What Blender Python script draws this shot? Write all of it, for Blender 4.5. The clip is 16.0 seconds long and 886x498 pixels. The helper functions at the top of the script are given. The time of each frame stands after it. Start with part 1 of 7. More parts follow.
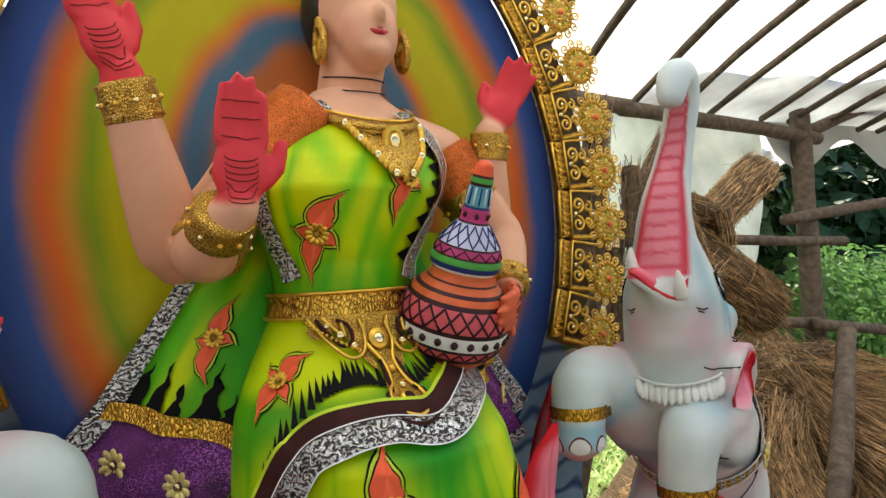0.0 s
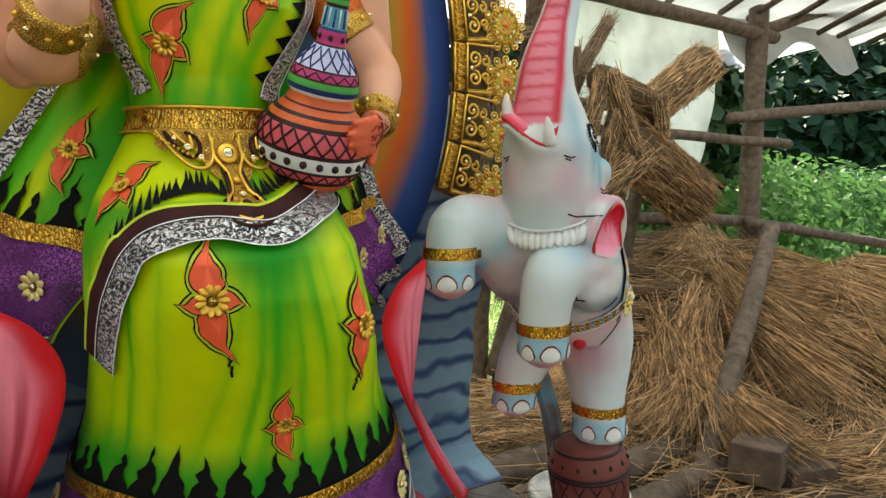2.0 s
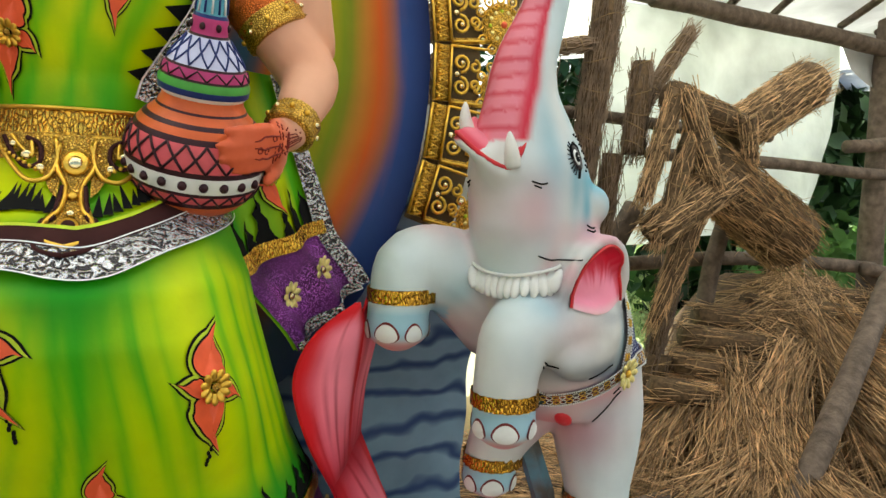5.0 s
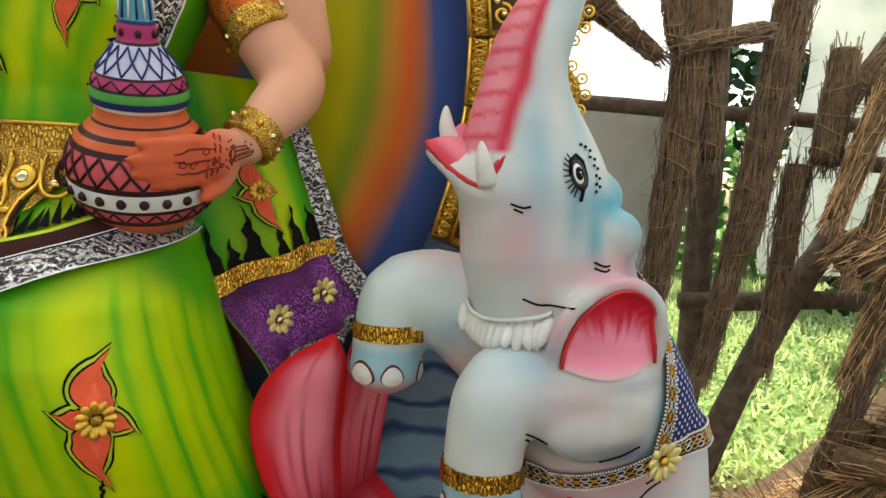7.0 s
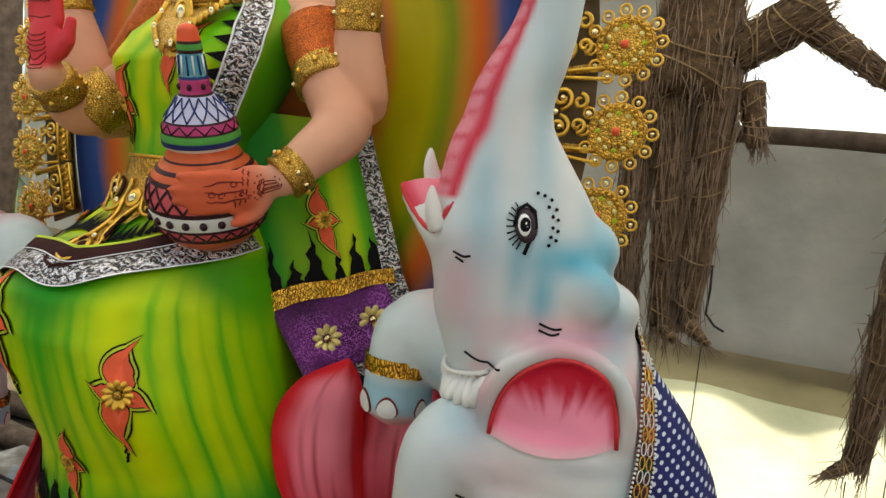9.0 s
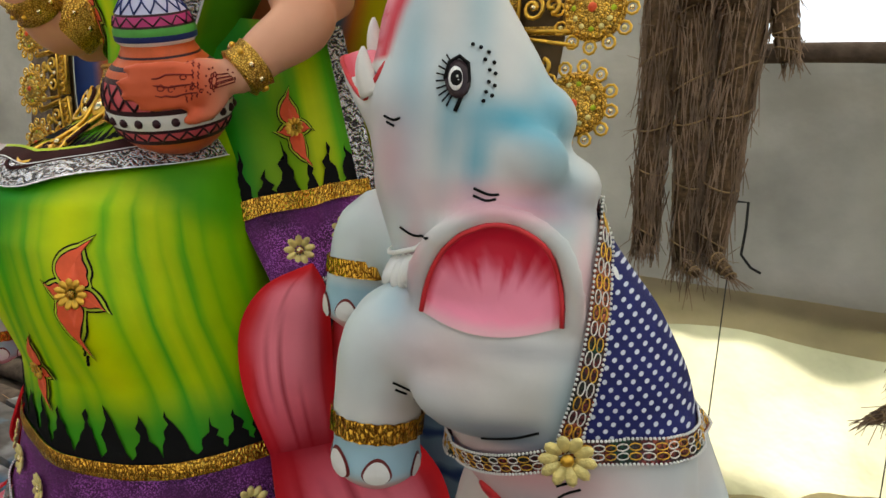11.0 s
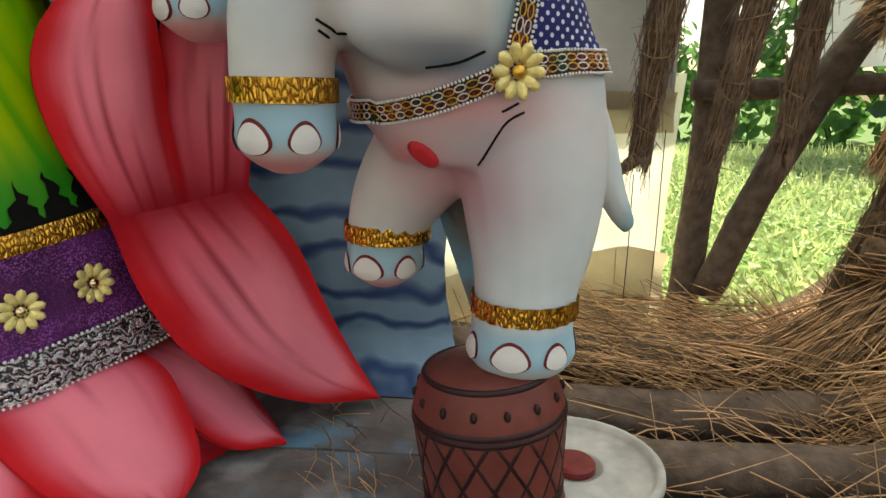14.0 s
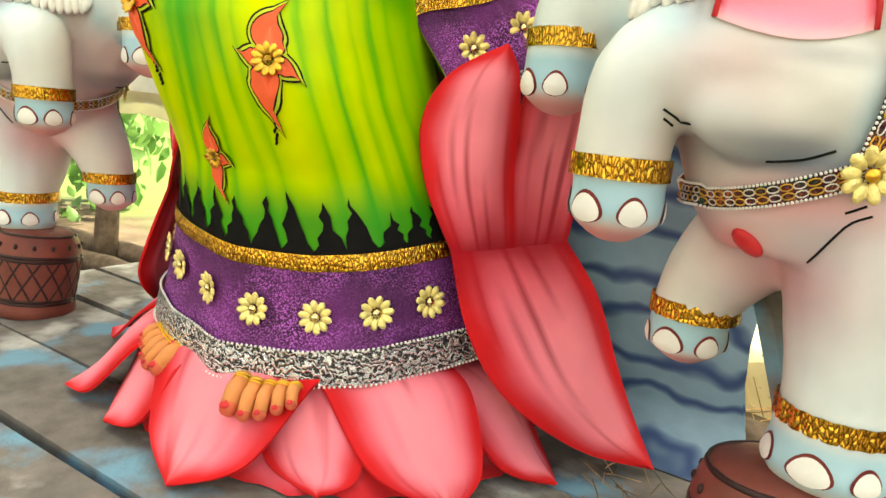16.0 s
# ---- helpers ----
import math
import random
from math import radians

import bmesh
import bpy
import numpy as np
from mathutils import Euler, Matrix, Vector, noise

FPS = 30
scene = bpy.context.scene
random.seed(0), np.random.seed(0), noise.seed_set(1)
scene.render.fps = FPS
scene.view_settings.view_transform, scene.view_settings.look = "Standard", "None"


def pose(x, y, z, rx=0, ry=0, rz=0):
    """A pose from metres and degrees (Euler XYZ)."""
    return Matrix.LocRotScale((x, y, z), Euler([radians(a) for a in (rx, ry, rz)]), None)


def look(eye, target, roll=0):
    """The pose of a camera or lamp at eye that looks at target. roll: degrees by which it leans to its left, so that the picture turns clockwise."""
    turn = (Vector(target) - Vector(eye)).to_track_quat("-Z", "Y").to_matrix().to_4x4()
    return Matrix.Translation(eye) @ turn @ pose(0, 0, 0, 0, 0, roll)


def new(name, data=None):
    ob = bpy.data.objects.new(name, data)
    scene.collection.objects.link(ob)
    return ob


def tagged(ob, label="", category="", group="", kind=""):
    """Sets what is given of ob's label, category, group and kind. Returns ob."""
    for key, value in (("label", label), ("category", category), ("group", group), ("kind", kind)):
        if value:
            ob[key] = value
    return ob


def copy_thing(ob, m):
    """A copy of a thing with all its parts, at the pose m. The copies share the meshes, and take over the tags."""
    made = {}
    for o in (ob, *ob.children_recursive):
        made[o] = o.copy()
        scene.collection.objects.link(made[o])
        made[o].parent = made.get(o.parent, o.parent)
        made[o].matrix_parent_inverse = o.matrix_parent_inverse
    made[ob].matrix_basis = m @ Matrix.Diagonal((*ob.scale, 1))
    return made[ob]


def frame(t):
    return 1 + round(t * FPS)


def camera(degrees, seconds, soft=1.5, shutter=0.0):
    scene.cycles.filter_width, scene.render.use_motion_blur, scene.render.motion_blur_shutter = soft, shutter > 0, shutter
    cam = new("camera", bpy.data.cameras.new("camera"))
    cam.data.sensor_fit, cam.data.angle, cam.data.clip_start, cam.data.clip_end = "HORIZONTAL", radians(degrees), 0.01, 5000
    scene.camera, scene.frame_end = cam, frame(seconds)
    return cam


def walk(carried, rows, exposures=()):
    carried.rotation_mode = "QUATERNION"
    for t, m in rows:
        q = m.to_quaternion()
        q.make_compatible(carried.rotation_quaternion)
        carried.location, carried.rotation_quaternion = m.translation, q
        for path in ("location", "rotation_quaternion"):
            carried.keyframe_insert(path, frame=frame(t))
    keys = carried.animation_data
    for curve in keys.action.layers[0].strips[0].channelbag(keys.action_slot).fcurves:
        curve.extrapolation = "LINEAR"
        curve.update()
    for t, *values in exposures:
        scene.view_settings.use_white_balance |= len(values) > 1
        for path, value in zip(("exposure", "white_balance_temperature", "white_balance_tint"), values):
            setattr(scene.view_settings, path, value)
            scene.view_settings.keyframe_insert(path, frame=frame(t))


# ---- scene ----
cam = camera(68.5, 16.0)
METRES, EYE, TILT, LEAN, TURN = 2.4, 0.90, 1.77, 3.25, -30.0
ROWS = [
    (0.0, 0.0, 0.0, 0.0, 0.0, 0.0, -0.0),
    (0.5, 0.0099, -0.0054, -0.0009, -4.3, -0.28, 0.48),
    (1.0, 0.014, -0.0131, -0.0179, -7.55, -4.4, -1.57),
    (1.5, 0.0319, -0.0168, -0.0376, -5.29, -7.57, -1.03),
    (2.0, 0.0822, -0.0176, -0.0473, -1.8, -8.45, -2.87),
    (2.5, 0.1249, -0.0163, -0.0586, 2.33, -9.82, -4.21),
    (3.0, 0.1491, -0.0158, -0.0708, 5.33, -11.17, -4.63),
    (3.5, 0.1643, -0.0093, -0.0798, 5.08, -11.78, -3.53),
    (4.0, 0.1754, 0.0202, -0.0732, 5.41, -11.18, -2.44),
    (4.5, 0.1827, 0.0595, -0.0535, 5.82, -8.01, -3.4),
    (7.0, 0.3151, 0.2032, -0.0234, 28.65, -8.38, -4.98),
    (7.5, 0.3509, 0.2451, -0.0213, 36.81, -8.02, -3.66),
    (8.0, 0.3955, 0.2644, 0.0055, 48.74, -8.12, -6.18),
    (10.5, 0.4463, 0.3762, -0.0278, 58.78, -10.0, -5.85),
    (11.0, 0.4541, 0.3794, -0.0455, 60.49, -11.02, -4.88),
    (11.5, 0.4611, 0.3784, -0.0661, 59.22, -13.56, -4.84),
    (12.0, 0.4662, 0.3719, -0.0804, 59.14, -14.94, -4.05),
    (12.5, 0.4679, 0.3705, -0.0957, 56.17, -15.7, -3.39),
    (13.0, 0.4449, 0.3523, -0.1167, 49.67, -15.5, -1.95),
    (13.5, 0.4122, 0.3319, -0.1412, 40.78, -16.32, -3.42),
    (14.0, 0.3978, 0.3137, -0.1658, 33.95, -17.5, -2.68),
    (14.5, 0.3931, 0.2986, -0.1733, 34.76, -17.12, -3.19),
    (15.0, 0.3868, 0.2846, -0.1691, 41.49, -16.13, -5.06),
    (15.5, 0.3828, 0.2787, -0.1605, 53.46, -15.42, -5.47),
    (16.0, 0.41, 0.2908, -0.1529, 61.57, -15.36, -5.7),
]
walk(cam, [(t, pose(-0.416, -0.961, EYE, TILT, LEAN, TURN) @ pose(METRES * x, METRES * y, METRES * z, 90 + pitch, roll, yaw)) for t, x, y, z, yaw, pitch, roll in ROWS],
     [(0.0, 0.92, 7000, 3), (0.5, 0.88, 7000, 2), (2.0, 1.1, 7000, -2), (3.5, 1.28, 7100, -2), (7.0, 1.03, 7200, 1), (10.5, 0.81, 7300, 4), (13.0, 0.86, 7300, 4), (13.6, 0.84, 7300, 4), (14.3, 0.98, 7400, 4), (15.0, 1.12, 7500, 4), (15.6, 1.66, 8600, -1), (16.0, 2.02, 9000, -2)])

# ---- world, sun, exposure ----
world = bpy.data.worlds.new("sky")
scene.world = world
world.use_nodes = True
wn = world.node_tree
sky = wn.nodes.new("ShaderNodeTexSky")
sky.sky_type, sky.sun_disc = 'NISHITA', False
sky.sun_elevation, sky.sun_rotation = radians(52), radians(25)
sky.dust_density, sky.air_density = 3.0, 1.0
wn.links.new(sky.outputs[0], wn.nodes["Background"].inputs[0])
wn.nodes["Background"].inputs[1].default_value = 0.15
sun = new("sun", bpy.data.lights.new("sun", 'SUN'))
sun.data.energy, sun.data.angle, sun.data.color = 5.0, radians(0.6), (1.0, 0.95, 0.86)
sun.matrix_world = look((1.6, 3.4, 4.8), (0, 0, 0))

# ---- materials ----


def mat(name, color, rough=0.6, metal=0.0, var=0.15, scale=30.0, bump=0.15, bscale=120.0, attr=False, spec=0.28):
    """Plain surface: two scales of colour variation, and a fine relief. attr: the colour is painted on, in the layer Col."""
    m = bpy.data.materials.new(name)
    m.use_nodes = True
    nt = m.node_tree
    b = nt.nodes["Principled BSDF"]
    b.inputs["Roughness"].default_value = rough
    b.inputs["Metallic"].default_value = metal
    b.inputs["Specular IOR Level"].default_value = spec
    tc = nt.nodes.new("ShaderNodeTexCoord")
    n1 = nt.nodes.new("ShaderNodeTexNoise")
    n1.inputs["Scale"].default_value = scale
    n1.inputs["Detail"].default_value = 5
    nt.links.new(tc.outputs["Object"], n1.inputs["Vector"])
    ramp = nt.nodes.new("ShaderNodeMapRange")
    ramp.inputs[1].default_value, ramp.inputs[2].default_value = 0.3, 0.7
    ramp.inputs[3].default_value, ramp.inputs[4].default_value = 1 - var, 1 + var
    nt.links.new(n1.outputs["Fac"], ramp.inputs[0])
    mul = nt.nodes.new("ShaderNodeVectorMath")
    mul.operation = 'MULTIPLY'
    if attr:
        at = nt.nodes.new("ShaderNodeAttribute")
        at.attribute_name = "Col"
        nt.links.new(at.outputs["Color"], mul.inputs[0])
    else:
        mul.inputs[0].default_value = color[:3]
    nt.links.new(ramp.outputs[0], mul.inputs[1])
    nt.links.new(mul.outputs[0], b.inputs["Base Color"])
    n2 = nt.nodes.new("ShaderNodeTexNoise")
    n2.inputs["Scale"].default_value = bscale
    n2.inputs["Detail"].default_value = 4
    nt.links.new(tc.outputs["Object"], n2.inputs["Vector"])
    bp = nt.nodes.new("ShaderNodeBump")
    bp.inputs["Strength"].default_value = bump
    bp.inputs["Distance"].default_value = 0.004
    nt.links.new(n2.outputs["Fac"], bp.inputs["Height"])
    nt.links.new(bp.outputs["Normal"], b.inputs["Normal"])
    return m


def node(m, kind, **sets):
    n = m.node_tree.nodes.new(kind)
    for k, v in sets.items():
        n.inputs[k].default_value = v
    return n


PAINT = mat("airbrushed_paint", (1, 1, 1), 0.46, spec=0.2, var=0.05, scale=14, bump=0.08, bscale=60, attr=True)
LOTUS = mat("matt_lotus_paint", (1, 1, 1), 0.6, spec=0.1, var=0.08, scale=9, bump=0.1, bscale=50, attr=True)
SATIN = mat("airbrushed_cloth", (1, 1, 1), 0.5, spec=0.22, var=0.06, scale=20, bump=0.1, bscale=90, attr=True)
BLACK = mat("black_line_paint", (0.008, 0.008, 0.008), 0.8, spec=0.08)
BROWN = mat("brown_cloth", (0.045, 0.015, 0.014), 0.8, spec=0.1)
CORAL = mat("coral_paint", (0.82, 0.11, 0.04), 0.45, var=0.12)
GREENLINE = mat("green_edge_paint", (0.48, 0.60, 0.03), 0.5)
WHITE = mat("white_paint", (0.78, 0.78, 0.76), 0.5, var=0.06)
NAILRED = mat("dark_red_line_paint", (0.16, 0.02, 0.02), 0.5)
REDLINE = mat("red_paint", (0.6, 0.03, 0.04), 0.45)
GEM = mat("mirror_gem", (0.86, 0.70, 0.38), 0.2, metal=1.0, var=0.03, bump=0.0)
IVORY = mat("ivory_tusk", (0.72, 0.7, 0.66), 0.4, var=0.08)
HAIR = mat("black_hair_paint", (0.015, 0.01, 0.009), 0.45)
LIP = mat("lip_paint", (0.55, 0.03, 0.05), 0.3)


def metal_trim(name, color, dark, scale, rough=0.28, stretch=(1, 1, 1), metal=0.9, amount=0.5):
    """Embossed foil: bright cells with dark creases and strong relief."""
    m = mat(name, color, rough, metal, 0.25, 60, 0.0)
    nt = m.node_tree
    b = nt.nodes["Principled BSDF"]
    tc = nt.nodes["Texture Coordinate"]
    mp = node(m, "ShaderNodeMapping", Scale=stretch)
    vo = node(m, "ShaderNodeTexVoronoi", Scale=scale)
    vo.feature = 'DISTANCE_TO_EDGE'
    nt.links.new(tc.outputs["Object"], mp.inputs[0])
    nt.links.new(mp.outputs[0], vo.inputs["Vector"])
    r = node(m, "ShaderNodeMapRange")
    r.inputs[1].default_value, r.inputs[2].default_value = 0.02, 0.02 + 0.3 * amount
    nt.links.new(vo.outputs["Distance"], r.inputs[0])
    mx = nt.nodes.new("ShaderNodeMix")
    mx.data_type = 'RGBA'
    mx.inputs["A"].default_value = (*dark, 1)
    nt.links.new(r.outputs[0], mx.inputs["Factor"])
    nt.links.new(nt.nodes["Vector Math"].outputs[0], mx.inputs["B"])
    nt.links.new(mx.outputs["Result"], b.inputs["Base Color"])
    bp = nt.nodes["Bump"]
    bp.inputs["Strength"].default_value = 0.9
    bp.inputs["Distance"].default_value = 0.003
    nt.links.new(vo.outputs["Distance"], bp.inputs["Height"])
    return m


GOLD = metal_trim("gold_filigree", (0.80, 0.50, 0.10), (0.22, 0.10, 0.015), 260)
GOLDSMOOTH = mat("gold_plastic", (0.78, 0.46, 0.07), 0.34, 0.85, 0.2, 50, 0.15, 200)
GOLDPALE = mat("pale_gold_petal", (0.88, 0.75, 0.3), 0.38, 0.45, 0.2, 80, 0.5, 260)
ZARI = metal_trim("gold_ribbon", (0.80, 0.46, 0.07), (0.2, 0.08, 0.01), 210, 0.27, (1, 1, 0.42))
SILVER = metal_trim("silver_lace", (0.72, 0.72, 0.74), (0.05, 0.045, 0.05), 75, 0.24, (1, 1, 1.7), 0.75, 0.4)
_nt = SILVER.node_tree
_wv = node(SILVER, "ShaderNodeTexWave", Scale=30.0, Distortion=14.0, Detail=3.0)
_wv.inputs["Detail Scale"].default_value = 2.6
_wv.bands_direction = 'Z'
_nt.links.new(_nt.nodes["Texture Coordinate"].outputs["Object"], _wv.inputs["Vector"])
_r = node(SILVER, "ShaderNodeMapRange")
_r.inputs[1].default_value, _r.inputs[2].default_value = 0.2, 0.55
_nt.links.new(_wv.outputs["Fac"], _r.inputs[0])
_nt.links.new(_r.outputs[0], [n for n in _nt.nodes if n.bl_idname == "ShaderNodeMix"][0].inputs["Factor"])
_nt.links.new(_wv.outputs["Fac"], _nt.nodes["Bump"].inputs["Height"])
SEQUIN = metal_trim("orange_sequin_cloth", (0.85, 0.2, 0.04), (0.3, 0.06, 0.01), 330, 0.3, metal=0.6)
RIBBON = metal_trim("multicolour_ribbon", (0.5, 0.2, 0.12), (0.03, 0.03, 0.03), 190, 0.35, metal=0.35)
_nt = RIBBON.node_tree
_n = node(RIBBON, "ShaderNodeTexNoise", Scale=22.0, Detail=1.0)
_nt.links.new(_nt.nodes["Texture Coordinate"].outputs["Object"], _n.inputs["Vector"])
_cr = _nt.nodes.new("ShaderNodeValToRGB")
_cr.color_ramp.elements[0].position, _cr.color_ramp.elements[0].color = 0.36, (0.02, 0.09, 0.06, 1)
_cr.color_ramp.elements[1].position, _cr.color_ramp.elements[1].color = 0.62, (0.55, 0.17, 0.08, 1)
_cr.color_ramp.elements.new(0.48).color = (0.16, 0.02, 0.035, 1)
_nt.links.new(_n.outputs["Fac"], _cr.inputs[0])
_nt.links.new(_cr.outputs[0], _nt.nodes["Vector Math"].inputs[0])
DARKRED = mat("maroon_ribbon_ground", (0.10, 0.02, 0.03), 0.6)

# purple velvet with glitter
VELVET = mat("purple_glitter_velvet", (0.095, 0.012, 0.105), 0.55, 0.0, 0.6, 9, 0.5, 500)
_nt = VELVET.node_tree
_vo = node(VELVET, "ShaderNodeTexVoronoi", Scale=620.0)
_nt.links.new(_nt.nodes["Texture Coordinate"].outputs["Object"], _vo.inputs["Vector"])
_sep = _nt.nodes.new("ShaderNodeSeparateColor")
_nt.links.new(_vo.outputs["Color"], _sep.inputs[0])
_r = node(VELVET, "ShaderNodeMapRange")
_r.inputs[1].default_value, _r.inputs[2].default_value = 0.62, 0.78
_nt.links.new(_sep.outputs[0], _r.inputs[0])
_mx = _nt.nodes.new("ShaderNodeMix")
_mx.data_type = 'RGBA'
_mx.inputs["B"].default_value = (0.58, 0.17, 0.70, 1)
_pn = node(VELVET, "ShaderNodeTexNoise", Scale=11.0, Detail=2.0)
_nt.links.new(_nt.nodes["Texture Coordinate"].outputs["Object"], _pn.inputs["Vector"])
_pr = node(VELVET, "ShaderNodeMapRange")
_pr.inputs[1].default_value, _pr.inputs[2].default_value = 0.40, 0.62
_pr.inputs[3].default_value = 0.12
_nt.links.new(_pn.outputs[0], _pr.inputs[0])
_pm = _nt.nodes.new("ShaderNodeMath")
_pm.operation = 'MULTIPLY'
_nt.links.new(_r.outputs[0], _pm.inputs[0])
_nt.links.new(_pr.outputs[0], _pm.inputs[1])
_nt.links.new(_pm.outputs[0], _mx.inputs["Factor"])
_nt.links.new(_nt.nodes["Vector Math"].outputs[0], _mx.inputs["A"])
_nt.links.new(_mx.outputs["Result"], _nt.nodes["Principled BSDF"].inputs["Base Color"])
_nt.links.new(_pm.outputs[0], _nt.nodes["Principled BSDF"].inputs["Metallic"])

# navy cotton with a printed grid of pale dots, on the layer UVMap-like attribute Dot
DOTS = mat("navy_polka_dot_cloth", (0.012, 0.016, 0.11), 0.75, 0.0, 0.2, 40, 0.25, 900)
_nt = DOTS.node_tree
_at = _nt.nodes.new("ShaderNodeAttribute")
_at.attribute_name = "Col"
_vo = node(DOTS, "ShaderNodeTexVoronoi", Scale=1.0, Randomness=0.06)
_vo.voronoi_dimensions = '2D'
_nt.links.new(_at.outputs["Color"], _vo.inputs["Vector"])
_r = node(DOTS, "ShaderNodeMapRange")
_r.inputs[1].default_value, _r.inputs[2].default_value = 0.2, 0.27
_r.inputs[3].default_value, _r.inputs[4].default_value = 1, 0
_nt.links.new(_vo.outputs["Distance"], _r.inputs[0])
_mx = _nt.nodes.new("ShaderNodeMix")
_mx.data_type = 'RGBA'
_mx.inputs["B"].default_value = (0.62, 0.66, 0.75, 1)
_nt.links.new(_r.outputs[0], _mx.inputs["Factor"])
_nt.links.new(_nt.nodes["Vector Math"].outputs[0], _mx.inputs["A"])
_nt.links.new(_mx.outputs["Result"], _nt.nodes["Principled BSDF"].inputs["Base Color"])

STRAW = mat("dry_straw", (0.50, 0.315, 0.165), 0.7, 0, 0.35, 18, 0.4, 200)
_nt = STRAW.node_tree
_geo = _nt.nodes.new("ShaderNodeNewGeometry")
_r = node(STRAW, "ShaderNodeMapRange")
_r.inputs[3].default_value, _r.inputs[4].default_value = 0.3, 1.7
_nt.links.new(_geo.outputs["Random Per Island"], _r.inputs[0])
_m2 = _nt.nodes.new("ShaderNodeVectorMath")
_m2.operation = 'MULTIPLY'
_nt.links.new(_nt.nodes["Vector Math"].outputs[0], _m2.inputs[0])
_nt.links.new(_r.outputs[0], _m2.inputs[1])
_nt.links.new(_m2.outputs[0], _nt.nodes["Principled BSDF"].inputs["Base Color"])
# Darker than the stalks: the shade between them is put into this colour.
STRAWDARK = mat("shaded_packed_straw", (0.12, 0.075, 0.04), 0.9, 0, 0.5, 60, 1.0, 160)
STRAWMUD = mat("mud_brown_straw", (0.24, 0.165, 0.115), 0.8, 0, 0.4, 18, 0.4, 200)
ROPE = mat("jute_string", (0.3, 0.2, 0.1), 0.9, 0, 0.3)
BARK = mat("weathered_pole", (0.13, 0.095, 0.072), 0.85, 0, 0.4, 25, 0.9, 70)
PLANK = mat("weathered_plank", (0.17, 0.158, 0.148), 0.85, 0, 0.35, 15, 0.8, 60)
_nt = PLANK.node_tree
_n = node(PLANK, "ShaderNodeTexNoise", Scale=5.0, Detail=6.0)
_nt.links.new(_nt.nodes["Texture Coordinate"].outputs["Object"], _n.inputs["Vector"])
_prev = _nt.nodes["Vector Math"].outputs[0]
for _lo, _colr, _ch in ((0.54, (0.16, 0.33, 0.46, 1), 0), (0.60, (0.48, 0.49, 0.48, 1), 1), (0.68, (0.45, 0.12, 0.16, 1), 2)):
    _sp = _nt.nodes.new("ShaderNodeSeparateColor")
    _nt.links.new(_n.outputs["Color"], _sp.inputs[0])
    _r = node(PLANK, "ShaderNodeMapRange")
    _r.inputs[1].default_value, _r.inputs[2].default_value = _lo, _lo + 0.1
    _nt.links.new(_sp.outputs[_ch], _r.inputs[0])
    _mx = _nt.nodes.new("ShaderNodeMix")
    _mx.data_type = 'RGBA'
    _mx.inputs["B"].default_value = _colr
    _nt.links.new(_r.outputs[0], _mx.inputs["Factor"])
    _nt.links.new(_prev, _mx.inputs["A"])
    _prev = _mx.outputs["Result"]
_nt.links.new(_prev, _nt.nodes["Principled BSDF"].inputs["Base Color"])
DRUM = mat("terracotta_paint", (0.17, 0.045, 0.035), 0.45, 0, 0.15, 30, 0.2, 80)
DRUMDARK = mat("dark_brown_paint", (0.03, 0.012, 0.012), 0.4)
SOIL = mat("trodden_soil", (0.095, 0.07, 0.05), 0.95, 0, 0.4, 6, 0.9, 40)
_nt = SOIL.node_tree
_sx = _nt.nodes.new("ShaderNodeSeparateXYZ")
_nt.links.new(_nt.nodes["Texture Coordinate"].outputs["Object"], _sx.inputs[0])
_n = node(SOIL, "ShaderNodeTexNoise", Scale=2.5, Detail=5.0)
_nt.links.new(_nt.nodes["Texture Coordinate"].outputs["Object"], _n.inputs["Vector"])
_ad = _nt.nodes.new("ShaderNodeMath")
_nt.links.new(_sx.outputs["Y"], _ad.inputs[0])
_nt.links.new(_n.outputs["Fac"], _ad.inputs[1])
_r = node(SOIL, "ShaderNodeMapRange")
_r.inputs[1].default_value, _r.inputs[2].default_value = 2.0, 2.6
_nt.links.new(_ad.outputs[0], _r.inputs[0])
_mx = _nt.nodes.new("ShaderNodeMix")
_mx.data_type = 'RGBA'
_mx.inputs["B"].default_value = (0.11, 0.19, 0.045, 1)
_nt.links.new(_r.outputs[0], _mx.inputs["Factor"])
_nt.links.new(_nt.nodes["Vector Math"].outputs[0], _mx.inputs["A"])
_nt.links.new(_mx.outputs["Result"], _nt.nodes["Principled BSDF"].inputs["Base Color"])
# Darkened leaf green: the shade within the far foliage is in the colour.
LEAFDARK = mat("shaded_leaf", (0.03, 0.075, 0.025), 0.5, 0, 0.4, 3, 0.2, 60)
BUCKET = mat("paint_stained_plastic", (0.52, 0.52, 0.48), 0.45, 0, 0.25, 22, 0.25, 50)
BRICK = mat("old_brick", (0.11, 0.075, 0.055), 0.9, 0, 0.35, 20, 0.8, 60)
EYEBROWN = mat("dark_eye_paint", (0.025, 0.014, 0.018), 0.4)
WIRE = mat("black_wire", (0.02, 0.02, 0.02), 0.5)
MAROON = mat("maroon_plastic", (0.22, 0.03, 0.03), 0.4, 0, 0.3, 30)


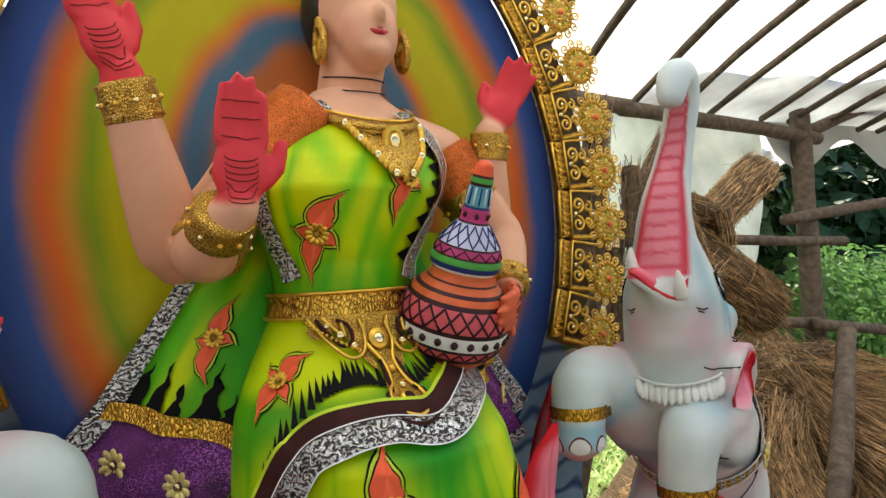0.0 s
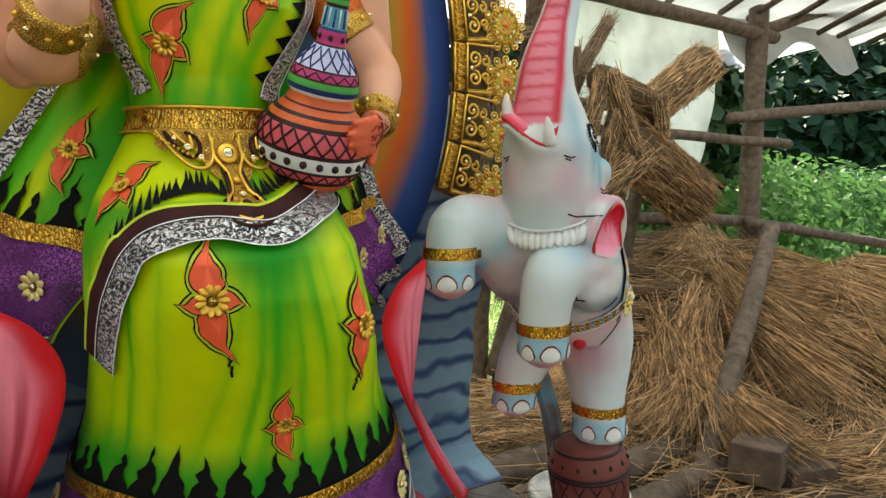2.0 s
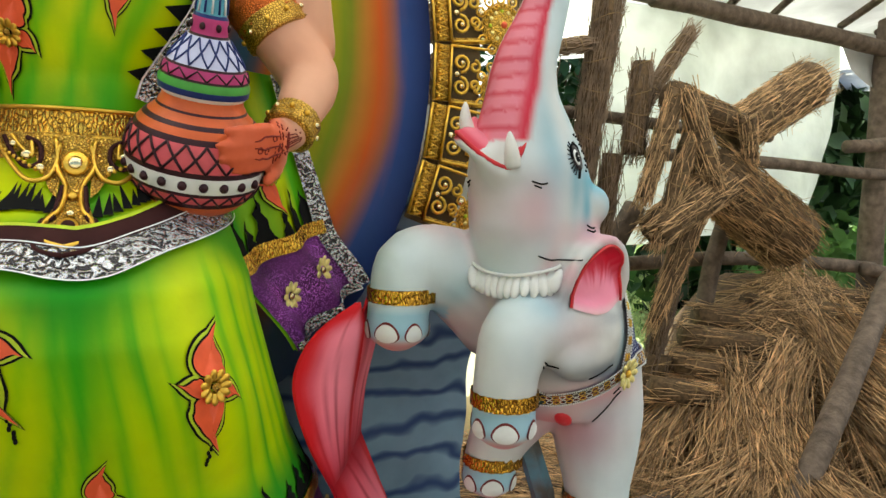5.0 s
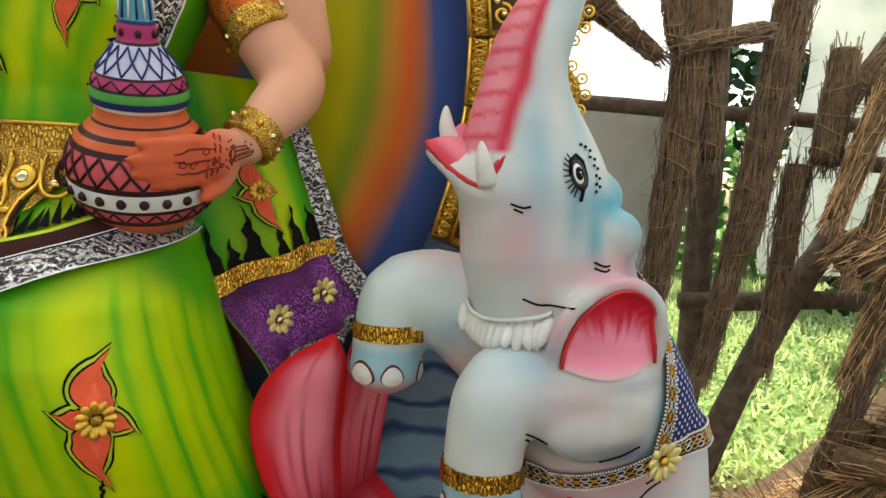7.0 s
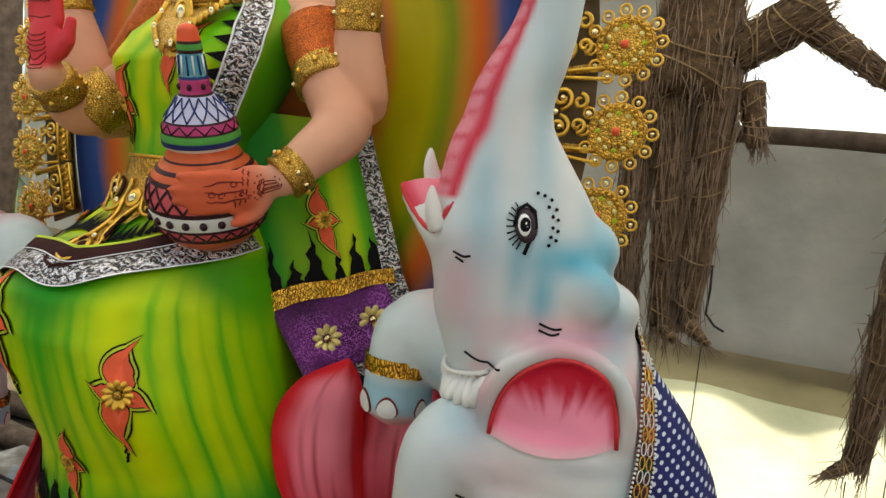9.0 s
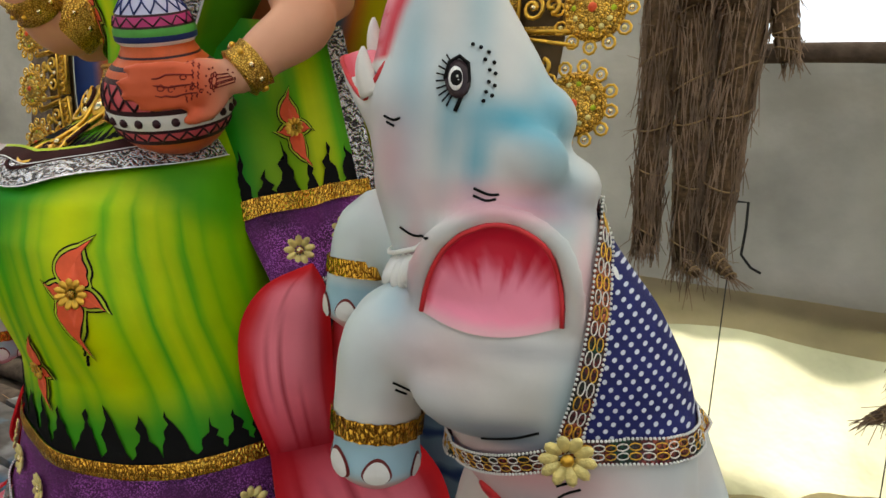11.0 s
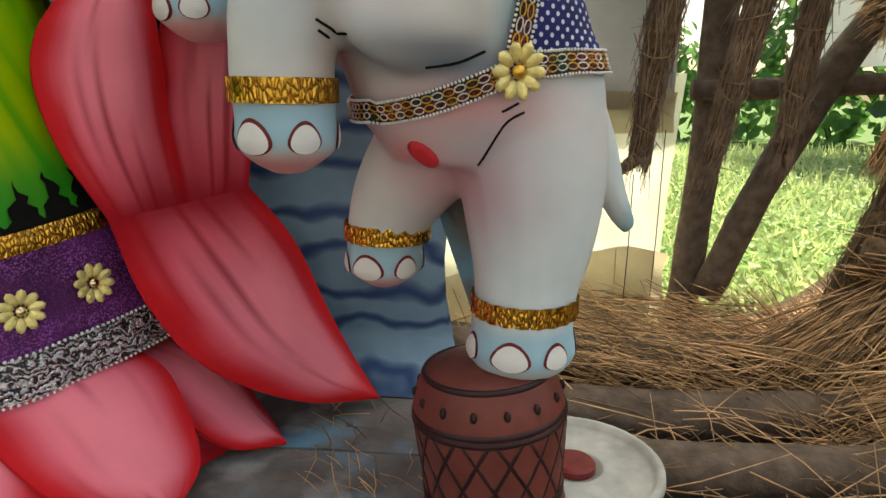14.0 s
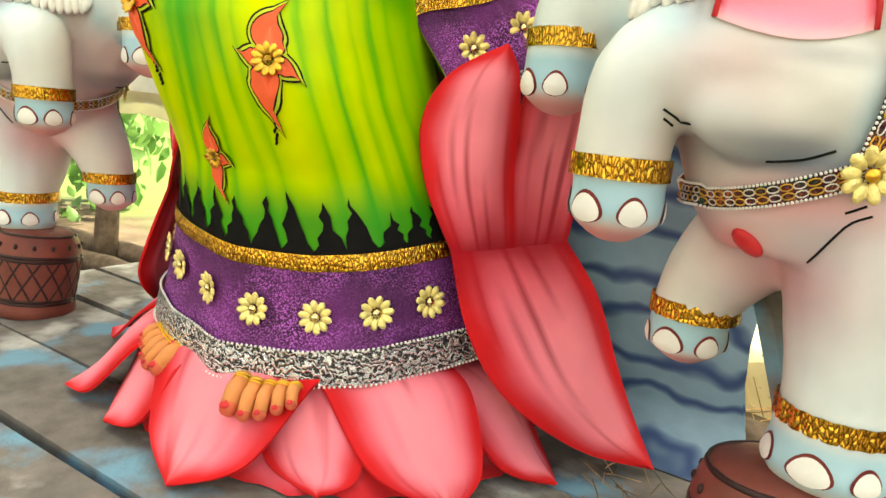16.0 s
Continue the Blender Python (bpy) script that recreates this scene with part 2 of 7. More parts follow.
def sheet_mat(name, color, through_part, rough=0.5):
    """Thin plastic sheet that lets part of the daylight through."""
    m = mat(name, color, rough, 0, 0.28, 3.0, 0.5, 5)
    m.node_tree.nodes["Bump"].inputs["Distance"].default_value = 0.03
    nt = m.node_tree
    tr = nt.nodes.new("ShaderNodeBsdfTranslucent")
    nt.links.new(nt.nodes["Vector Math"].outputs[0], tr.inputs["Color"])
    nt.links.new(nt.nodes["Bump"].outputs[0], tr.inputs["Normal"])
    mix = nt.nodes.new("ShaderNodeMixShader")
    mix.inputs[0].default_value = through_part
    nt.links.new(nt.nodes["Principled BSDF"].outputs[0], mix.inputs[1])
    nt.links.new(tr.outputs[0], mix.inputs[2])
    nt.links.new(mix.outputs[0], nt.nodes["Material Output"].inputs["Surface"])
    return m


ROOFSHEET = sheet_mat("white_roof_plastic", (0.82, 0.83, 0.84), 0.6)
GREYSHEET = sheet_mat("grey_tarpaulin", (0.42, 0.41, 0.39), 0.12)
TANSHEET = sheet_mat("tan_plastic", (0.52, 0.45, 0.31), 0.5)
GREYROOF = sheet_mat("thin_grey_tarpaulin", (0.55, 0.56, 0.56), 0.5)
YELLOWSHEET = sheet_mat("yellowed_plastic", (0.63, 0.595, 0.47), 0.8)

def leaf_mat(name, color, through_part):
    m = sheet_mat(name, color, through_part, 0.5)
    m.node_tree.nodes["Noise Texture"].inputs["Scale"].default_value = 4
    return m


GRASS = leaf_mat("thin_grass_blade", (0.52, 0.60, 0.27), 0.5)
LEAF = leaf_mat("thin_green_leaf", (0.14, 0.28, 0.08), 0.45)
WEED = leaf_mat("thin_weed_leaf", (0.30, 0.46, 0.16), 0.45)

# painted water: slate blue with wavy darker strokes
WATER = mat("painted_water", (0.21, 0.34, 0.46), 0.5, 0, 0.25, 5, 0.3, 40)
_nt = WATER.node_tree
_wv = node(WATER, "ShaderNodeTexWave", Scale=4.3, Distortion=5.0, Detail=1.5)
_wv.inputs["Detail Scale"].default_value = 2.2
_wv.bands_direction = 'Z'
_nt.links.new(_nt.nodes["Texture Coordinate"].outputs["Object"], _wv.inputs["Vector"])
_r = node(WATER, "ShaderNodeMapRange")
_r.inputs[1].default_value, _r.inputs[2].default_value = 0.55, 1.05
_nt.links.new(_wv.outputs["Fac"], _r.inputs[0])
_mx = _nt.nodes.new("ShaderNodeMix")
_mx.data_type = 'RGBA'
_mx.inputs["B"].default_value = (0.015, 0.045, 0.16, 1)
_nt.links.new(_r.outputs[0], _mx.inputs["Factor"])
_nt.links.new(_nt.nodes["Vector Math"].outputs[0], _mx.inputs["A"])
_nt.links.new(_mx.outputs["Result"], _nt.nodes["Principled BSDF"].inputs["Base Color"])

# ---- building helpers ----


def sstep(a, b, x):
    k = min(1, max(0, (x - a) / (b - a)))
    return k * k * (3 - 2 * k)


def mixc(a, b, k):
    return tuple(p + (q - p) * k for p, q in zip(a, b))


class Build:
    """One mesh in the making: vertices with a paint colour, faces with a material."""

    def __init__(self, *mats):
        self.v, self.f, self.fm, self.c, self.mats = [], [], [], [], list(mats)

    def slot(self, m):
        if m not in self.mats:
            self.mats.append(m)
        return self.mats.index(m)

    def add(self, verts, faces, m, color=None):
        o, k = len(self.v), self.slot(m)
        for p in verts:
            self.v.append(tuple(p))
            self.c.append(color(Vector(p)) if callable(color) else (color or (1, 1, 1)))
        for f in faces:
            self.f.append(tuple(i + o for i in f))
            self.fm.append(k)

    def grid(self, fn, nu, nv, m, color=None, close_u=False, cap=False):
        """fn(i/nu, j/nv) gives a place; color the same way."""
        verts, cols, n = [], [], nu if close_u else nu + 1
        for j in range(nv + 1):
            for i in range(n):
                verts.append(fn(i / nu, j / nv))
                cols.append(color(i / nu, j / nv) if callable(color) else (color or (1, 1, 1)))
        faces = []
        for j in range(nv):
            for i in range(nu):
                a, b = j * n + i, j * n + (i + 1) % n
                faces.append((a, b, b + n, a + n))
        if cap:
            faces += [tuple(range(n))[::-1], tuple(nv * n + i for i in range(n))]
        o, k = len(self.v), self.slot(m)
        self.v += [tuple(p) for p in verts]
        self.c += cols
        self.f += [tuple(i + o for i in f) for f in faces]
        self.fm += [k] * len(faces)

    def tube(self, pts, radii, m, seg=12, color=None, squash=None, cap=True):
        """A round limb along pts; squash: how flat it is (one number or a list), across the first side axis."""
        pts = [Vector(p) for p in pts]
        if not hasattr(radii, "__len__"):
            radii = [radii] * len(pts)
        ref = Vector((0, 0, 1))
        rows, old = [], None
        for i, p in enumerate(pts):
            t = (pts[min(i + 1, len(pts) - 1)] - pts[max(i - 1, 0)]).normalized()
            if old is None:
                a = t.orthogonal() if abs(t.dot(ref)) > 0.95 else t.cross(ref)
            else:
                a = old - t * old.dot(t)
            a.normalize()
            old = a
            b = t.cross(a)
            q = 1 if squash is None else (squash[i] if hasattr(squash, "__len__") else squash)
            rows.append([p + (a * math.cos(w) + b * (math.sin(w) * q)) * radii[i] for w in (2 * math.pi * k / seg for k in range(seg))])
        verts = [p for r in rows for p in r]
        faces = []
        for j in range(len(rows) - 1):
            for i in range(seg):
                a, b = j * seg + i, j * seg + (i + 1) % seg
                faces.append((a, b, b + seg, a + seg))
        if cap:
            faces += [tuple(range(seg))[::-1], tuple((len(rows) - 1) * seg + i for i in range(seg))]
        self.add(verts, faces, m, color)

    def ball(self, c, r, m, seg=14, rings=9, color=None, turn=None):
        r = r if hasattr(r, "__len__") else (r, r, r)
        verts = []
        for j in range(rings + 1):
            w = math.pi * j / rings
            for i in range(seg):
                u = 2 * math.pi * i / seg
                p = Vector((r[0] * math.sin(w) * math.cos(u), r[1] * math.sin(w) * math.sin(u), r[2] * math.cos(w)))
                verts.append(Vector(c) + (turn @ p if turn else p))
        faces = []
        for j in range(rings):
            for i in range(seg):
                a, b = j * seg + i, j * seg + (i + 1) % seg
                faces.append((a, a + seg, b + seg, b))
        self.add(verts, faces, m, color)

    def box(self, c, s, m, turn=None, color=None):
        verts = []
        for z in (-1, 1):
            for x, y in ((-1, -1), (1, -1), (1, 1), (-1, 1)):
                p = Vector((x * s[0] / 2, y * s[1] / 2, z * s[2] / 2))
                verts.append(Vector(c) + (turn @ p if turn else p))
        self.add(verts, [(3, 2, 1, 0), (4, 5, 6, 7), (0, 1, 5, 4), (1, 2, 6, 5), (2, 3, 7, 6), (3, 0, 4, 7)], m, color)

    def lathe(self, profile, m, seg=32, at=None, color=None, mats=None):
        """profile: (radius, height) upwards; at: pose; mats: a material per step."""
        at = at or Matrix()
        for j in range(len(profile) - 1):
            pr = profile[j:j + 2]
            verts = [at @ Vector((r * math.cos(2 * math.pi * i / seg), r * math.sin(2 * math.pi * i / seg), h)) for r, h in pr for i in range(seg)]
            faces = [(i, (i + 1) % seg, seg + (i + 1) % seg, seg + i) for i in range(seg)]
            self.add(verts, faces, mats[j] if mats else m, color)

    def mesh(self, name, smooth=True, weld=0.0):
        me = bpy.data.meshes.new(name)
        me.from_pydata(self.v, [], self.f)
        for m in self.mats:
            me.materials.append(m)
        me.polygons.foreach_set("material_index", self.fm)
        me.polygons.foreach_set("use_smooth", [smooth] * len(self.f))
        at = me.attributes.new("Col", 'FLOAT_COLOR', 'POINT')
        at.data.foreach_set("color", np.array([(c[0], c[1], c[2], 1) for c in self.c], dtype=np.float32).ravel())
        if weld:
            bm = bmesh.new()
            bm.from_mesh(me)
            bmesh.ops.remove_doubles(bm, verts=bm.verts, dist=weld)
            bm.to_mesh(me)
            bm.free()
        me.update()
        return me


def thing(name, label, category, at=None, group="", kind="", mesh=None):
    ob = tagged(new(name, mesh), label, category, group, kind)
    if at is not None:
        ob.matrix_world = at
    return ob


def part(name, bl, parent, label="", smooth=True, at=None, weld=0.0):
    ob = new(name, bl.mesh(name, smooth, weld) if isinstance(bl, Build) else bl)
    ob.parent = parent
    if at is not None:
        ob.matrix_basis = at
    if label:
        ob["label"] = label
    return ob


def blended(bl, voxel, smooth_steps=6):
    """The closed shapes of bl melted into one skin: vertices and faces."""
    ob = new("melt", bl.mesh("melt"))
    r = ob.modifiers.new("r", 'REMESH')
    r.mode, r.voxel_size, r.adaptivity = 'VOXEL', voxel, 0.0
    s = ob.modifiers.new("s", 'SMOOTH')
    s.factor, s.iterations = 0.5, smooth_steps
    dg = bpy.context.evaluated_depsgraph_get()
    me = ob.evaluated_get(dg).to_mesh()
    verts = [v.co.copy() for v in me.vertices]
    faces = [tuple(p.vertices) for p in me.polygons]
    ob.evaluated_get(dg).to_mesh_clear()
    old = ob.data
    bpy.data.objects.remove(ob)
    bpy.data.meshes.remove(old)
    return verts, faces


def interp(rows, z):
    """Rows (z, a, b, ...) in rising z: the values at z, smoothly."""
    if z <= rows[0][0]:
        return rows[0][1:]
    for p, q in zip(rows, rows[1:]):
        if z <= q[0]:
            k = (z - p[0]) / (q[0] - p[0])
            return tuple(a + (b - a) * k for a, b in zip(p[1:], q[1:]))
    return rows[-1][1:]


def curve_pts(pts, n):
    """A smooth line through pts, as n + 1 points."""
    pts = [Vector(p) for p in pts]
    out = []
    for i in range(n + 1):
        s = i / n * (len(pts) - 1)
        k = min(int(s), len(pts) - 2)
        t = s - k
        p0, p1, p2, p3 = pts[max(k - 1, 0)], pts[k], pts[k + 1], pts[min(k + 2, len(pts) - 1)]
        out.append(0.5 * (2 * p1 + (p2 - p0) * t + (2 * p0 - 5 * p1 + 4 * p2 - p3) * t * t + (3 * p1 - p0 - 3 * p2 + p3) * t ** 3))
    return out


def smooth_tube(bl, pts, radii, m, n=16, seg=14, color=None):
    line = curve_pts(pts, n)
    rr = [float(np.interp(i / n, np.linspace(0, 1, len(radii)), radii)) for i in range(n + 1)]
    bl.tube(line, rr, m, seg, color)
    bl.ball(line[0], rr[0], m, color=color)
    bl.ball(line[-1], rr[-1], m, color=color)


def normal_frame(n, up=Vector((0, 0, 1))):
    """Turn with z along n and y as upright as can be."""
    n = Vector(n).normalized()
    x = up.cross(n)
    x = x.normalized() if x.length > 1e-4 else Vector((1, 0, 0))
    y = n.cross(x)
    return Matrix((x, y, n)).transposed()


def flower(bl, c, n, r, petals=9, m=None, centre=None, spin=0.0):
    """A pressed flower: cupped petals round a button."""
    m, centre = m or GOLDPALE, centre or GOLDSMOOTH
    t = normal_frame(n)
    for k in range(petals):
        w = 2 * math.pi * k / petals + spin
        d = Vector((math.cos(w), math.sin(w), 0))
        tt = t @ Matrix.Rotation(w, 3, 'Z') @ Matrix.Rotation(-0.25, 3, 'Y')
        bl.ball(Vector(c) + t @ (d * r * 0.62) + Vector(n).normalized() * 0.003, (r * 0.4, r * 0.24, r * 0.1), m, 8, 5, turn=tt)
    bl.ball(Vector(c) + Vector(n).normalized() * 0.004, (r * 0.25, r * 0.25, r * 0.14), centre, 8, 5, turn=t)

# ---- ground and platform ----
GZ, PZ = -0.33, -0.05
b = Build()


def ground_at(i, j):
    x, y = -40 + 80 * i, -40 + 80 * j
    x, y = math.copysign(abs(x / 40) ** 2.2 * 40, x), math.copysign(abs(y / 40) ** 2.2 * 40, y)
    return Vector((x, y, GZ + 0.02 * noise.noise(Vector((x * 1.3, y * 1.3, 0)))))


b.grid(ground_at, 70, 70, SOIL)
thing("ground", "trodden brown earth littered with straw bits", "ground", kind="structure", mesh=b.mesh("ground"))

platform = thing("platform", "low platform of grey paint-splashed boards on poles", "platform", kind="structure")
rng = random.Random(4)
PLANKS = [(-1.05, x, y, w) for x, y, w in ((0.93, -0.42, 0.155), (0.96, -0.235, 0.185), (0.87, -0.025, 0.21), (0.72, 0.175, 0.17), (0.70, 0.345, 0.15))]
for x0, x1, y, w in PLANKS:
    b = Build()
    t = Matrix.Rotation(radians(rng.uniform(-1.5, 1.5)), 3, 'Z')
    n = 16
    L_ = x1 - x0

    def board(i, j, w=w, L_=L_):
        ring = [(-w / 2, 0), (-w / 2 + 0.004, 0.0), (w / 2 - 0.004, 0.0), (w / 2, -0.004), (w / 2, -0.024), (-w / 2, -0.024)]
        yy, zz = ring[round(i * 6) % 6]
        x = (j - 0.5) * L_
        return Vector((x, yy + 0.004 * noise.noise(Vector((x * 3, y * 7, yy * 9))), zz + 0.003 * noise.noise(Vector((x * 2, y * 5, 3)))))
    b.grid(board, 6, n, PLANK, close_u=True, cap=True)
    part("plank", b, platform, smooth=False, at=Matrix.Translation(((x0 + x1) / 2, y, PZ)) @ t.to_4x4())
for x in (-0.9, -0.1, 0.62):
    b = Build()
    b.tube(curve_pts([(x, -0.55, PZ - 0.065), (x + 0.02, 0, PZ - 0.07), (x, 0.6, PZ - 0.065)], 8), 0.04, BARK, 10)
    part("bearer", b, platform)
for x in (-0.9, -0.1, 0.62):
    for y in (-0.45, 0.5):
        b = Build()
        b.tube([(x, y, GZ - 0.02), (x, y, PZ - 0.09)], 0.035, BARK, 10)
        part("stump", b, platform)

# ---- painted backdrop ----
backdrop = thing("idol_backdrop", "oval painted backdrop in rainbow rings with gold jewelled border", "backdrop panel")
BW, BH, BZ, BY = 0.54, 0.68, 1.02, 0.18
b = Build()
YG, GR, OR, BL = (0.42, 0.37, 0.006), (0.15, 0.25, 0.006), (0.58, 0.09, 0.006), (0.008, 0.022, 0.11)
GB = (0.06, 0.13, 0.2)
STOPS = [(0.0, OR), (0.22, (0.5, 0.13, 0.03)), (0.33, (0.42, 0.12, 0.03)), (0.37, GB), (0.43, GB), (0.47, (0.55, 0.14, 0.02)), (0.53, YG), (0.66, YG), (0.72, GR), (0.76, (0.45, 0.2, 0.02)), (0.81, OR), (0.85, (0.3, 0.1, 0.05)), (0.89, (0.02, 0.06, 0.22)), (1.0, BL)]


def ring_colour(r):
    for p, q in zip(STOPS, STOPS[1:]):
        if r <= q[0]:
            return mixc(p[1], q[1], (r - p[0]) / (q[0] - p[0]))
    return BL


def disc(i, j):
    w, r = 2 * math.pi * i, j
    x, z = BW * r * math.sin(w), BH * r * math.cos(w)
    return Vector((x, BY + 0.035 * (1 - r * r), BZ + z + 0.12 * (1 - r)))


def disc_col(i, j):
    w = 2 * math.pi * i
    k = noise.noise(Vector((math.sin(w) * 3, math.cos(w) * 3, j * 4))) * 0.035
    c = ring_colour(min(1, max(0, j + k)))
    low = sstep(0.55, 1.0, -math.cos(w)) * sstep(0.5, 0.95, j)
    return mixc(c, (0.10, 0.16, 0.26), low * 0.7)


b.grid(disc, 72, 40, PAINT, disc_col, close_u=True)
b.grid(lambda i, j: disc(i, 1) + Vector((0, 0.03 * j + 0.001, 0)), 72, 1, PAINT, BL, close_u=True)
part("painted_disc", b, backdrop, "airbrushed rings of yellow, green, orange and blue")
# gold border: a strip of filigree tiles, then rosettes outside it
W0 = math.acos((0.735 - BZ) / BH)


def oval(w, off):
    x, z = BW * math.sin(w), BH * math.cos(w)
    n = Vector((math.sin(w) / BW, 0, math.cos(w) / BH)).normalized()
    return Vector((x, BY - 0.012, BZ + z)) + n * off, n


b = Build()
for s in (-1, 1):
    b.grid(lambda i, j, s=s: oval(s * W0 * i, 0.004 + 0.1 * j)[0] + Vector((0, 0.012, 0)), 50, 2, mat("dull_card", (0.13, 0.085, 0.04), 0.6, 0.2))
part("border_board", b, backdrop)


def swirl(bl, c, t, r, turns=1.2, m=None, s=1):
    pts = []
    for k in range(15):
        w = turns * 2 * math.pi * k / 14
        q = r * (1 - 0.7 * k / 14)
        pts.append(Vector(c) + t @ Vector((s * q * math.cos(w), q * math.sin(w), 0)))
    bl.tube(pts, 0.0034, m or GOLDSMOOTH, 6)


def border_tile():
    """Filigree tile: a broad braid, two scrolls and two bars; its z faces out, x along the border, y away from the centre."""
    bl = Build()
    I = Matrix.Identity(3)
    bl.box((0, 0.018, 0.002), (0.105, 0.034, 0.006), GOLD)
    for e in (0.002, 0.035):
        bl.tube([(-0.053, e, 0.006), (0.053, e, 0.006)], 0.003, GOLDSMOOTH, 6)
    for k in range(7):
        x = -0.045 + 0.015 * k
        bl.tube([(x - 0.007, 0.006, 0.006), (x, 0.028, 0.009), (x + 0.007, 0.006, 0.006)], 0.0022, GOLDSMOOTH, 5)
        bl.ball((x, 0.012, 0.008), 0.004, GOLDSMOOTH, 6, 4)
    for s, x in ((1, -0.022), (-1, 0.022)):
        swirl(bl, (x, 0.056, 0.005), I, 0.018, 1.3, s=s)
        swirl(bl, (x + s * 0.004, 0.085, 0.005), I, 0.012, 1.1, s=-s)
        bl.ball((x, 0.058, 0.007), 0.005, GEM, 7, 5)
    for x in (-0.053, 0.053):
        bl.tube([(x, 0.036, 0.004), (x, 0.125, 0.004)], 0.003, GOLDSMOOTH, 6)
    bl.box((0.052, 0.08, 0.001), (0.012, 0.09, 0.004), GOLD)
    bl.ball((0, 0.048, 0.006), (0.006, 0.006, 0.004), GEM, 8, 5)
    bl.ball((0, 0.1, 0.006), (0.006, 0.006, 0.004), GEM, 8, 5)
    return bl.mesh("border_tile")


def rosette():
    bl = Build()
    bl.lathe([(0.044, 0), (0.044, 0.004), (0.04, 0.008), (0.03, 0.006), (0.02, 0.01), (0.008, 0.012), (0.0, 0.014)], GOLD, 28)
    for q, n, s in ((0.036, 24, 0.003), (0.018, 14, 0.003)):
        for k in range(n):
            w = 2 * math.pi * k / n
            bl.ball((q * math.cos(w), q * math.sin(w), 0.009), s, GOLDSMOOTH, 6, 4)
    for k in range(12):
        w = 2 * math.pi * k / 12
        c, d = Vector((math.cos(w), math.sin(w), 0)), Vector((-math.sin(w), math.cos(w), 0))
        loop = [c * (0.042 + 0.009 * (1 - math.cos(a))) * 1.0 + d * 0.0085 * math.sin(a) + Vector((0, 0, 0.004)) for a in (2 * math.pi * i / 8 for i in range(9))]
        bl.tube(loop, 0.0022, GOLDSMOOTH, 5)
        bl.ball(c * 0.051 + Vector((0, 0, 0.005)), (0.004, 0.004, 0.003), GEM if k % 2 else GOLDPALE, 6, 4)
        bl.ball(c * 0.027 + Vector((0, 0, 0.007)), (0.0045, 0.0045, 0.002), GREENLINE if k % 3 == 0 else GOLDPALE, 6, 4)
    bl.ball((0, 0, 0.012), (0.007, 0.007, 0.004), CORAL, 8, 5)
    return bl.mesh("rosette")


TILE, ROSE = border_tile(), rosette()
wv = W0
places = []
while wv > 0.02:
    places.append(wv)
    p0 = oval(wv, 0)[0]
    dw = 0.001
    wv -= 0.108 / ((oval(wv + dw, 0)[0] - p0).length / dw)
for s in (-1, 1):
    for k, w in enumerate(places):
        p, n = oval(s * (w - 0.09), 0)
        y = Vector((n.x, 0, n.z))
        z = Vector((0, -1, 0))
        x = y.cross(z)
        m4 = Matrix((x, y, z)).transposed().to_4x4()
        part("border_tile", TILE, backdrop, at=Matrix.Translation(p) @ m4)
        q, n2 = oval(s * (w - 0.06), 0.145)
        part("rosette", ROSE, backdrop, at=Matrix.Translation(q) @ m4)
# water board under the disc
b = Build()


def water(i, j):
    z = 0.80 - 0.835 * j
    half = 0.58 + 0.13 * sstep(0.05, 0.4, j) + 0.03 * sstep(0.85, 1, j)
    x = (i - 0.5) * 2 * half
    y = BY + 0.055 + 0.10 * sstep(0.1, 0.6, j) + 0.03 * sstep(0.6, 1, j) - 0.12 * sstep(0.93, 1.0, j) + 0.014 * noise.noise(Vector((x * 5, z * 5, 1)))
    return Vector((x + 0.014 * noise.noise(Vector((z * 9, i * 3, 4))), y, z - 0.012 * j))


b.grid(water, 40, 30, WATER)
b.grid(lambda i, j: water(i, j) + Vector((0, 0.014, 0)), 12, 12, WATER)
part("water_board", b, backdrop, "slate blue board painted with dark wavy water lines")
for x in (-0.45, 0.45):
    b = Build()
    b.tube([(x, 0.41, PZ), (x, 0.33, 0.9), (x, BY + 0.10, 1.6)], 0.022, BARK, 8)
    part("strut", b, backdrop)

# ---- lotus seat ----
lotus = thing("lotus_seat", "pink lotus seat with red-edged petals spread on boards", "lotus seat")
PINK, RED, DEEP = (0.78, 0.12, 0.18), (0.60, 0.009, 0.014), (0.33, 0.006, 0.016)


PALE = (0.92, 0.25, 0.33)


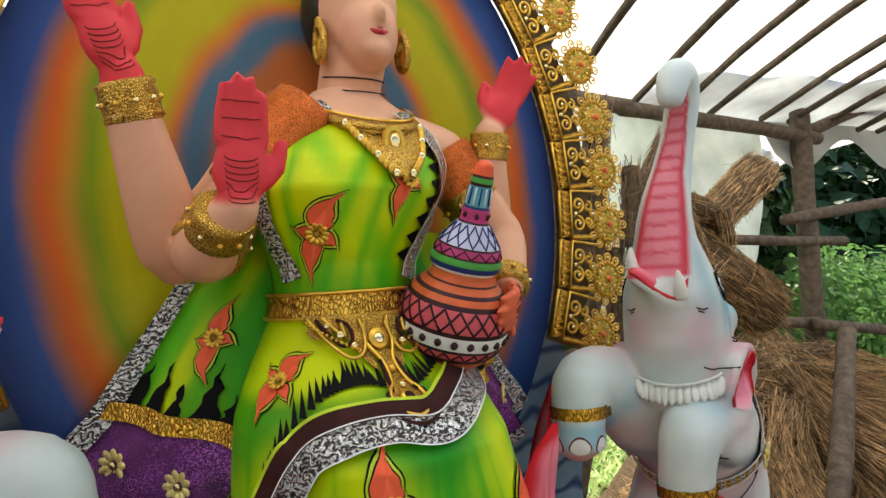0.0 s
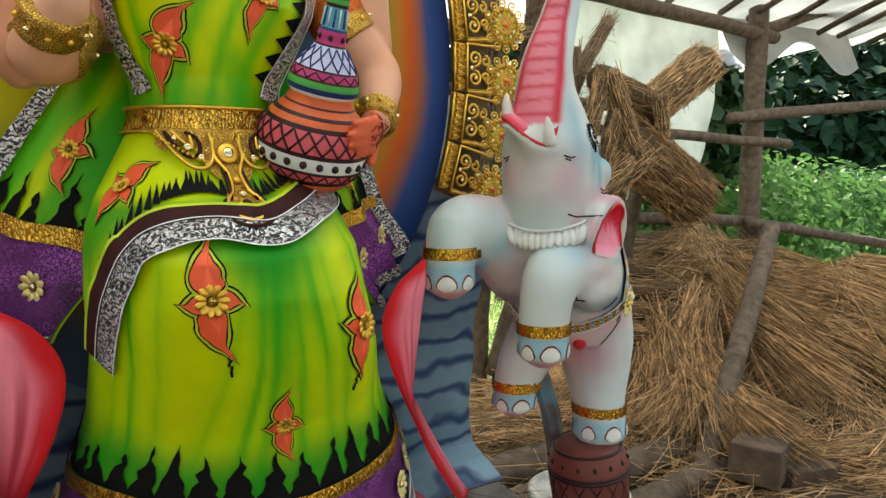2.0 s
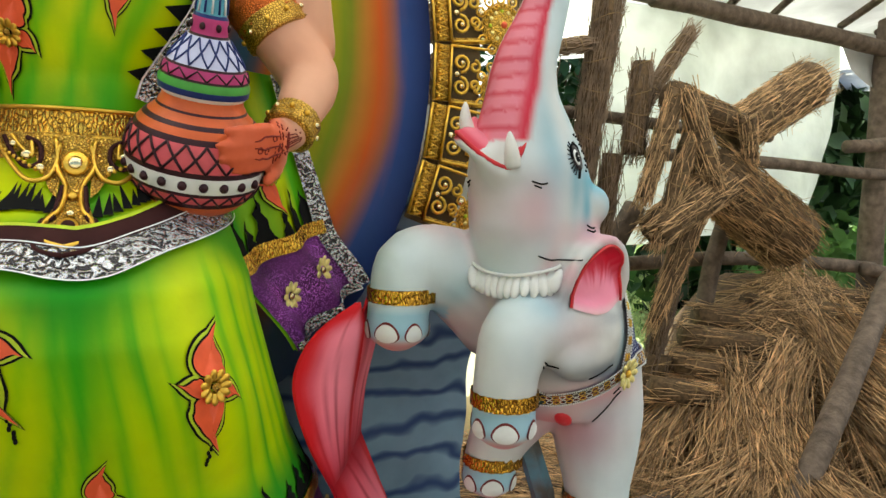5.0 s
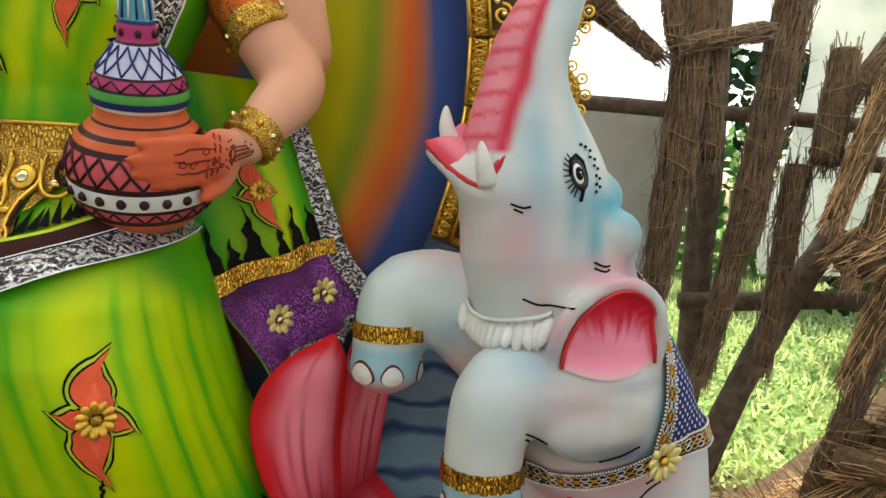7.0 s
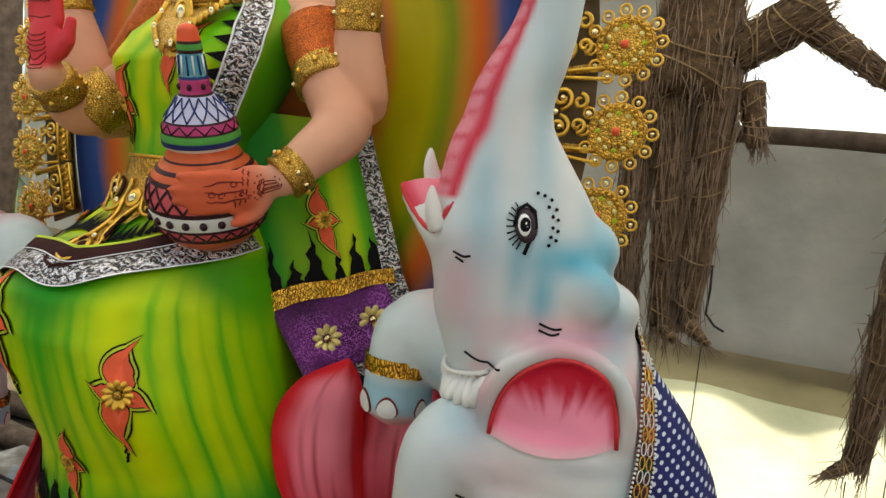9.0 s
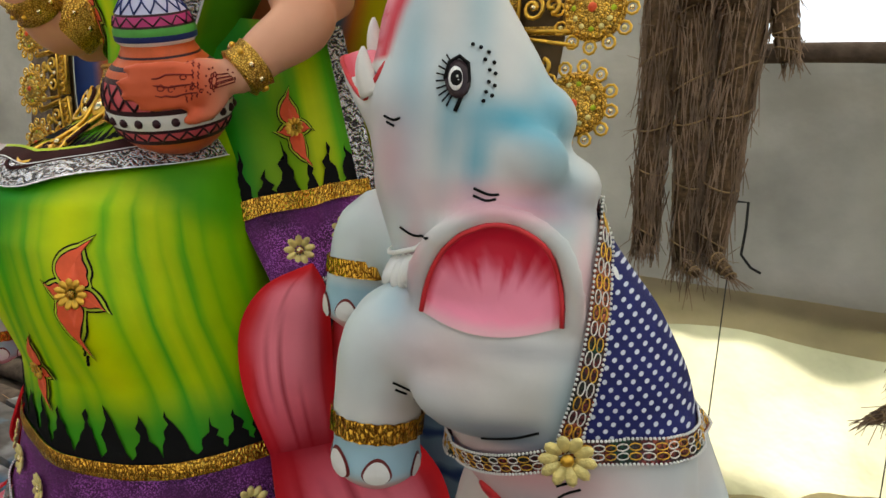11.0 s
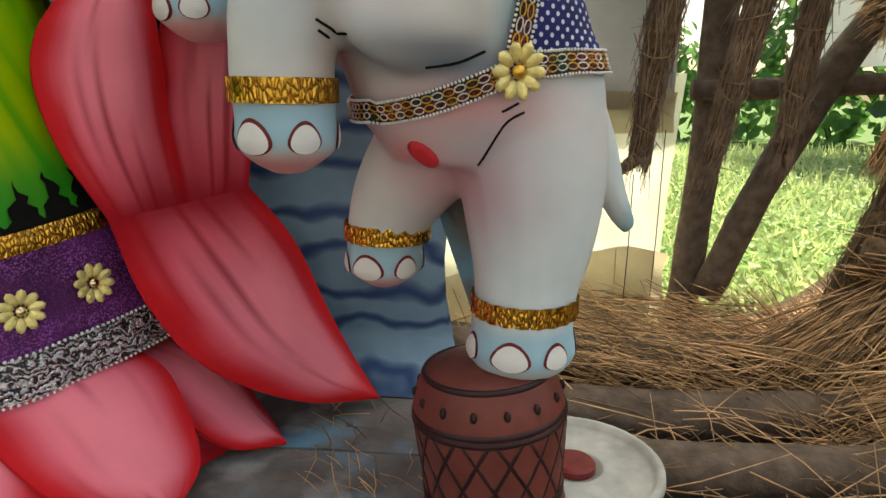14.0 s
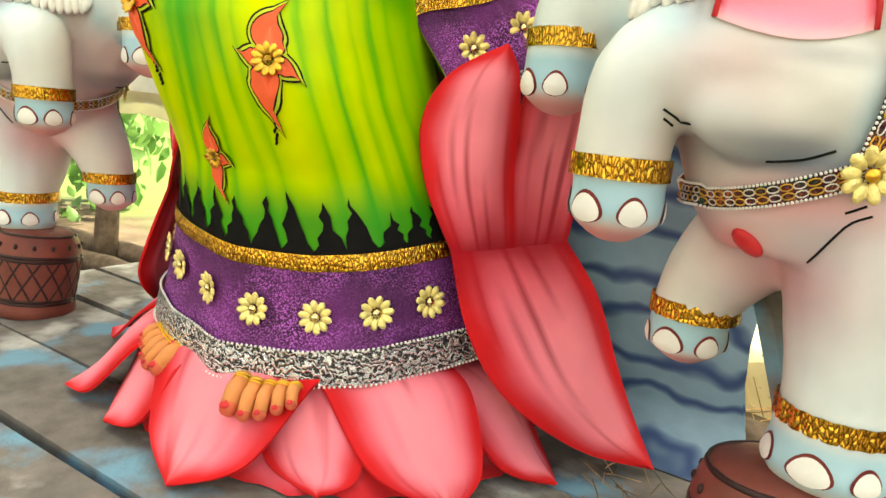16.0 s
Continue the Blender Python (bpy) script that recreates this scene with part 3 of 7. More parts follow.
def petal2(left, right, bulge, base_dark=0.9, n=26, across=22, start=0.0, rim=(0.5, 0.94)):
    """A petal between two rim lines that meet at its tip; bulge: how far its middle stands out."""
    lp, rp = curve_pts(left, n), curve_pts(right, n)
    bl, bulge = Build(), Vector(bulge)
    key = left[0][0] * 13 + left[0][1] * 7

    def at(i, j, lift=0.0):
        k = round(j * n)
        q = math.sin(math.pi * i) ** 1.2 * math.sin(math.pi * (start + (0.97 - start) * j))
        rip = 0.12 * math.sin(i * 15 + key) * (1 - j)
        return lp[k].lerp(rp[k], i) + bulge * (q * (1 + rip)) + bulge.normalized() * lift

    def col(i, j):
        e = abs(2 * i - 1)
        w = 0.16 * noise.noise(Vector((j * 5, i * 3, key)))
        edge = max(sstep(rim[0], rim[1], e + w), sstep(0.74, 0.98, j + 0.5 * w + 0.14 * e))
        streak = sstep(0.16, 0.46, noise.noise(Vector((i * 11, j * 1.1, key)))) * sstep(0.75, 0.25, j)
        tipstreak = sstep(0.22, 0.5, noise.noise(Vector((i * 15, j * 1.6, key + 7)))) * sstep(0.45, 0.8, j)
        c = mixc(PINK, PALE, sstep(0.95, 0.2, e) * sstep(0.05, 0.4, j))
        c = mixc(c, DEEP, min(1, 0.7 * streak + 0.5 * tipstreak))
        c = mixc(c, RED, edge * 0.96)
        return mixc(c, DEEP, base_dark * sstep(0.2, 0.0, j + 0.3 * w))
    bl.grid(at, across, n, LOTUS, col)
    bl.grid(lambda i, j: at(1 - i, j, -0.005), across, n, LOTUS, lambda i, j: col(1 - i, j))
    for i in (0, 1):
        bl.grid(lambda u, j, i=i: at(i, j, -0.005 * u), 1, n, LOTUS, lambda u, j, i=i: col(i, j))
    return part("petal", bl, lotus)


def mir(s, *pts):
    return [(s * x, y, z) for x, y, z in pts]


for s in (1, -1):
    # raised side petals, two deep
    petal2(mir(s, (0.322, -0.02, 0.305), (0.277, -0.037, 0.40), (0.258, -0.032, 0.49), (0.292, -0.022, 0.558), (0.362, 0.0, 0.602)),
           mir(s, (0.373, 0.083, 0.310), (0.371, 0.056, 0.42), (0.377, 0.036, 0.50), (0.378, 0.018, 0.565), (0.365, 0.0, 0.603)), (0.02 * s, -0.014, 0.0))
    petal2(mir(s, (0.371, 0.081, 0.310), (0.366, 0.058, 0.43), (0.372, 0.046, 0.51), (0.388, 0.05, 0.585), (0.424, 0.08, 0.655)),
           mir(s, (0.42, 0.186, 0.316), (0.432, 0.19, 0.43), (0.447, 0.175, 0.53), (0.447, 0.135, 0.605), (0.426, 0.083, 0.656)), (0.012 * s, -0.008, 0.0), rim=(0.72, 1.0))
    # the long side petal that runs down to the boards
    petal2(mir(s, (0.322, -0.02, 0.307), (0.368, -0.03, 0.20), (0.432, -0.005, 0.105), (0.52, 0.10, 0.012), (0.608, 0.213, PZ + 0.014)),
           mir(s, (0.42, 0.187, 0.318), (0.466, 0.255, 0.22), (0.515, 0.262, 0.105), (0.562, 0.24, 0.03), (0.612, 0.217, PZ + 0.014)), (0.018 * s, -0.010, 0.008))


def under_hem(w, k=1.0):
    """Ring on which the low petals start, below the hem."""
    return 0.02 + 0.325 * k * math.sin(w), 0.10 - 0.275 * k * math.cos(w)


# low petals fanned on the boards: start and end on the ring, tip, lift, fullness
LOW = ((1.0, 1.62, 0.50, 0.065, 0.0, 0.2), (0.42, 1.22, 0.412, -0.105, 0.012, 0.3), (0.1, 0.72, 0.245, -0.195, 0.0, 0.34), (-0.52, 0.66, 0.07, -0.305, 0.012, 0.16),
       (-0.95, -0.15, -0.155, -0.255, 0.004, 0.34), (-1.25, -0.5, -0.325, -0.22, 0.0, 0.34), (-1.66, -0.9, -0.53, 0.0, 0.0, 0.34))
for wl, wr, tx, ty, lift, full in LOW:
    full += 0.1
    zb = 0.12 + lift
    tip = Vector((tx, ty, PZ + 0.014))
    L0, R0 = Vector((*under_hem(wl, 0.9), zb)), Vector((*under_hem(wr, 0.9), zb))
    side = (R0 - L0) * full
    rims = []
    for a, sg in ((L0, -1), (R0, 1)):
        p1, p2 = a.lerp(tip, 0.36) + side * (0.5 * sg), a.lerp(tip, 0.74) + side * sg * 0.62
        rims.append([a, (p1.x, p1.y, zb * 0.62 + 0.004 + lift), (p2.x, p2.y, max(PZ + 0.012, -0.012 + lift)), tip])
    out = tip - (L0 + R0) / 2
    out.z = 0
    petal2(rims[0], rims[1], out.normalized() * 0.012 + Vector((0, 0, 0.012)), 0.75, start=0.1)
b = Build()


def apron(i, j):
    w = -1.75 + 3.5 * i
    x, y = under_hem(w, 0.86 + (0.36 + 0.07 * noise.noise(Vector((i * 26, 0, 3)))) * j)
    return Vector((x, y, 0.11 * (1 - j) ** 1.15 + (PZ + 0.006) * j))


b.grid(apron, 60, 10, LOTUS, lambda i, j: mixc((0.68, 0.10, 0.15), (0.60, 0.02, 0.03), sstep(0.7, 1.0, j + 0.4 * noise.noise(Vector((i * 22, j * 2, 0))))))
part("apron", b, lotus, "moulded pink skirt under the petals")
b = Build()
b.lathe([(0.29, PZ), (0.31, 0.05), (0.27, 0.14), (0.17, 0.2), (0.15, 0.4), (0.0, 0.42)], PAINT, 28, Matrix.Translation((0.01, 0.10, 0)) @ Matrix.Diagonal((1.0, 0.72, 1, 1)), (0.45, 0.03, 0.06))
part("seat_core", b, lotus, weld=0.0005)

# ---- the goddess figure: one mesh ----
g = Build()
SKIN, SKINP, PALM = (0.72, 0.38, 0.25), (0.72, 0.40, 0.31), (0.70, 0.045, 0.06)
LIME, MID, DEEPG = (0.58, 0.68, 0.004), (0.10, 0.47, 0.005), (0.008, 0.24, 0.006)

SKIRT = [  # z, centre x, centre y, half width, half depth
    (0.08, 0.02, 0.10, 0.333, 0.292), (0.12, 0.02, 0.10, 0.328, 0.285), (0.20, 0.02, 0.10, 0.315, 0.27), (0.30, 0.022, 0.08, 0.28, 0.25), (0.40, 0.015, 0.05, 0.245, 0.23),
    (0.50, 0.005, 0.012, 0.225, 0.222), (0.60, -0.01, -0.006, 0.213, 0.226), (0.66, -0.015, -0.012, 0.205, 0.216), (0.70, -0.02, -0.005, 0.195, 0.19),
    (0.74, -0.02, 0.01, 0.18, 0.142), (0.79, -0.022, 0.035, 0.15, 0.105), (0.86, -0.025, 0.05, 0.11, 0.085)]
# heights round the skirt: lower edge of the silver hem, upper edge of the gold ribbon
HEM = [(-3.2, 0.16), (-1.3, 0.15), (-0.9, 0.128), (-0.4, 0.101), (0.07, 0.09), (0.5, 0.098), (0.9, 0.119), (1.5, 0.14), (3.2, 0.16)]
RIB = [(-3.2, 0.335), (-1.2, 0.322), (-0.65, 0.309), (-0.25, 0.293), (0.1, 0.284), (0.5, 0.286), (0.95, 0.303), (1.3, 0.316), (3.2, 0.335)]
TORSO = [(0.80, -0.022, 0.04, 0.135, 0.098), (0.86, -0.025, 0.05, 0.112, 0.088), (0.92, -0.023, 0.05, 0.116, 0.092), (0.98, -0.02, 0.05, 0.143, 0.112), (1.03, -0.014, 0.052, 0.16, 0.125),
         (1.08, 0.0, 0.062, 0.165, 0.118), (1.13, 0.012, 0.082, 0.162, 0.092), (1.17, 0.02, 0.1, 0.135, 0.068), (1.20, 0.025, 0.11, 0.085, 0.058), (1.22, 0.025, 0.115, 0.06, 0.052)]


def skirt(th, z, off=0.0):
    cx, cy, rx, ry = interp(SKIRT, z)
    front = max(0.0, math.cos(th))
    knee = 0.13 * math.exp(-((th - 0.57) / 0.36) ** 2 - ((z - 0.52) / 0.11) ** 2) + 0.13 * math.exp(-((th + 0.42) / 0.33) ** 2) * sstep(0.36, 0.6, z) * sstep(0.8, 0.66, z)
    fold = 0.014 * math.sin(th * 9 + 0.8) * sstep(0.5, 0.15, z) + 0.008 * math.sin(th * 17 + z * 6) * sstep(0.4, 0.12, z) * front
    k = 1 + knee + fold
    return Vector((cx + (rx * k + off) * math.sin(th), cy - (ry * k + off) * math.cos(th), z))


def torso(th, z, off=0.0):
    cx, cy, rx, ry = interp(TORSO, z)
    bust = 0.10 * (math.exp(-((th - 0.6) / 0.4) ** 2) + math.exp(-((th + 0.6) / 0.4) ** 2)) * math.exp(-((z - 1.03) / 0.05) ** 2)
    k = 1 + bust
    return Vector((cx + (rx * k + off) * math.sin(th), cy - (ry * k + off) * math.cos(th), z))


# long airbrushed folds: angle at the lap, angle at the hem, half width, strength
FOLDS = [(-1.3, -1.45, 0.05, 0.7), (-1.02, -1.15, 0.04, 0.6), (-0.85, -0.98, 0.03, 0.8), (-0.62, -0.78, 0.025, 0.45), (-0.1, -0.52, 0.035, 0.5), (-0.02, -0.25, 0.04, 0.75), (0.06, -0.12, 0.05, 0.85),
         (0.16, 0.12, 0.035, 0.7), (0.28, 0.3, 0.04, 0.75), (0.42, 0.4, 0.035, 0.6), (0.78, 0.72, 0.035, 0.75), (0.93, 0.9, 0.03, 0.85), (1.08, 1.06, 0.028, 0.6), (1.22, 1.2, 0.035, 0.9), (1.38, 1.38, 0.04, 0.7), (1.6, 1.62, 0.06, 0.8)]


def low_edge(rows, th):
    return float(np.interp(th, [r[0] for r in rows], [r[1] for r in rows]))


def skirt_at(i, j):
    th = (i - 0.5) * 2 * math.pi
    lo = low_edge(HEM, th) + 0.003
    return th, lo + (0.86 - lo) * j


def skirt_col(i, j):
    th, z = skirt_at(i, j)
    wob = 0.05 * noise.noise(Vector((th * 2, z * 4, 2.0)))
    q = (0.70 - z) / 0.38
    c, dark = LIME, 0.0
    for a, b_, w, k in FOLDS:
        d = (th + wob - (a + (b_ - a) * q)) / (w * (1.0 + 0.8 * abs(0.5 - q)))
        near = math.exp(-d * d)
        halo = math.exp(-(d / 2.6) ** 2)
        fade = sstep(-0.1, 0.15, q) * (0.65 + 0.35 * noise.noise(Vector((a * 9, z * 5, 4))))
        dark = max(dark, min(1, 1.1 * k * fade * near), 0.62 * k * fade * halo)
    c = mixc(c, MID, min(1, dark * 1.5))
    c = mixc(c, DEEPG, max(0.0, dark - 0.35) * 1.1)
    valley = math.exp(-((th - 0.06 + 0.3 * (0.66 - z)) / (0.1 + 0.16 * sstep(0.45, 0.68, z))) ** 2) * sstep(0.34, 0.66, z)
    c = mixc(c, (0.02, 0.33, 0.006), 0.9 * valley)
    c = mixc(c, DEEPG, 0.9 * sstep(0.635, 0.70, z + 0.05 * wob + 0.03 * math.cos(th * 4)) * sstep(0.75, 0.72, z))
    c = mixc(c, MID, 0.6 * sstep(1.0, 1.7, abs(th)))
    return mixc(c, (0.012, 0.28, 0.012), 0.92 * sstep(0.115, 0.035, z - low_edge(RIB, th) + 0.35 * wob))


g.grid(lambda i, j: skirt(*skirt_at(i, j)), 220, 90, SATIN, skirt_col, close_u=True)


def torso_col(i, j):
    th, z = (i - 0.5) * 2 * math.pi, 0.80 + 0.42 * j
    st = noise.noise(Vector((th * 2.2 + z * 7, z * 3.0 - th, 9.0)))
    c = mixc(LIME, MID, sstep(0.05, 0.5, st) * 0.7)
    for t0, t1, w in ((-0.05, -0.55, 0.09), (0.2, -0.1, 0.07), (0.55, 0.3, 0.12), (-0.75, -0.95, 0.06)):
        d = (th - t0 - (t1 - t0) * (1.1 - z) / 0.22) / w
        c = mixc(c, MID, 0.85 * math.exp(-d * d))
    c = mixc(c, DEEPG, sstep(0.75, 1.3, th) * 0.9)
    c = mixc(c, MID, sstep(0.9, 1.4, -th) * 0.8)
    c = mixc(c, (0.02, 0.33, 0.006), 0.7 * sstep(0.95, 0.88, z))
    c = mixc(c, (0.03, 0.38, 0.008), 0.7 * sstep(1.09, 1.15, z) * sstep(0.0, 0.4, th))
    edge = 1.135 + 0.045 * abs(math.sin(th))
    skin = sstep(edge - 0.004, edge + 0.004, z)
    return mixc(c, SKIN, skin)


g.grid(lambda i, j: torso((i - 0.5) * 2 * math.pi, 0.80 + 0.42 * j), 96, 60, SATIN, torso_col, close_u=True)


def strip(fn, path, w0, w1, m, n=40, off=0.004, rows=2, thick=0.0):
    """A ribbon on a surface along (th, z) points, from w0 to w1 metres across it."""
    pts = curve_pts([(a, c, 0) for a, c in path], n)

    def at(i, j):
        k = round(i * n)
        p = pts[k]
        a, c = pts[max(k - 1, 0)], pts[min(k + 1, n)]
        q = fn(p.x, p.y)
        t = (fn(c.x, c.y) - fn(a.x, a.y)).normalized()
        e = 0.01
        nn = (fn(p.x + e, p.y) - fn(p.x - e, p.y)).cross(fn(p.x, p.y + e) - fn(p.x, p.y - e)).normalized()
        s = nn.cross(t)
        return q + s * (w0 + (w1 - w0) * j) + nn * (off + 0.0015 * math.sin(j * math.pi))
    g.grid(at, n, rows, m)


def band(fn, z0, z1, m, off, t0=-math.pi, t1=math.pi, n=110, rows=3, wave=0.0):
    g.grid(lambda i, j: fn(t0 + (t1 - t0) * i, z0 + (z1 - z0) * j + wave * math.sin(i * 60), off * (1 + 0.3 * math.sin(math.pi * j))), n, rows, m)


def beads(fn, z, off, n, r=0.0024, t0=-1.8, t1=2.0, m=None):
    for k in range(n):
        th = t0 + (t1 - t0) * k / (n - 1)
        g.ball(fn(th, z, off), r, m or SILVER, 5, 3)


def low_band(rows, a, b_, m, off, n=160, k=3):
    """A band round the skirt between two heights over an edge line."""
    g.grid(lambda i, j: skirt(-math.pi + 2 * math.pi * i, low_edge(rows, -math.pi + 2 * math.pi * i) + a + (b_ - a) * j, off * (1 + 0.3 * math.sin(math.pi * j))), n, k, m)


def above(rows):
    return lambda th, z, off=0.0: skirt(th, low_edge(rows, th) + z, off)


g.grid(lambda i, j: skirt(-math.pi + 2 * math.pi * i, (1 - j) * (low_edge(HEM, -math.pi + 2 * math.pi * i) + 0.04) + j * (low_edge(RIB, -math.pi + 2 * math.pi * i) - 0.008), 0.003), 160, 8, VELVET)
low_band(RIB, -0.024, 0.0, ZARI, 0.007)
low_band(HEM, -0.001, 0.049, SILVER, 0.008, k=5)
beads(above(HEM), 0.050, 0.010, 170, 0.0022, m=WHITE)
beads(above(HEM), -0.002, 0.010, 170, 0.0022, m=WHITE)


def spikes(fn, z, t0, t1, n, h, off=0.003, seed=1, m=None):
    """Jagged black paint rising from a band."""
    r = random.Random(seed)
    w = (t1 - t0) / n
    for k in range(n):
        a, hh, lean = t0 + w * k, h * r.uniform(0.55, 1.2), r.uniform(-0.3, 0.3)
        rows = 7
        verts, faces = [], []
        for j in range(rows + 1):
            q = j / rows
            half = 0.5 * w * (1 - q) ** 1.25 * (1.0 if j else 1.02)
            for s in (-1, 0, 1):
                jag = 0.12 * w * r.uniform(-1, 1) * (0 < j < rows) * abs(s)
                verts.append(fn(a + w / 2 + lean * w * q + s * half + jag, z + hh * q, off))
        for j in range(rows):
            for s in range(2):
                faces.append((j * 3 + s, j * 3 + s + 1, j * 3 + s + 4, j * 3 + s + 3))
        g.add(verts, faces, m or BLACK)


low_band(RIB, -0.002, 0.006, BLACK, 0.0032, k=1)
spikes(above(RIB), 0.004, -math.pi, math.pi, 36, 0.072)


def leaf_shape(length, width, bend=0.0, n=14):
    """Flame-shaped leaf outline from (0, 0) up: one side plain, the other scalloped, the tip drawn out."""
    left, right = [], []
    for k in range(n + 1):
        q = k / n
        w = width * (math.sin(math.pi * min(1, q / 0.78) ** 0.6) ** 0.8 if q < 0.74 else 0.0)
        tail = width * 0.16 * (1 - q) / 0.3 if q > 0.66 else 0.0
        w = max(w, tail)
        cx = bend * (1.6 * q ** 3 - math.sin(math.pi * q) * 0.55)
        left.append((cx - w * 0.52, q * length))
        right.append((cx + w * 0.48 * (1 + 0.22 * abs(math.sin(q * 11))), q * length))
    return left + right[::-1]


def decal(fn, th, z, shape, turn, m, off, grow=0.0, ox=0.0, oy=0.0):
    c, s = math.cos(turn), math.sin(turn)
    mx, my = sum(p[0] for p in shape) / len(shape), sum(p[1] for p in shape) / len(shape)
    rad = max(0.05, ((fn(th + 0.05, z) - fn(th - 0.05, z)).length / 0.1))
    verts = []
    for q in (0.0, 0.5, 1.0):
        for x, y in shape:
            dx, dy = x - mx, y - my
            d = math.hypot(dx, dy) or 1
            k = q * (1 + grow / d)
            x2, y2 = mx + dx * k + ox, my + dy * k + oy
            X, Y = x2 * c - y2 * s, x2 * s + y2 * c
            verts.append(fn(th + X / rad, z + Y, off))
    n = len(shape)
    faces = []
    for a in (0, 1):
        for i in range(n):
            j = (i + 1) % n
            faces.append((a * n + i, a * n + j, (a + 1) * n + j, (a + 1) * n + i))
    g.add(verts, faces, m)


def motif(fn, th, z, size, turn=0.0, drop=True):
    """Painted flame flower: two long leaves, two small side leaves, a gold brooch, a dotted tail."""
    big, low, side = leaf_shape(size * 1.15, size * 0.60, size * 0.15, 16), leaf_shape(size * 1.3, size * 0.52, -size * 0.16, 16), leaf_shape(size * 0.52, size * 0.36, size * 0.06, 10)
    for a, sh in ((0.0, big), (math.pi, low), (1.75, side), (-1.75, side)):
        for m, grow, off in ((BLACK, size * 0.14, 0.0024), (GREENLINE, size * 0.095, 0.0034), (BLACK, size * 0.035, 0.0044), (CORAL, 0.0, 0.0054)):
            decal(fn, th, z, sh, turn + a, m, off, grow, oy=size * 0.14)
    e = 0.01
    n = (fn(th + e, z) - fn(th - e, z)).cross(fn(th, z + e) - fn(th, z - e))
    flower(g, fn(th, z, 0.006), n, size * 0.36, 11, GOLDSMOOTH, GOLD)
    if drop:
        rad = (fn(th + 0.05, z) - fn(th - 0.05, z)).length / 0.1
        for k in range(6):
            y = -size * (1.32 + 0.09 * k)
            X, Y = -y * math.sin(turn) + 0.0015 * math.sin(k * 2.4), y * math.cos(turn)
            g.ball(fn(th + (X + size * 0.1) / rad, z + Y, 0.002), (0.0022, 0.0022, 0.0035), BLACK, 6, 4)


motif(skirt, -0.34, 0.614, 0.062, 0.06)
motif(skirt, 0.57, 0.546, 0.062, -0.28)
motif(skirt, 0.0, 0.408, 0.043, 0.0, False)
motif(torso, -0.56, 0.962, 0.052, -0.4, False)
motif(skirt, -0.98, 0.757, 0.042, -0.75, False)
motif(torso, 0.32, 1.04, 0.045, -0.25, False)
for th, z in ((-1.5, 0.262), (-1.22, 0.26), (-0.93, 0.253), (-0.65, 0.234), (-0.39, 0.222), (-0.09, 0.207), (0.2, 0.195), (0.51, 0.197), (0.8, 0.213), (1.1, 0.227), (1.4, 0.24)):
    e = 0.02
    n = (skirt(th + e, z) - skirt(th - e, z)).cross(skirt(th, z + 0.007) - skirt(th, z - 0.007))
    flower(g, skirt(th, z, 0.006), n, 0.026, 10, GOLDPALE, GEM, th)

# draped border over the lap, in brown and silver
LAP = [(1.5, 0.757), (0.95, 0.732), (0.48, 0.708), (0.1, 0.687), (-0.25, 0.696), (-0.5, 0.690), (-0.75, 0.668), (-0.93, 0.62), (-1.06, 0.56), (-1.13, 0.505)]
strip(skirt, LAP, -0.021, 0.02, SILVER, 90, 0.008, 4)
strip(skirt, LAP, -0.05, -0.019, BROWN, 90, 0.006, 2)
strip(skirt, LAP, -0.054, -0.049, GREENLINE, 90, 0.007, 1)
for w in (-0.022, 0.021):
    strip(skirt, LAP, w - 0.0009, w + 0.0009, WHITE, 90, 0.0105, 1)
r_ = random.Random(3)
for k in range(34):
    q = curve_pts([(a, c, 0) for a, c in LAP[2:-2]], 34)[k]
    g.add([skirt(q.x - 0.22 * sstep(-0.55, -0.85, q.x) + dx, q.y + 0.052 - 0.045 * sstep(-0.55, -0.9, q.x) + dz, 0.006) for dx, dz in ((-0.035, 0), (0.03, 0), (-0.01 + r_.uniform(-.03, .03), r_.uniform(0.02, 0.035)))], [(0, 1, 2)], BLACK)

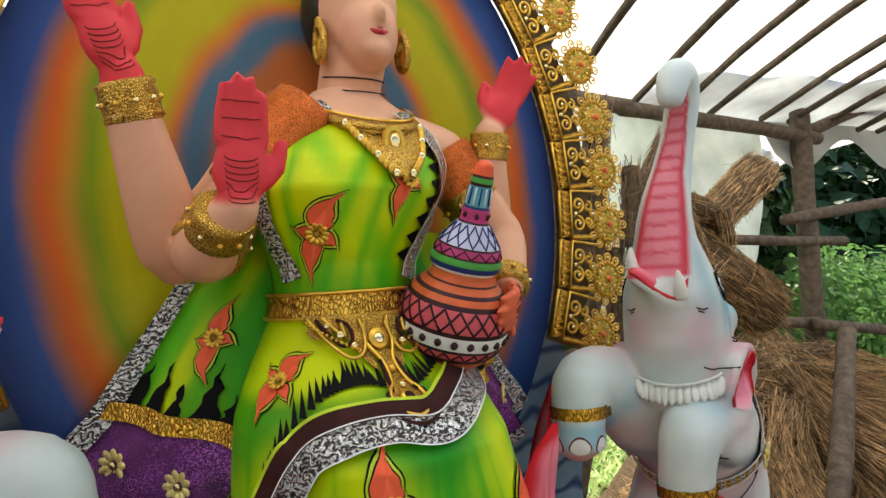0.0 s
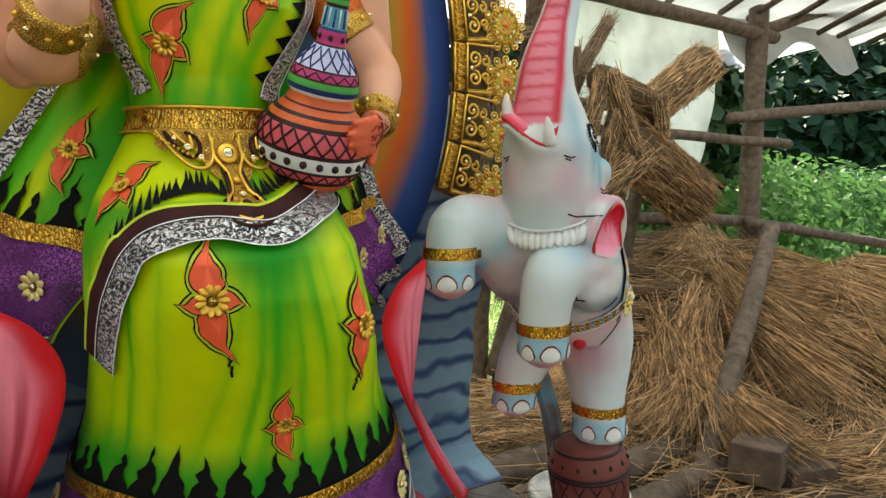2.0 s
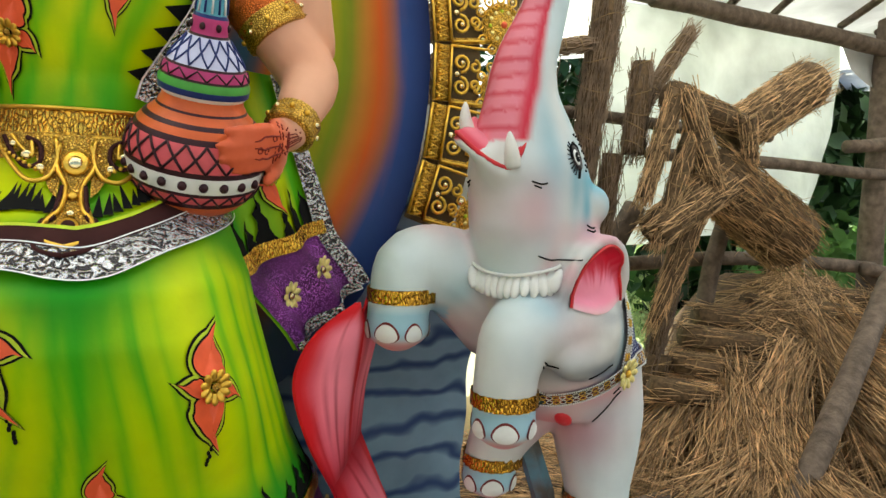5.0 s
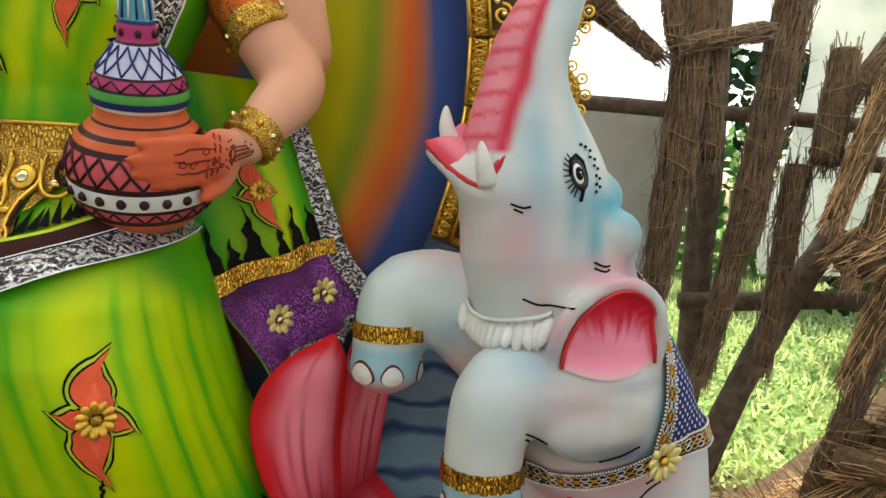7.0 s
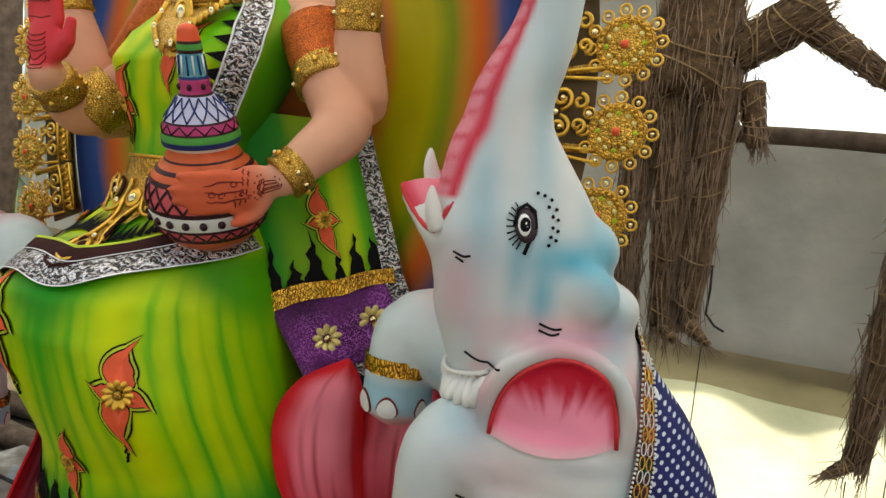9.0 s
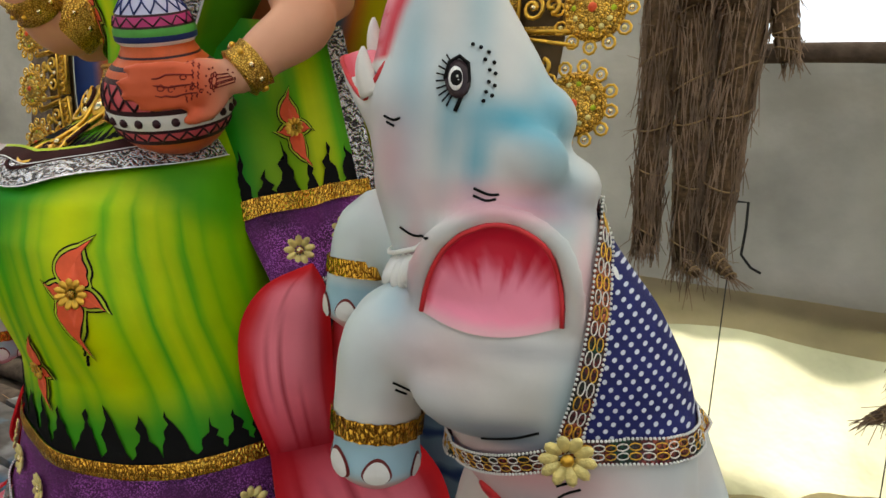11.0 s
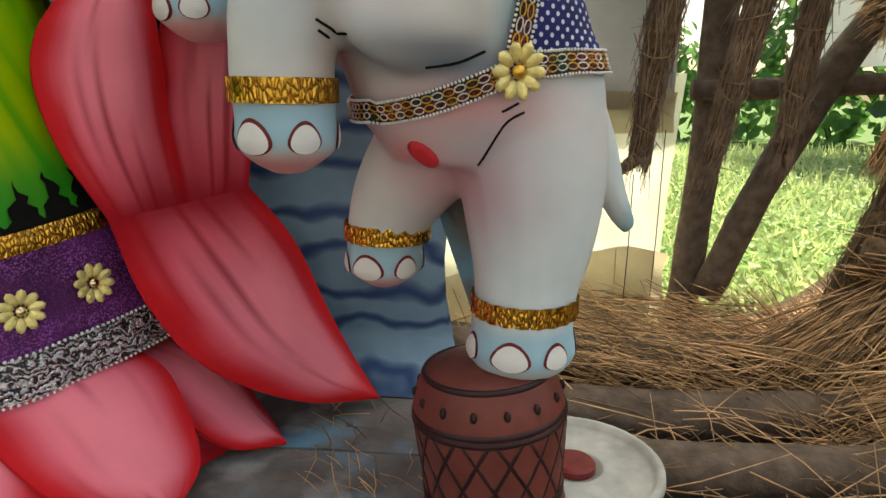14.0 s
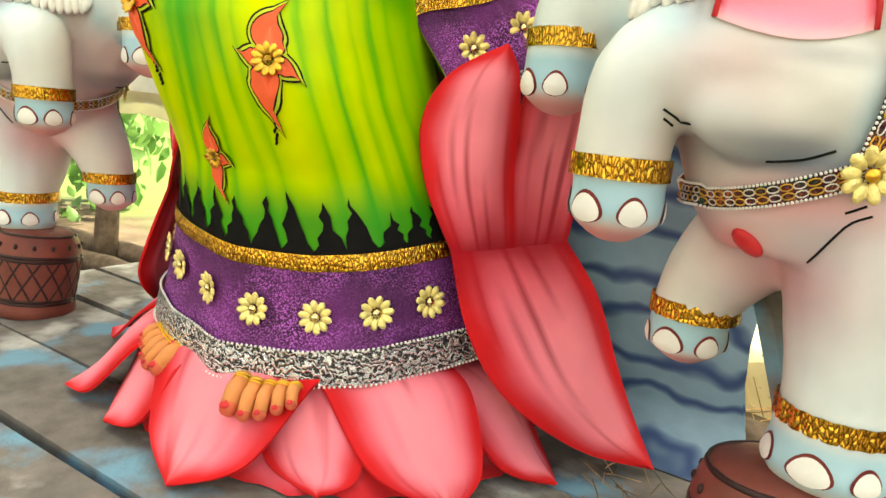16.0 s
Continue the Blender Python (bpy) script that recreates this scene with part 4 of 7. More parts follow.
# side falls of the sari, with gold band, purple end and silver outer edge
for s in (1, -1):
    def fall(i, j, off=0.0, s=s):
        """i from the front edge to the outer edge, j from top to hem."""
        z = 0.97 - j * (0.45 - 0.085 * i)
        x0 = 0.05 + 0.17 * j + 0.04 * sstep(0.7, 1, j)
        x1 = (0.245 + 0.12 * j if s > 0 else 0.2 + 0.235 * j) + 0.035 * sstep(0.7, 1, j)
        y0, y1 = 0.035, 0.15 + 0.018 * j
        x = x0 + (x1 - x0) * i + 0.012 * math.sin(i * 12 + 1) * j
        y = y0 + (y1 - y0) * i - 0.012 * math.sin(i * 12) * j
        return Vector((s * (x + off * 0.7), y - off * 0.8, z))

    def fall_col(i, j):
        st = noise.noise(Vector((i * 5, j * 1.5, 3 + s)))
        c = mixc(LIME, MID, sstep(-0.2, 0.4, st))
        return mixc(c, DEEPG, min(1, 0.95 * sstep(0.75, 0.1, i) * (1 - 0.3 * j) + 0.15))
    g.grid(lambda i, j: fall(i, j), 16, 30, SATIN, fall_col)
    g.grid(lambda i, j: fall(1 - i, j, -0.006), 16, 30, SATIN, fall_col)
    g.grid(lambda i, j: fall(i, 0.72 + 0.28 * j, 0.004), 16, 8, VELVET)
    g.grid(lambda i, j: fall(i, 0.665 + 0.065 * j, 0.009), 16, 2, ZARI)
    g.grid(lambda i, j: fall(0.93 + 0.14 * i, j, 0.008), 2, 30, SILVER)
    g.grid(lambda i, j: fall(i, 0.97 + 0.05 * j, 0.009), 16, 2, SILVER)
    spikes(lambda a, c, off, fall=fall: fall(a, 0.68 - c, off + 0.002), 0.0, 0.0, 1.0, 6, 0.2, seed=5)
    motif(lambda th, z, off=0.0, fall=fall, s=s: fall(0.55 + th * 4 * s, (0.97 - z) / 0.4, off + 0.003), 0.0, 0.80 if s > 0 else 0.815, 0.046, 0.1, False)
    for i, j in ((0.33, 0.87), (0.74, 0.85)):
        n = Vector((s * 0.75, -0.66, 0.05))
        flower(g, fall(i, j, 0.008), n, 0.026, 9, GOLDPALE, GEM, i)

# belt with hanging ornament
band(torso, 0.838, 0.874, ZARI, 0.007, n=60)
for z in (0.838, 0.874):
    g.tube([torso(w, z, 0.009) for w in np.linspace(-2, 2, 40)], 0.003, GOLDSMOOTH, 6)


def on_lap(w, z, off=0.0):
    """Front of the hip, as seen between belt and lap."""
    return skirt(w, z, off)


def outline(pts, r, m, n=24):
    g.tube(curve_pts([on_lap(w, z, 0.016) for w, z in pts], n), r, m, 6)


for s in (-1, 1):
    # wing plates with rope edges
    g.grid(lambda i, j, s=s: on_lap(s * (0.10 + 0.62 * i), 0.842 - (0.008 + (0.052 - 0.034 * i) * (0.55 + 0.45 * math.cos(i * 7)) + 0.02 * (1 - i)) * j, 0.011), 14, 4, GOLD)
    outline([(s * 0.74, 0.84), (s * 0.6, 0.822), (s * 0.45, 0.80), (s * 0.3, 0.782), (s * 0.18, 0.786), (s * 0.13, 0.808), (s * 0.16, 0.835)], 0.003, GOLDSMOOTH)
    outline([(s * 0.62, 0.836), (s * 0.48, 0.815), (s * 0.34, 0.798), (s * 0.25, 0.806), (s * 0.28, 0.826), (s * 0.4, 0.835)], 0.003, BROWN)
    outline([(s * 0.55, 0.838), (s * 0.42, 0.822), (s * 0.32, 0.812), (s * 0.35, 0.83)], 0.003, GOLDSMOOTH)
    for w, z, r in ((0.36, 0.812, 0.007), (0.24, 0.797, 0.006), (0.5, 0.826, 0.005)):
        g.ball(on_lap(s * w, z, 0.016), (r, 0.004, r), GEM, 10, 6)
    for k in range(12):
        q = k / 11
        g.ball(on_lap(s * (0.72 - 0.5 * q), 0.832 - 0.04 * q, 0.018), 0.003, GOLDSMOOTH, 6, 4)
    # hourglass drop
    outline([(0.0 + s * 0.12, 0.828), (s * 0.13, 0.80), (s * 0.05, 0.775), (s * 0.06, 0.75), (s * 0.12, 0.735), (s * 0.11, 0.718), (0.0, 0.71)], 0.0032, GOLDSMOOTH)
    outline([(0.0 + s * 0.07, 0.775), (s * 0.09, 0.74), (s * 0.14, 0.735), (s * 0.13, 0.71), (0.0, 0.702)], 0.003, BROWN)
g.grid(lambda i, j: on_lap((i - 0.5) * 2 * float(np.interp(j, [0, 0.35, 0.5, 0.85, 1], [0.14, 0.10, 0.055, 0.14, 0.04])), 0.84 - 0.13 * j, 0.012), 6, 16, GOLD)
for (w, z), r, m in (((0.0, 0.805), 0.016, GOLDSMOOTH), ((0.0, 0.805), 0.0085, GEM), ((0.0, 0.765), 0.006, GOLDSMOOTH), ((0.0, 0.745), 0.005, GEM), ((0.0, 0.732), 0.012, GOLDSMOOTH), ((0.0, 0.732), 0.008, BROWN)):
    c = on_lap(w, z, 0.016 + 0.003 * (m is not GOLDSMOOTH))
    e = 0.01
    n = (skirt(w + e, z) - skirt(w - e, z)).cross(skirt(w, z + e) - skirt(w, z - e))
    g.ball(c, (r, r * 1.15, 0.004), m, 14, 7, turn=normal_frame(n))

# silver edging of the shawl on the chest
strip(torso, [(-0.5, 1.175), (-0.88, 1.135), (-1.08, 1.08), (-1.17, 1.02), (-1.15, 0.95), (-1.0, 0.895)], -0.016, 0.018, SILVER, 40, 0.007)
strip(torso, [(0.55, 1.17), (0.8, 1.12), (0.93, 1.05), (0.92, 0.97), (0.78, 0.89)], -0.022, 0.022, SILVER, 40, 0.007)
for wv in (-0.024, 0.023):
    strip(torso, [(0.55, 1.17), (0.8, 1.12), (0.93, 1.05), (0.92, 0.97), (0.78, 0.89)], wv - 0.0015, wv + 0.0015, WHITE, 40, 0.009, 1)
for k in range(9):
    z = 1.15 - 0.028 * k
    th = float(np.interp(z, [0.9, 0.97, 1.05, 1.12, 1.165], [0.42, 0.6, 0.62, 0.5, 0.36]))
    g.add([torso(th + dx, z + dz, 0.005) for dx, dz in ((0.22, -0.012), (0.22, 0.014), (-0.02, 0.002))], [(0, 1, 2)], BLACK)

# head, neck, arms and hands melted into one skin
sk = Build()
sk.ball((0.045, 0.10, 1.365), (0.072, 0.088, 0.115), PAINT, 24, 16)
sk.ball((0.045, 0.055, 1.312), (0.055, 0.055, 0.07), PAINT, 20, 14)
sk.ball((0.045, 0.02, 1.274), (0.026, 0.022, 0.022), PAINT)
sk.ball((0.045, -0.002, 1.33), (0.011, 0.016, 0.02), PAINT)
sk.tube([(0.03, 0.12, 1.15), (0.03, 0.115, 1.22), (0.04, 0.105, 1.28)], [0.075, 0.056, 0.058], PAINT, 20)
sk.tube([(-0.12, 0.10, 1.125), (0.03, 0.105, 1.165), (0.18, 0.1, 1.125)], [0.05, 0.052, 0.05], PAINT, 16)
ARMS = {
    "ru": ([(-0.13, 0.11, 1.12), (-0.20, 0.09, 1.02), (-0.27, 0.06, 0.95), (-0.308, 0.03, 1.05), (-0.343, 0.0, 1.185)], [0.052, 0.05, 0.055, 0.045, 0.029]),
    "rl": ([(-0.13, 0.09, 1.11), (-0.19, 0.06, 1.02), (-0.245, 0.0, 0.945), (-0.24, -0.06, 0.965), (-0.222, -0.10, 0.995)], [0.055, 0.05, 0.048, 0.036, 0.029]),
    "lu": ([(0.19, 0.1, 1.12), (0.25, 0.09, 1.05), (0.285, 0.08, 1.0), (0.285, 0.065, 1.07), (0.285, 0.05, 1.15)], [0.052, 0.048, 0.05, 0.04, 0.028]),
    "ll": ([(0.19, 0.08, 1.11), (0.235, 0.06, 1.03), (0.285, 0.04, 0.955), (0.265, -0.01, 0.90), (0.243, -0.04, 0.862)], [0.052, 0.048, 0.048, 0.036, 0.028]),
}
for pts, rr in ARMS.values():
    smooth_tube(sk, pts, rr, PAINT, 18, 16)


def hand(bl, wrist, palm_dir, up, size=1.0, curl=0.15, thumb=1, spread=0.25):
    """Open hand: palm faces palm_dir, fingers point to up."""
    up = Vector(up).normalized()
    pd = Vector(palm_dir)
    pd = (pd - up * pd.dot(up)).normalized()
    side = up.cross(pd)
    w = Vector(wrist)
    turn = Matrix((side, pd, up)).transposed()
    bl.ball(w + up * 0.04 * size, (0.036 * size, 0.017 * size, 0.048 * size), PAINT, 14, 10, turn=turn)
    for k in range(4):
        s = (k - 1.5) * 0.0165 * size
        base = w + up * 0.072 * size + side * s
        d = (up + side * ((k - 1.5) * spread * 0.3)).normalized()
        ln = (0.068, 0.08, 0.078, 0.06)[k] * size
        pts = [base + d * (ln * q) + pd * (curl * ln * q * q) for q in (0, 0.35, 0.7, 1)]
        bl.tube(pts, [0.0105 * size, 0.0098 * size, 0.009 * size, 0.007 * size], PAINT, 8)
        bl.ball(pts[-1], 0.0072 * size, PAINT, 8, 6)
    p = w + up * 0.025 * size + side * thumb * 0.026 * size
    pts = [p, p + side * thumb * 0.02 * size + up * 0.022 * size, p + side * thumb * 0.026 * size + up * 0.052 * size]
    bl.tube(pts, [0.014 * size, 0.012 * size, 0.009 * size], PAINT, 8)
    bl.ball(pts[-1], 0.009 * size, PAINT, 8, 6)


hand(sk, (-0.345, -0.005, 1.19), (0.35, -0.95, 0.1), (-0.38, -0.15, 0.9), 1.02, 0.3, 1, 0.0)
hand(sk, (-0.218, -0.105, 1.0), (0.1, -1, 0.1), (0.04, -0.06, 1), 1.06, 0.12, 1, 0.0)
hand(sk, (0.29, 0.045, 1.16), (-0.3, -0.95, 0.1), (0.5, -0.05, 0.86), 0.95, 0.35, -1)
hand(sk, (0.238, -0.045, 0.855), (-0.8, 0.45, 0.1), (-0.45, -0.85, -0.25), 0.95, 0.45, 1, 0.1)
# feet under the hem
TOES = (((0.094, -0.19, 0.096), (0.107, -0.232, 0.068), 0.0145), ((0.12, -0.19, 0.099), (0.135, -0.230, 0.065), 0.0112), ((0.141, -0.184, 0.10), (0.156, -0.221, 0.070), 0.0105),
        ((0.159, -0.178, 0.102), (0.175, -0.208, 0.079), 0.0098), ((0.176, -0.172, 0.103), (0.191, -0.197, 0.088), 0.009))


def foot(turned):
    """Toes of one foot, moulded over the petals, with red tips and gold toe rings."""
    for root, tip, r in TOES:
        root, tip = turned @ Vector(root), turned @ Vector(tip)
        mid = root.lerp(tip, 0.55) + Vector((0, -0.003, 0.006))
        g.tube([root, mid, tip], [r * 0.95, r, r * 0.92], PAINT, 10, color=(0.70, 0.27, 0.10))
        g.ball(tip, r * 0.98, PAINT, 10, 7, color=(0.62, 0.13, 0.07))
        ahead = (tip - root).normalized()
        g.ball(tip + ahead * r * 0.35 + Vector((0, -0.25 * r, 0.62 * r)), (r * 0.55, r * 0.6, r * 0.4), REDLINE, 8, 5)
        across = ahead.cross(Vector((0, 0, 1))).normalized()
        for q in (0.12, 0.3):
            c = root.lerp(mid, q)
            over = across.cross(ahead)
            g.tube([c + across * (r * 1.02 * math.cos(w)) + over * (r * 1.02 * math.sin(w)) for w in np.linspace(-0.3, math.pi + 0.3, 9)], 0.0018, GOLDSMOOTH, 5)
    back = turned @ Vector((0.128, -0.125, 0.098))
    sk.ball(back, (0.036, 0.055, 0.016), PAINT)


foot(Matrix.Identity(4))
foot(Matrix.Translation((0.03, 0.02, 0.0)) @ Matrix.Diagonal((-1, 1, 1, 1)))
sv, sf = blended(sk, 0.0055, 5)


def skin_col(p):
    c = SKIN
    for q, r, col, k in (((-0.385, -0.02, 1.26), 0.115, PALM, 1.0), ((-0.225, -0.125, 1.09), 0.10, PALM, 1.0), ((0.345, 0.03, 1.245), 0.098, PALM, 1.0), ((0.135, -0.19, 0.09), 0.11, (0.70, 0.27, 0.10), 0.9), ((-0.105, -0.17, 0.09), 0.11, (0.70, 0.27, 0.10), 0.9)):
        d = (p - Vector(q)).length
        c = mixc(c, col, k * sstep(r, r * 0.86, d))
    for q, r in (((-0.27, 0.06, 0.96), 0.07), ((-0.245, 0.0, 0.95), 0.06), ((0.285, 0.06, 0.985), 0.06), ((0.03, 0.06, 1.2), 0.05)):
        c = mixc(c, (0.62, 0.22, 0.10), 0.5 * math.exp(-((p - Vector(q)).length / r) ** 2))
    d = (p - Vector((0.175, -0.125, 0.825))).length
    c = mixc(c, (0.66, 0.10, 0.035), 0.92 * sstep(0.115, 0.055, d) * sstep(0.93, 0.90, p.z))
    blush = math.exp(-((p - Vector((0.09, 0.03, 1.31))).length / 0.025) ** 2) + math.exp(-((p - Vector((0.0, 0.03, 1.31))).length / 0.025) ** 2)
    c = mixc(c, (0.75, 0.25, 0.22), 0.35 * blush)
    if p.z > 1.24 and p.y > 0.125 + 0.12 * (1.385 - p.z):
        c = (0.015, 0.01, 0.009)
    return c


g.add(sv, sf, PAINT, skin_col)
# hair, lips, earrings, neck lines
g.ball((0.045, 0.135, 1.37), (0.085, 0.082, 0.115), HAIR, 20, 14)
for s in (-1, 1):
    g.tube([(0.045 + s * x, 0.004 + 14 * x * x, 1.3055 + dz) for x, dz in ((0, -0.0005), (0.006, 0.0022), (0.014, 0.001), (0.022, 0.003))], [0.0042, 0.0045, 0.0034, 0.001], LIP, 8)
    g.tube([(0.045 + s * x, 0.004 + 14 * x * x, 1.2985 + dz) for x, dz in ((0, -0.001), (0.008, 0.0), (0.015, 0.003), (0.021, 0.0055))], [0.0055, 0.005, 0.0036, 0.001], LIP, 8)
    ex = 0.045 + s * 0.078
    g.tube([Vector((ex, 0.075, 1.292)) + Vector((0.0, 0.019 * math.cos(w), 0.03 * math.sin(w))) for w in np.linspace(0, 2 * math.pi, 17)], 0.007, GOLD, 7)
    g.ball((ex, 0.075, 1.285), (0.006, 0.012, 0.018), GOLDSMOOTH, 8, 6)
    g.ball((ex, 0.075, 1.327), (0.008, 0.01, 0.012), GOLD, 8, 6)
for z, r in ((1.245, 0.059), (1.222, 0.06)):
    g.tube([(0.034 + r * math.sin(w), 0.112 - r * math.cos(w), z - 0.012 * math.cos(w)) for w in np.linspace(-1.3, 1.3, 14)], 0.0012, BLACK, 5)
# necklace: ring, breast plate with drops
ring = [(0.028 + 0.098 * math.sin(w), 0.105 - 0.142 * math.cos(w), 1.19 - 0.062 * max(0, math.cos(w))) for w in np.linspace(-2.0, 2.0, 26)]
g.tube(ring, 0.0125, GOLD, 8, squash=0.6)
g.tube([(x, y - 0.004, z + 0.010) for x, y, z in ring], 0.003, GOLDSMOOTH, 6)
g.tube([(x, y - 0.006, z - 0.010) for x, y, z in ring], 0.003, GOLDSMOOTH, 6)
for k, p in enumerate(ring[3:-3]):
    g.ball((p[0], p[1] - 0.008, p[2] - 0.012), 0.004, GOLD, 7, 5)


def plate(i, j):
    w = (i - 0.5) * 2
    z = 1.135 - 0.095 * j
    x = 0.032 + w * 0.066 * (1 - j) ** 0.6
    return Vector((x, torso(0.25, z, 0)[1] - 0.016 - 0.004 * (1 - w * w), z))


g.grid(plate, 10, 8, GOLD)
for k in range(14):
    q = k / 13
    for s in (-1, 1):
        p = plate(0.5 + s * 0.5, q)
        g.ball((p.x, p.y - 0.004, p.z), (0.006, 0.0025, 0.0075), GOLDSMOOTH if k % 4 else GEM, 8, 5)
g.lathe([(0.024, 0), (0.022, 0.005), (0.015, 0.006), (0.012, 0.003), (0, 0.006)], GOLDSMOOTH, 18, Matrix.Translation(plate(0.5, 0.35)) @ normal_frame((0, -1, 0.1)).to_4x4() @ Matrix.Diagonal((0.8, 1.2, 1, 1)))
g.ball(plate(0.5, 0.35) + Vector((0, -0.006, 0)), (0.009, 0.004, 0.013), GEM, 10, 6)
# bracelets, arm bands, sleeves


def cuff(a, b_, r, m, bulge=0.006, n=18):
    a, b_ = Vector(a), Vector(b_)
    d = b_ - a
    line = [a + d * q for q in (0, 0.08, 0.25, 0.5, 0.75, 0.92, 1)]
    g.tube(line, [r, r + bulge, r + bulge * 0.6, r + bulge, r + bulge * 0.6, r + bulge, r], m, n)
    t = normal_frame(d)
    for k in range(10):
        w = 2 * math.pi * k / 10
        c = a + d * 0.5 + t @ Vector((math.cos(w), math.sin(w), 0)) * (r + bulge)
        g.ball(c, 0.0045, GEM if k % 3 == 0 else GOLDSMOOTH, 7, 5)


cuff((-0.326, 0.015, 1.125), (-0.341, 0.002, 1.18), 0.034, GOLD)
cuff((-0.242, -0.05, 0.962), (-0.233, -0.09, 0.992), 0.036, GOLD)
cuff((0.285, 0.058, 1.10), (0.287, 0.05, 1.152), 0.032, GOLD)
cuff((0.258, -0.02, 0.885), (0.242, -0.042, 0.86), 0.032, GOLD)
cuff((-0.213, 0.033, 0.995), (-0.248, -0.005, 0.94), 0.0515, GOLD, 0.003)
cuff((-0.235, 0.075, 0.985), (-0.265, 0.065, 0.955), 0.055, GOLD)
cuff((0.225, 0.062, 1.045), (0.245, 0.055, 1.015), 0.049, GOLD)
cuff((0.262, 0.085, 1.04), (0.278, 0.082, 1.015), 0.05, GOLD)
for pts in ([(-0.075, 0.055, 1.168), (-0.185, 0.045, 1.035)], ARMS["ll"][0]):
    g.tube(curve_pts(pts[:2], 6), [0.061, 0.062, 0.06, 0.058, 0.056, 0.054, 0.054], SEQUIN, 16)
# henna on the hand that holds the pot
from mathutils.bvhtree import BVHTree
HT = BVHTree.FromPolygons(sv, sf)
HENNAGAP = mat("dark_red_henna_and_gaps", (0.22, 0.02, 0.015), 0.6)


def on_hand(p):
    h = HT.find_nearest(Vector(p))
    return h[0] + h[1] * 0.0006


HC = Vector((0.25, -0.075, 0.845))
for k in range(8):
    w = 2 * math.pi * k / 8
    g.tube([on_hand(HC + Vector((0.004 * math.cos(w + q) + 0.011 * math.cos(w), -0.01, 0.004 * math.sin(w + q) + 0.011 * math.sin(w)))) for q in np.linspace(0, 6.28, 8)], 0.0008, HENNAGAP, 4)
for k in range(7):
    o = Vector((0.02 - 0.012 * k, -0.012 - 0.008 * k, -0.012 + 0.012 * math.sin(k * 2)))
    g.tube([on_hand(HC + o + Vector((0.006 * math.cos(q), 0, 0.006 * math.sin(q) * (1 - q / 9)))) for q in np.linspace(0, 5.5, 9)], 0.0008, HENNAGAP, 4)
for k in range(4):
    for q in range(3):
        o = Vector((-0.018 - 0.012 * q, -0.026, 0.022 - 0.0155 * k))
        g.tube([on_hand(HC + o + Vector((0.002 * math.sin(w * 3), 0, w * 0.0028))) for w in np.linspace(-2, 2, 7)], 0.0009, HENNAGAP, 4)
for k in range(11):
    w = 2 * math.pi * k / 11
    c = on_hand(HC + Vector((0.022 * math.cos(w), -0.012, 0.022 * math.sin(w))))
    g.ball(c, 0.0014, HENNAGAP, 5, 4)
# dark painted lines stand for the shade between the fingers round the pot
_up = Vector((-0.45, -0.85, -0.25)).normalized()
_pd = Vector((-0.8, 0.45, 0.1))
_pd = (_pd - _up * _pd.dot(_up)).normalized()
for k in (-1, 0, 1):
    o = Vector((0.238, -0.045, 0.855)) + _up.cross(_pd) * (k * 0.0162) - _pd * 0.03
    g.tube([on_hand(o + _up * q) for q in np.linspace(0.06, 0.125, 8)], [0.0007, 0.001, 0.0012, 0.0013, 0.0013, 0.0012, 0.001, 0.0006], HENNAGAP, 4)
# creases of the open palms
for c0, ux, uz in ((Vector((-0.218, -0.135, 1.045)), Vector((1, 0, 0)), Vector((0, 0, 1))), (Vector((-0.36, -0.04, 1.23)), Vector((0.92, 0.2, 0.35)), Vector((-0.38, 0, 0.9)))):
    for k in range(7):
        g.tube([on_hand(c0 + ux * (0.026 * math.cos(q)) + uz * (0.016 - 0.009 * k + 0.010 * math.sin(q))) for q in np.linspace(3.3, 6.1, 10)], 0.0009, HENNAGAP, 4)
    for k in range(3):
        g.tube([on_hand(c0 + ux * x + uz * (0.038 + 0.022 * k)) for x in np.linspace(-0.026, 0.026, 12)], 0.0008, HENNAGAP, 4)
thing("goddess_statue", "painted clay goddess figure seated in lime-green sari with gold jewellery", "statue", mesh=g.mesh("goddess_statue"))

# ---- the pot in her hands ----
pot = thing("water_pot", "painted clay water pot with tall stacked lid, held by figure", "pot")
AX = Vector((0.02, -0.085, 0.23)).normalized()
PM = Matrix.Translation((0.12, -0.06, 0.825)) @ AX.to_track_quat('Z', 'Y').to_matrix().to_4x4()
OCHRE = mat("orange_clay_paint", (0.62, 0.12, 0.035), 0.4, 0, 0.15)
PINKP = mat("pink_clay_paint", (0.65, 0.10, 0.12), 0.4, 0, 0.12)
LILAC = mat("lilac_paint", (0.55, 0.55, 0.72), 0.45, 0, 0.1)
TEAL = mat("teal_paint", (0.10, 0.35, 0.45), 0.45)
GRN = mat("leaf_green_paint", (0.08, 0.35, 0.06), 0.45)
NAVY = mat("navy_paint", (0.015, 0.03, 0.14), 0.45)
DKBR = mat("dark_maroon_line", (0.035, 0.008, 0.012), 0.45)
MAG = mat("magenta_paint", (0.45, 0.04, 0.16), 0.45)


def pot_r(h):
    if h < 0.062:
        return 0.09 * math.sqrt(max(0.0, 1 - (h / (0.088 if h < 0 else 0.083)) ** 2)) if h < 0.05 else float(np.interp(h, [0.05, 0.062], [0.0718, 0.058]))
    return float(np.interp(h, [0.062, 0.075, 0.083], [0.058, 0.051, 0.05]))


